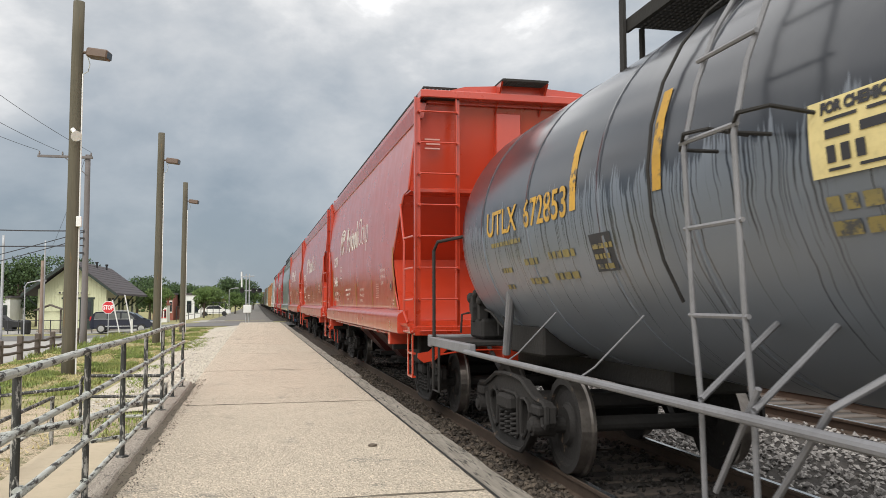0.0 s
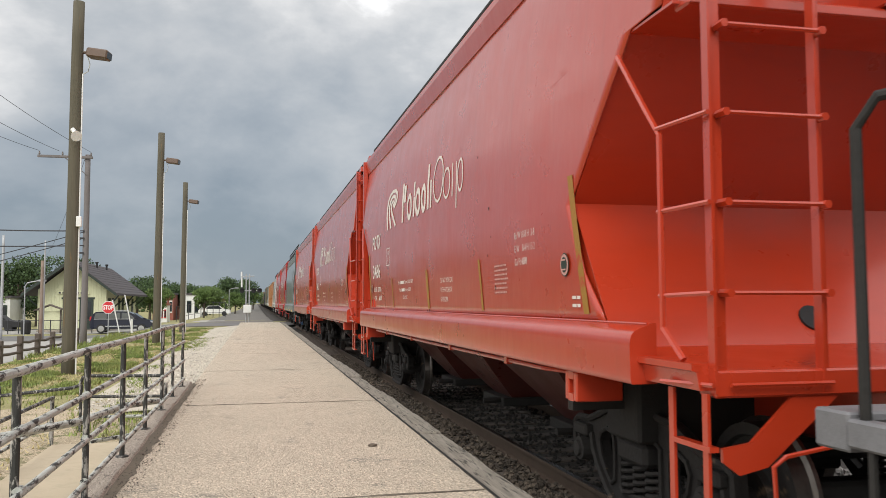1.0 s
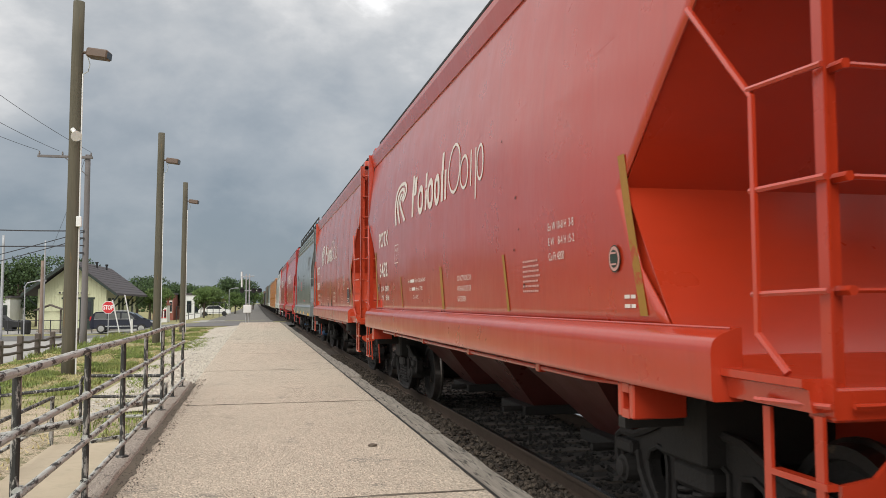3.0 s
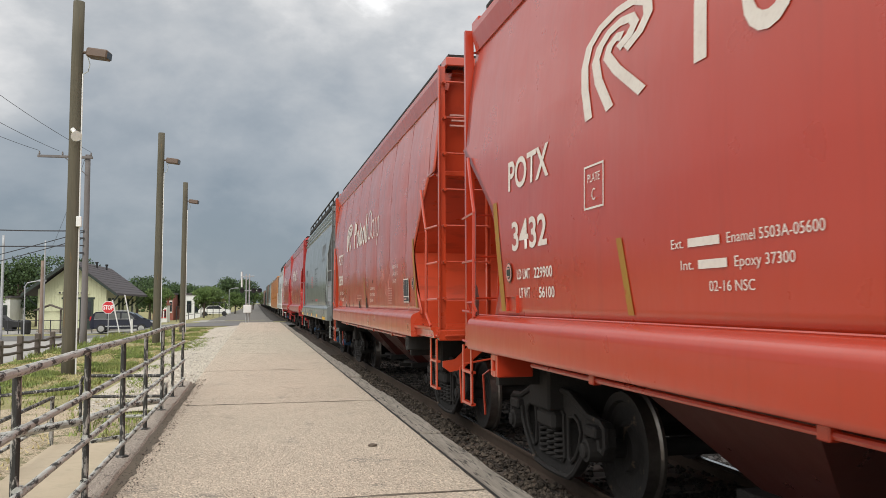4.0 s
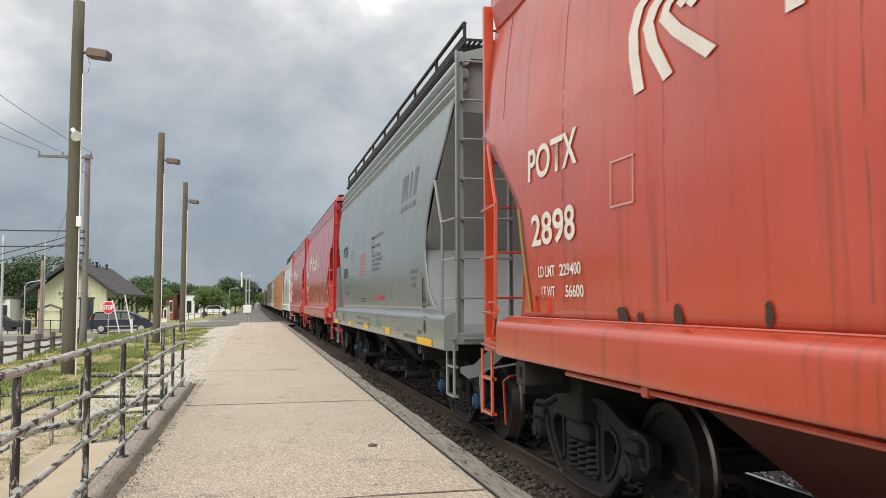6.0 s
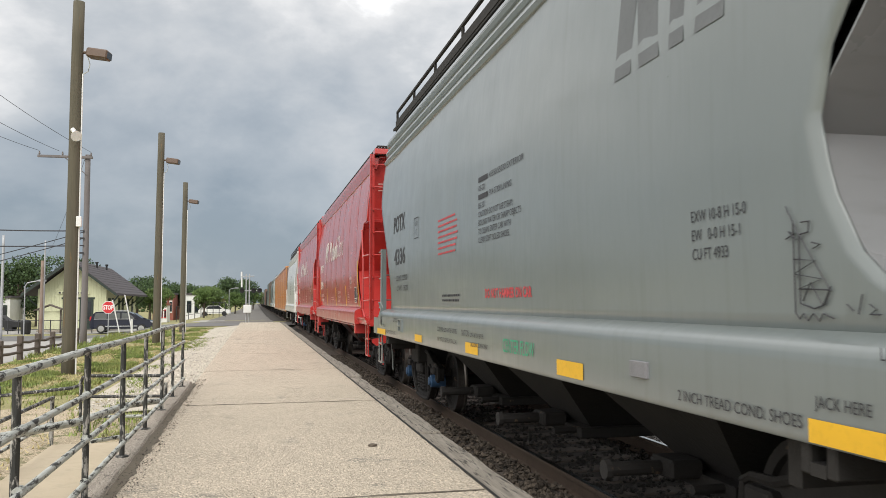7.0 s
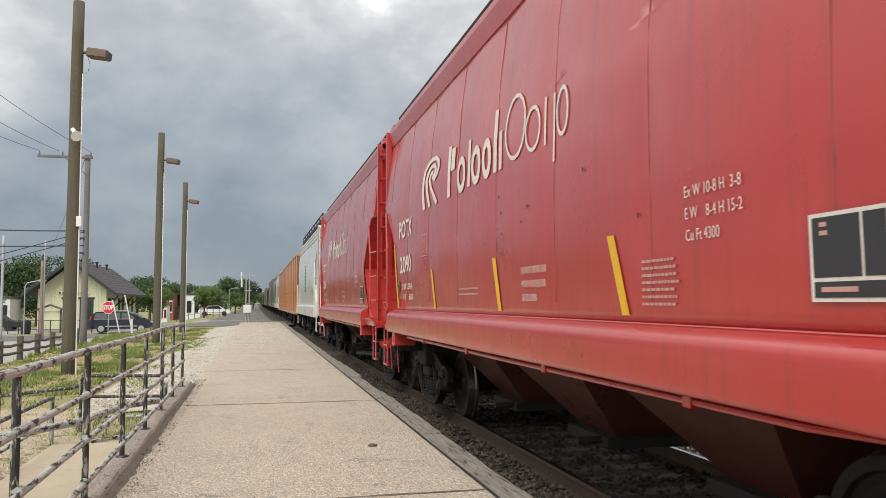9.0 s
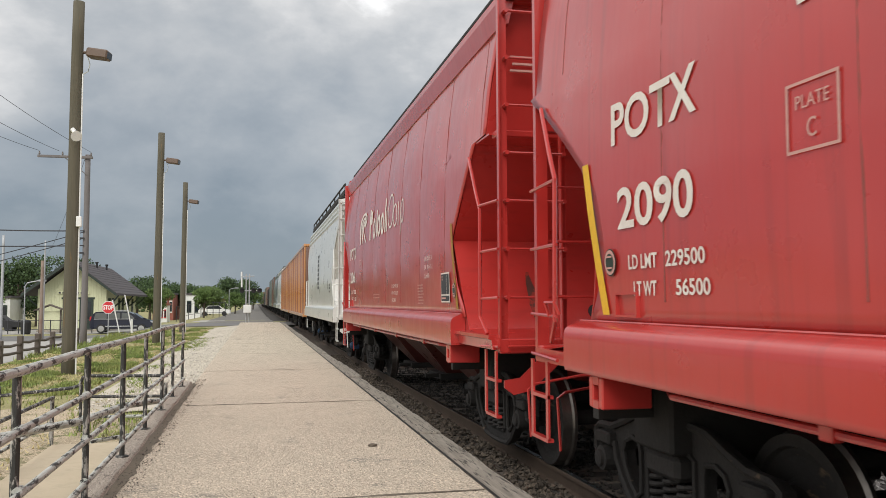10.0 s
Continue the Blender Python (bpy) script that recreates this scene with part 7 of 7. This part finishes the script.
def low_building(x0, x1, y0, y1, h, wall, roof, label, wins, win_mat):
    b = thing("low_building", pose((x0 + x1) / 2, y0, gz(x0, y0) - 0.2), label, "building", "buildings across the road")
    w = (x1 - x0) / 2
    part("wall", boxed(-w, w, 0, y1 - y0, 0, h), wall, b)
    part("roof", boxed(-w - 0.15, w + 0.15, -0.15, y1 - y0 + 0.15, h + 0.003, h + 0.25), roof, b)
    for k in range(wins):
        x = -w + 2 * w * (k + 0.5) / wins
        ww = 2 * w / wins * 0.3
        o = part("window", boxed(x - ww, x + ww, -0.06, -0.003, h * 0.32, h * 0.78), win_mat, b)
        part("pane", boxed(x - ww * 0.8, x + ww * 0.8, -0.075, -0.062, h * 0.37, h * 0.73), GLASS_DARK, o)
    return b


low_building(-14.8, -11.9, 128, 140, 4.0, BRICK_RED, SHINGLE, "low red brick building across the road", 4, WHITE_PAINT)
low_building(-12.4, -11.2, 112, 116, 2.4, WHITE_PAINT, BRICK_RED, "small white and red kiosk across the road", 3, SIGN_RED)
low_building(-10.2, -8.0, 128, 136, 3.9, WHITE_PAINT, SHINGLE, "white painted house across the road", 2, DARK_GREEN)
low_building(-6.6, -4.6, 150, 158, 2.6, CREAM, BRICK_RED, "small pale house with brown roof", 2, WHITE_PAINT)
low_building(-30, -24.5, 92, 98, 3.2, WHITE_PAINT, SHINGLE, "low white shed beyond the lot", 4, DARK_GREEN)


def chain_fence(x0, x1, y, n, h, label):
    f = thing("metal_fence", pose(0, 0, 0), label, "fence", "thin metal fences")
    for i in range(n + 1):
        x = x0 + (x1 - x0) * i / n
        part("post", tubed([(x, y, gz(x, y) - 0.1), (x, y, gz(x, y) + h)], 0.045, 5), WIRE, f)
    for q in (0.95, 0.3):
        pts = [(x0 + (x1 - x0) * i / n, y, gz(x0 + (x1 - x0) * i / n, y) + h * q) for i in range(n + 1)]
        part("rail", tubed(pts, 0.025, 5), WIRE, f)
    return f


chain_fence(-9.3, -3.6, 104, 8, 1.9, "thin black metal fence across the road")
chain_fence(-24, -13, 72, 14, 1.1, "low black metal fence before the station")


def street_lamp(x, y):
    s = thing("street_lamp", pose(x, y, gz(x, y)), "slim grey street lamp with a curved arm", "street lamp")
    part("pole", tubed([(0, 0, -0.2), (0, 0, 3.6), (0.15, 0, 3.85), (0.9, 0, 4.0)], 0.04, 8), METAL_POLE, s)
    part("lamp_head", boxed(0.8, 1.35, -0.12, 0.12, 3.93, 4.06, bev=0.03), METAL_POLE, s)


street_lamp(-15.6, 62)
street_lamp(-3.8, 125)


def shelter():
    s = thing("notice_kiosk", pose(-16.3, 72.5, gz(-16.3, 72.5)), "small notice kiosk with brown pitched roof", "kiosk")
    for x in (-0.8, 0.8):
        part("post", boxed(x - 0.06, x + 0.06, -0.06, 0.06, 0, 1.9), FENCE_WOOD, s)
    part("board", boxed(-0.74, 0.74, -0.05, 0.05, 0.6, 1.8), CREAM, s)
    part("roof", prismed([(-1.15, 1.9), (0, 2.35), (1.15, 1.9), (1.15, 1.82), (0, 2.25), (-1.15, 1.82)], "y", -0.5, 0.5), FENCE_WOOD, s)
    b = thing("bin", pose(-17.6, 70.5, gz(-17.6, 70.5)), "dark litter bin beside the lot", "bin")
    part("body", lathed([(0, 0.3), (0.1, 0.36), (0.95, 0.4), (1.0, 0.34)], "z", 12), BLACK, b)
    part("lid", lathed([(1.0, 0.38), (1.1, 0.3), (1.15, 0.1)], "z", 12), BLACK, b)


shelter()


def car_far(x, y, material, label):
    c = thing("parked_car", pose(x, y, gz(x, y)), label, "car", "parked cars far off")
    part("body", prismed([(-2.1, 0.3), (-2.15, 0.8), (-1.3, 0.95), (-0.8, 1.4), (0.6, 1.42), (1.2, 0.95), (2.1, 0.8), (2.15, 0.35)], "y", -0.85, 0.85), material, c)
    for a in (-1.3, 1.3):
        for b in (-0.8, 0.8):
            part("wheel", lathed([(-0.1, 0.2), (-0.1, 0.33), (0.1, 0.33), (0.1, 0.2)], "y", 12, (a, b, 0.33)), BLACK, c)
    part("window", prismed([(-1.15, 0.98), (-0.75, 1.36), (0.55, 1.38), (1.02, 0.98)], "y", -0.87, 0.87), GLASS_DARK, c)


car_far(-5.5, 118, WHITE_PAINT, "white car parked across the road")
car_far(-22.5, 80, BLACK, "dark car parked in the lot")


def grass(name, spots, label, seed, size=(0.04, 0.15), mat_=None, dry=False):
    rs = np.random.RandomState(seed)
    V, Fc = [], []
    k = 0
    for x0, x1, y0, y1, n in spots:
        for i in range(n):
            x, y = rs.uniform(x0, x1), rs.uniform(y0, y1)
            lush = noise.noise(Vector((x * 0.8, y * 0.4, 3.3))) + 0.6 * noise.noise(Vector((x * 2.3, y * 1.5, 8.3)))
            if (lush > 0.10) if dry else (lush < 0.02):
                continue
            tall = 0.6 if dry else 0.45 + 1.1 * min(lush, 0.6)
            z = gz(x, y) - 0.01 + (0.06 if x > -2.6 else 0)
            for j in range(4):
                h = rs.uniform(*size) * tall
                a, l = rs.uniform(0, 6.28), rs.uniform(0.02, 0.09)
                dx, dy = math.cos(a), math.sin(a)
                w = 0.006 + 0.0004 * y
                bx, by = x + rs.uniform(-0.06, 0.06), y + rs.uniform(-0.06, 0.06)
                V += [(bx - dy * w, by + dx * w, z), (bx + dy * w, by - dx * w, z), (bx + dx * l, by + dy * l, z + h)]
                Fc.append((k, k + 1, k + 2))
                k += 3
    me = bpy.data.meshes.new(name)
    me.from_pydata(V, [], Fc)
    me.materials.append(mat_ or BLADE)
    return tagged(new(name, me), label, "grass", kind="stuff")


grass("grass", [(-7.6, -3.2, 16.5, 30, 20000), (-7.6, -2.6, 30, 56, 20000), (-6.5, -2.5, 11, 16.5, 450)], "patchy green grass and weeds beside the path", 3)
grass("weeds", [(-2.3, -1.2, 10.8, 13, 200), (-2.9, -1.8, 14, 40, 1200), (-4.8, -2.4, 4.5, 11, 1500)], "sparse low weeds in the gravel", 4, (0.03, 0.12))
grass("tall_weeds", [(-8.5, -7.6, 25, 56, 900), (-7.6, -5.0, 50, 56, 160)], "taller weeds along the rail fence", 6, (0.15, 0.4))
STRAW = mat("dry_straw", (0.46, 0.37, 0.19), 0.9, col2=(0.30, 0.28, 0.11), scale=1.2, island=0.5)
grass("dry_grass", [(-7.6, -3.0, 15, 30, 5000), (-7.6, -2.6, 30, 56, 4000), (-5.5, -2.4, 4.5, 15, 1500)], "short dry straw between the green patches", 8, (0.03, 0.09), STRAW, True)
# one dark pebble on the platform
bmp = bmesh.new()
bmesh.ops.create_icosphere(bmp, subdivisions=1, radius=0.035)
for v in bmp.verts:
    v.co = Vector((v.co.x * 1.3, v.co.y, v.co.z * 0.5 + PZ + 0.01)) + Vector((1.0, 7.15, 0))
tagged(mesh_ob("pebble", bmp, STONE), "small dark stone lying on the concrete platform", "stone")


def motions():
    """The train rolls past at about 7 m/s; its wheels turn with it."""
    for car, y0 in MOVERS:
        walk(car, [(t, pose(car.location.x, y0 - s, 0)) for t, s in ((0.0, 0.0), (10.0, 10 * SPEED))])
    for ob, y in WHEELS:
        loc = ob.location.copy()
        walk(ob, [(i / 10, Matrix.LocRotScale(loc, Euler((SPEED * i / 10 / WHEEL_R, 0, 0)), None)) for i in range(101)])


motions()
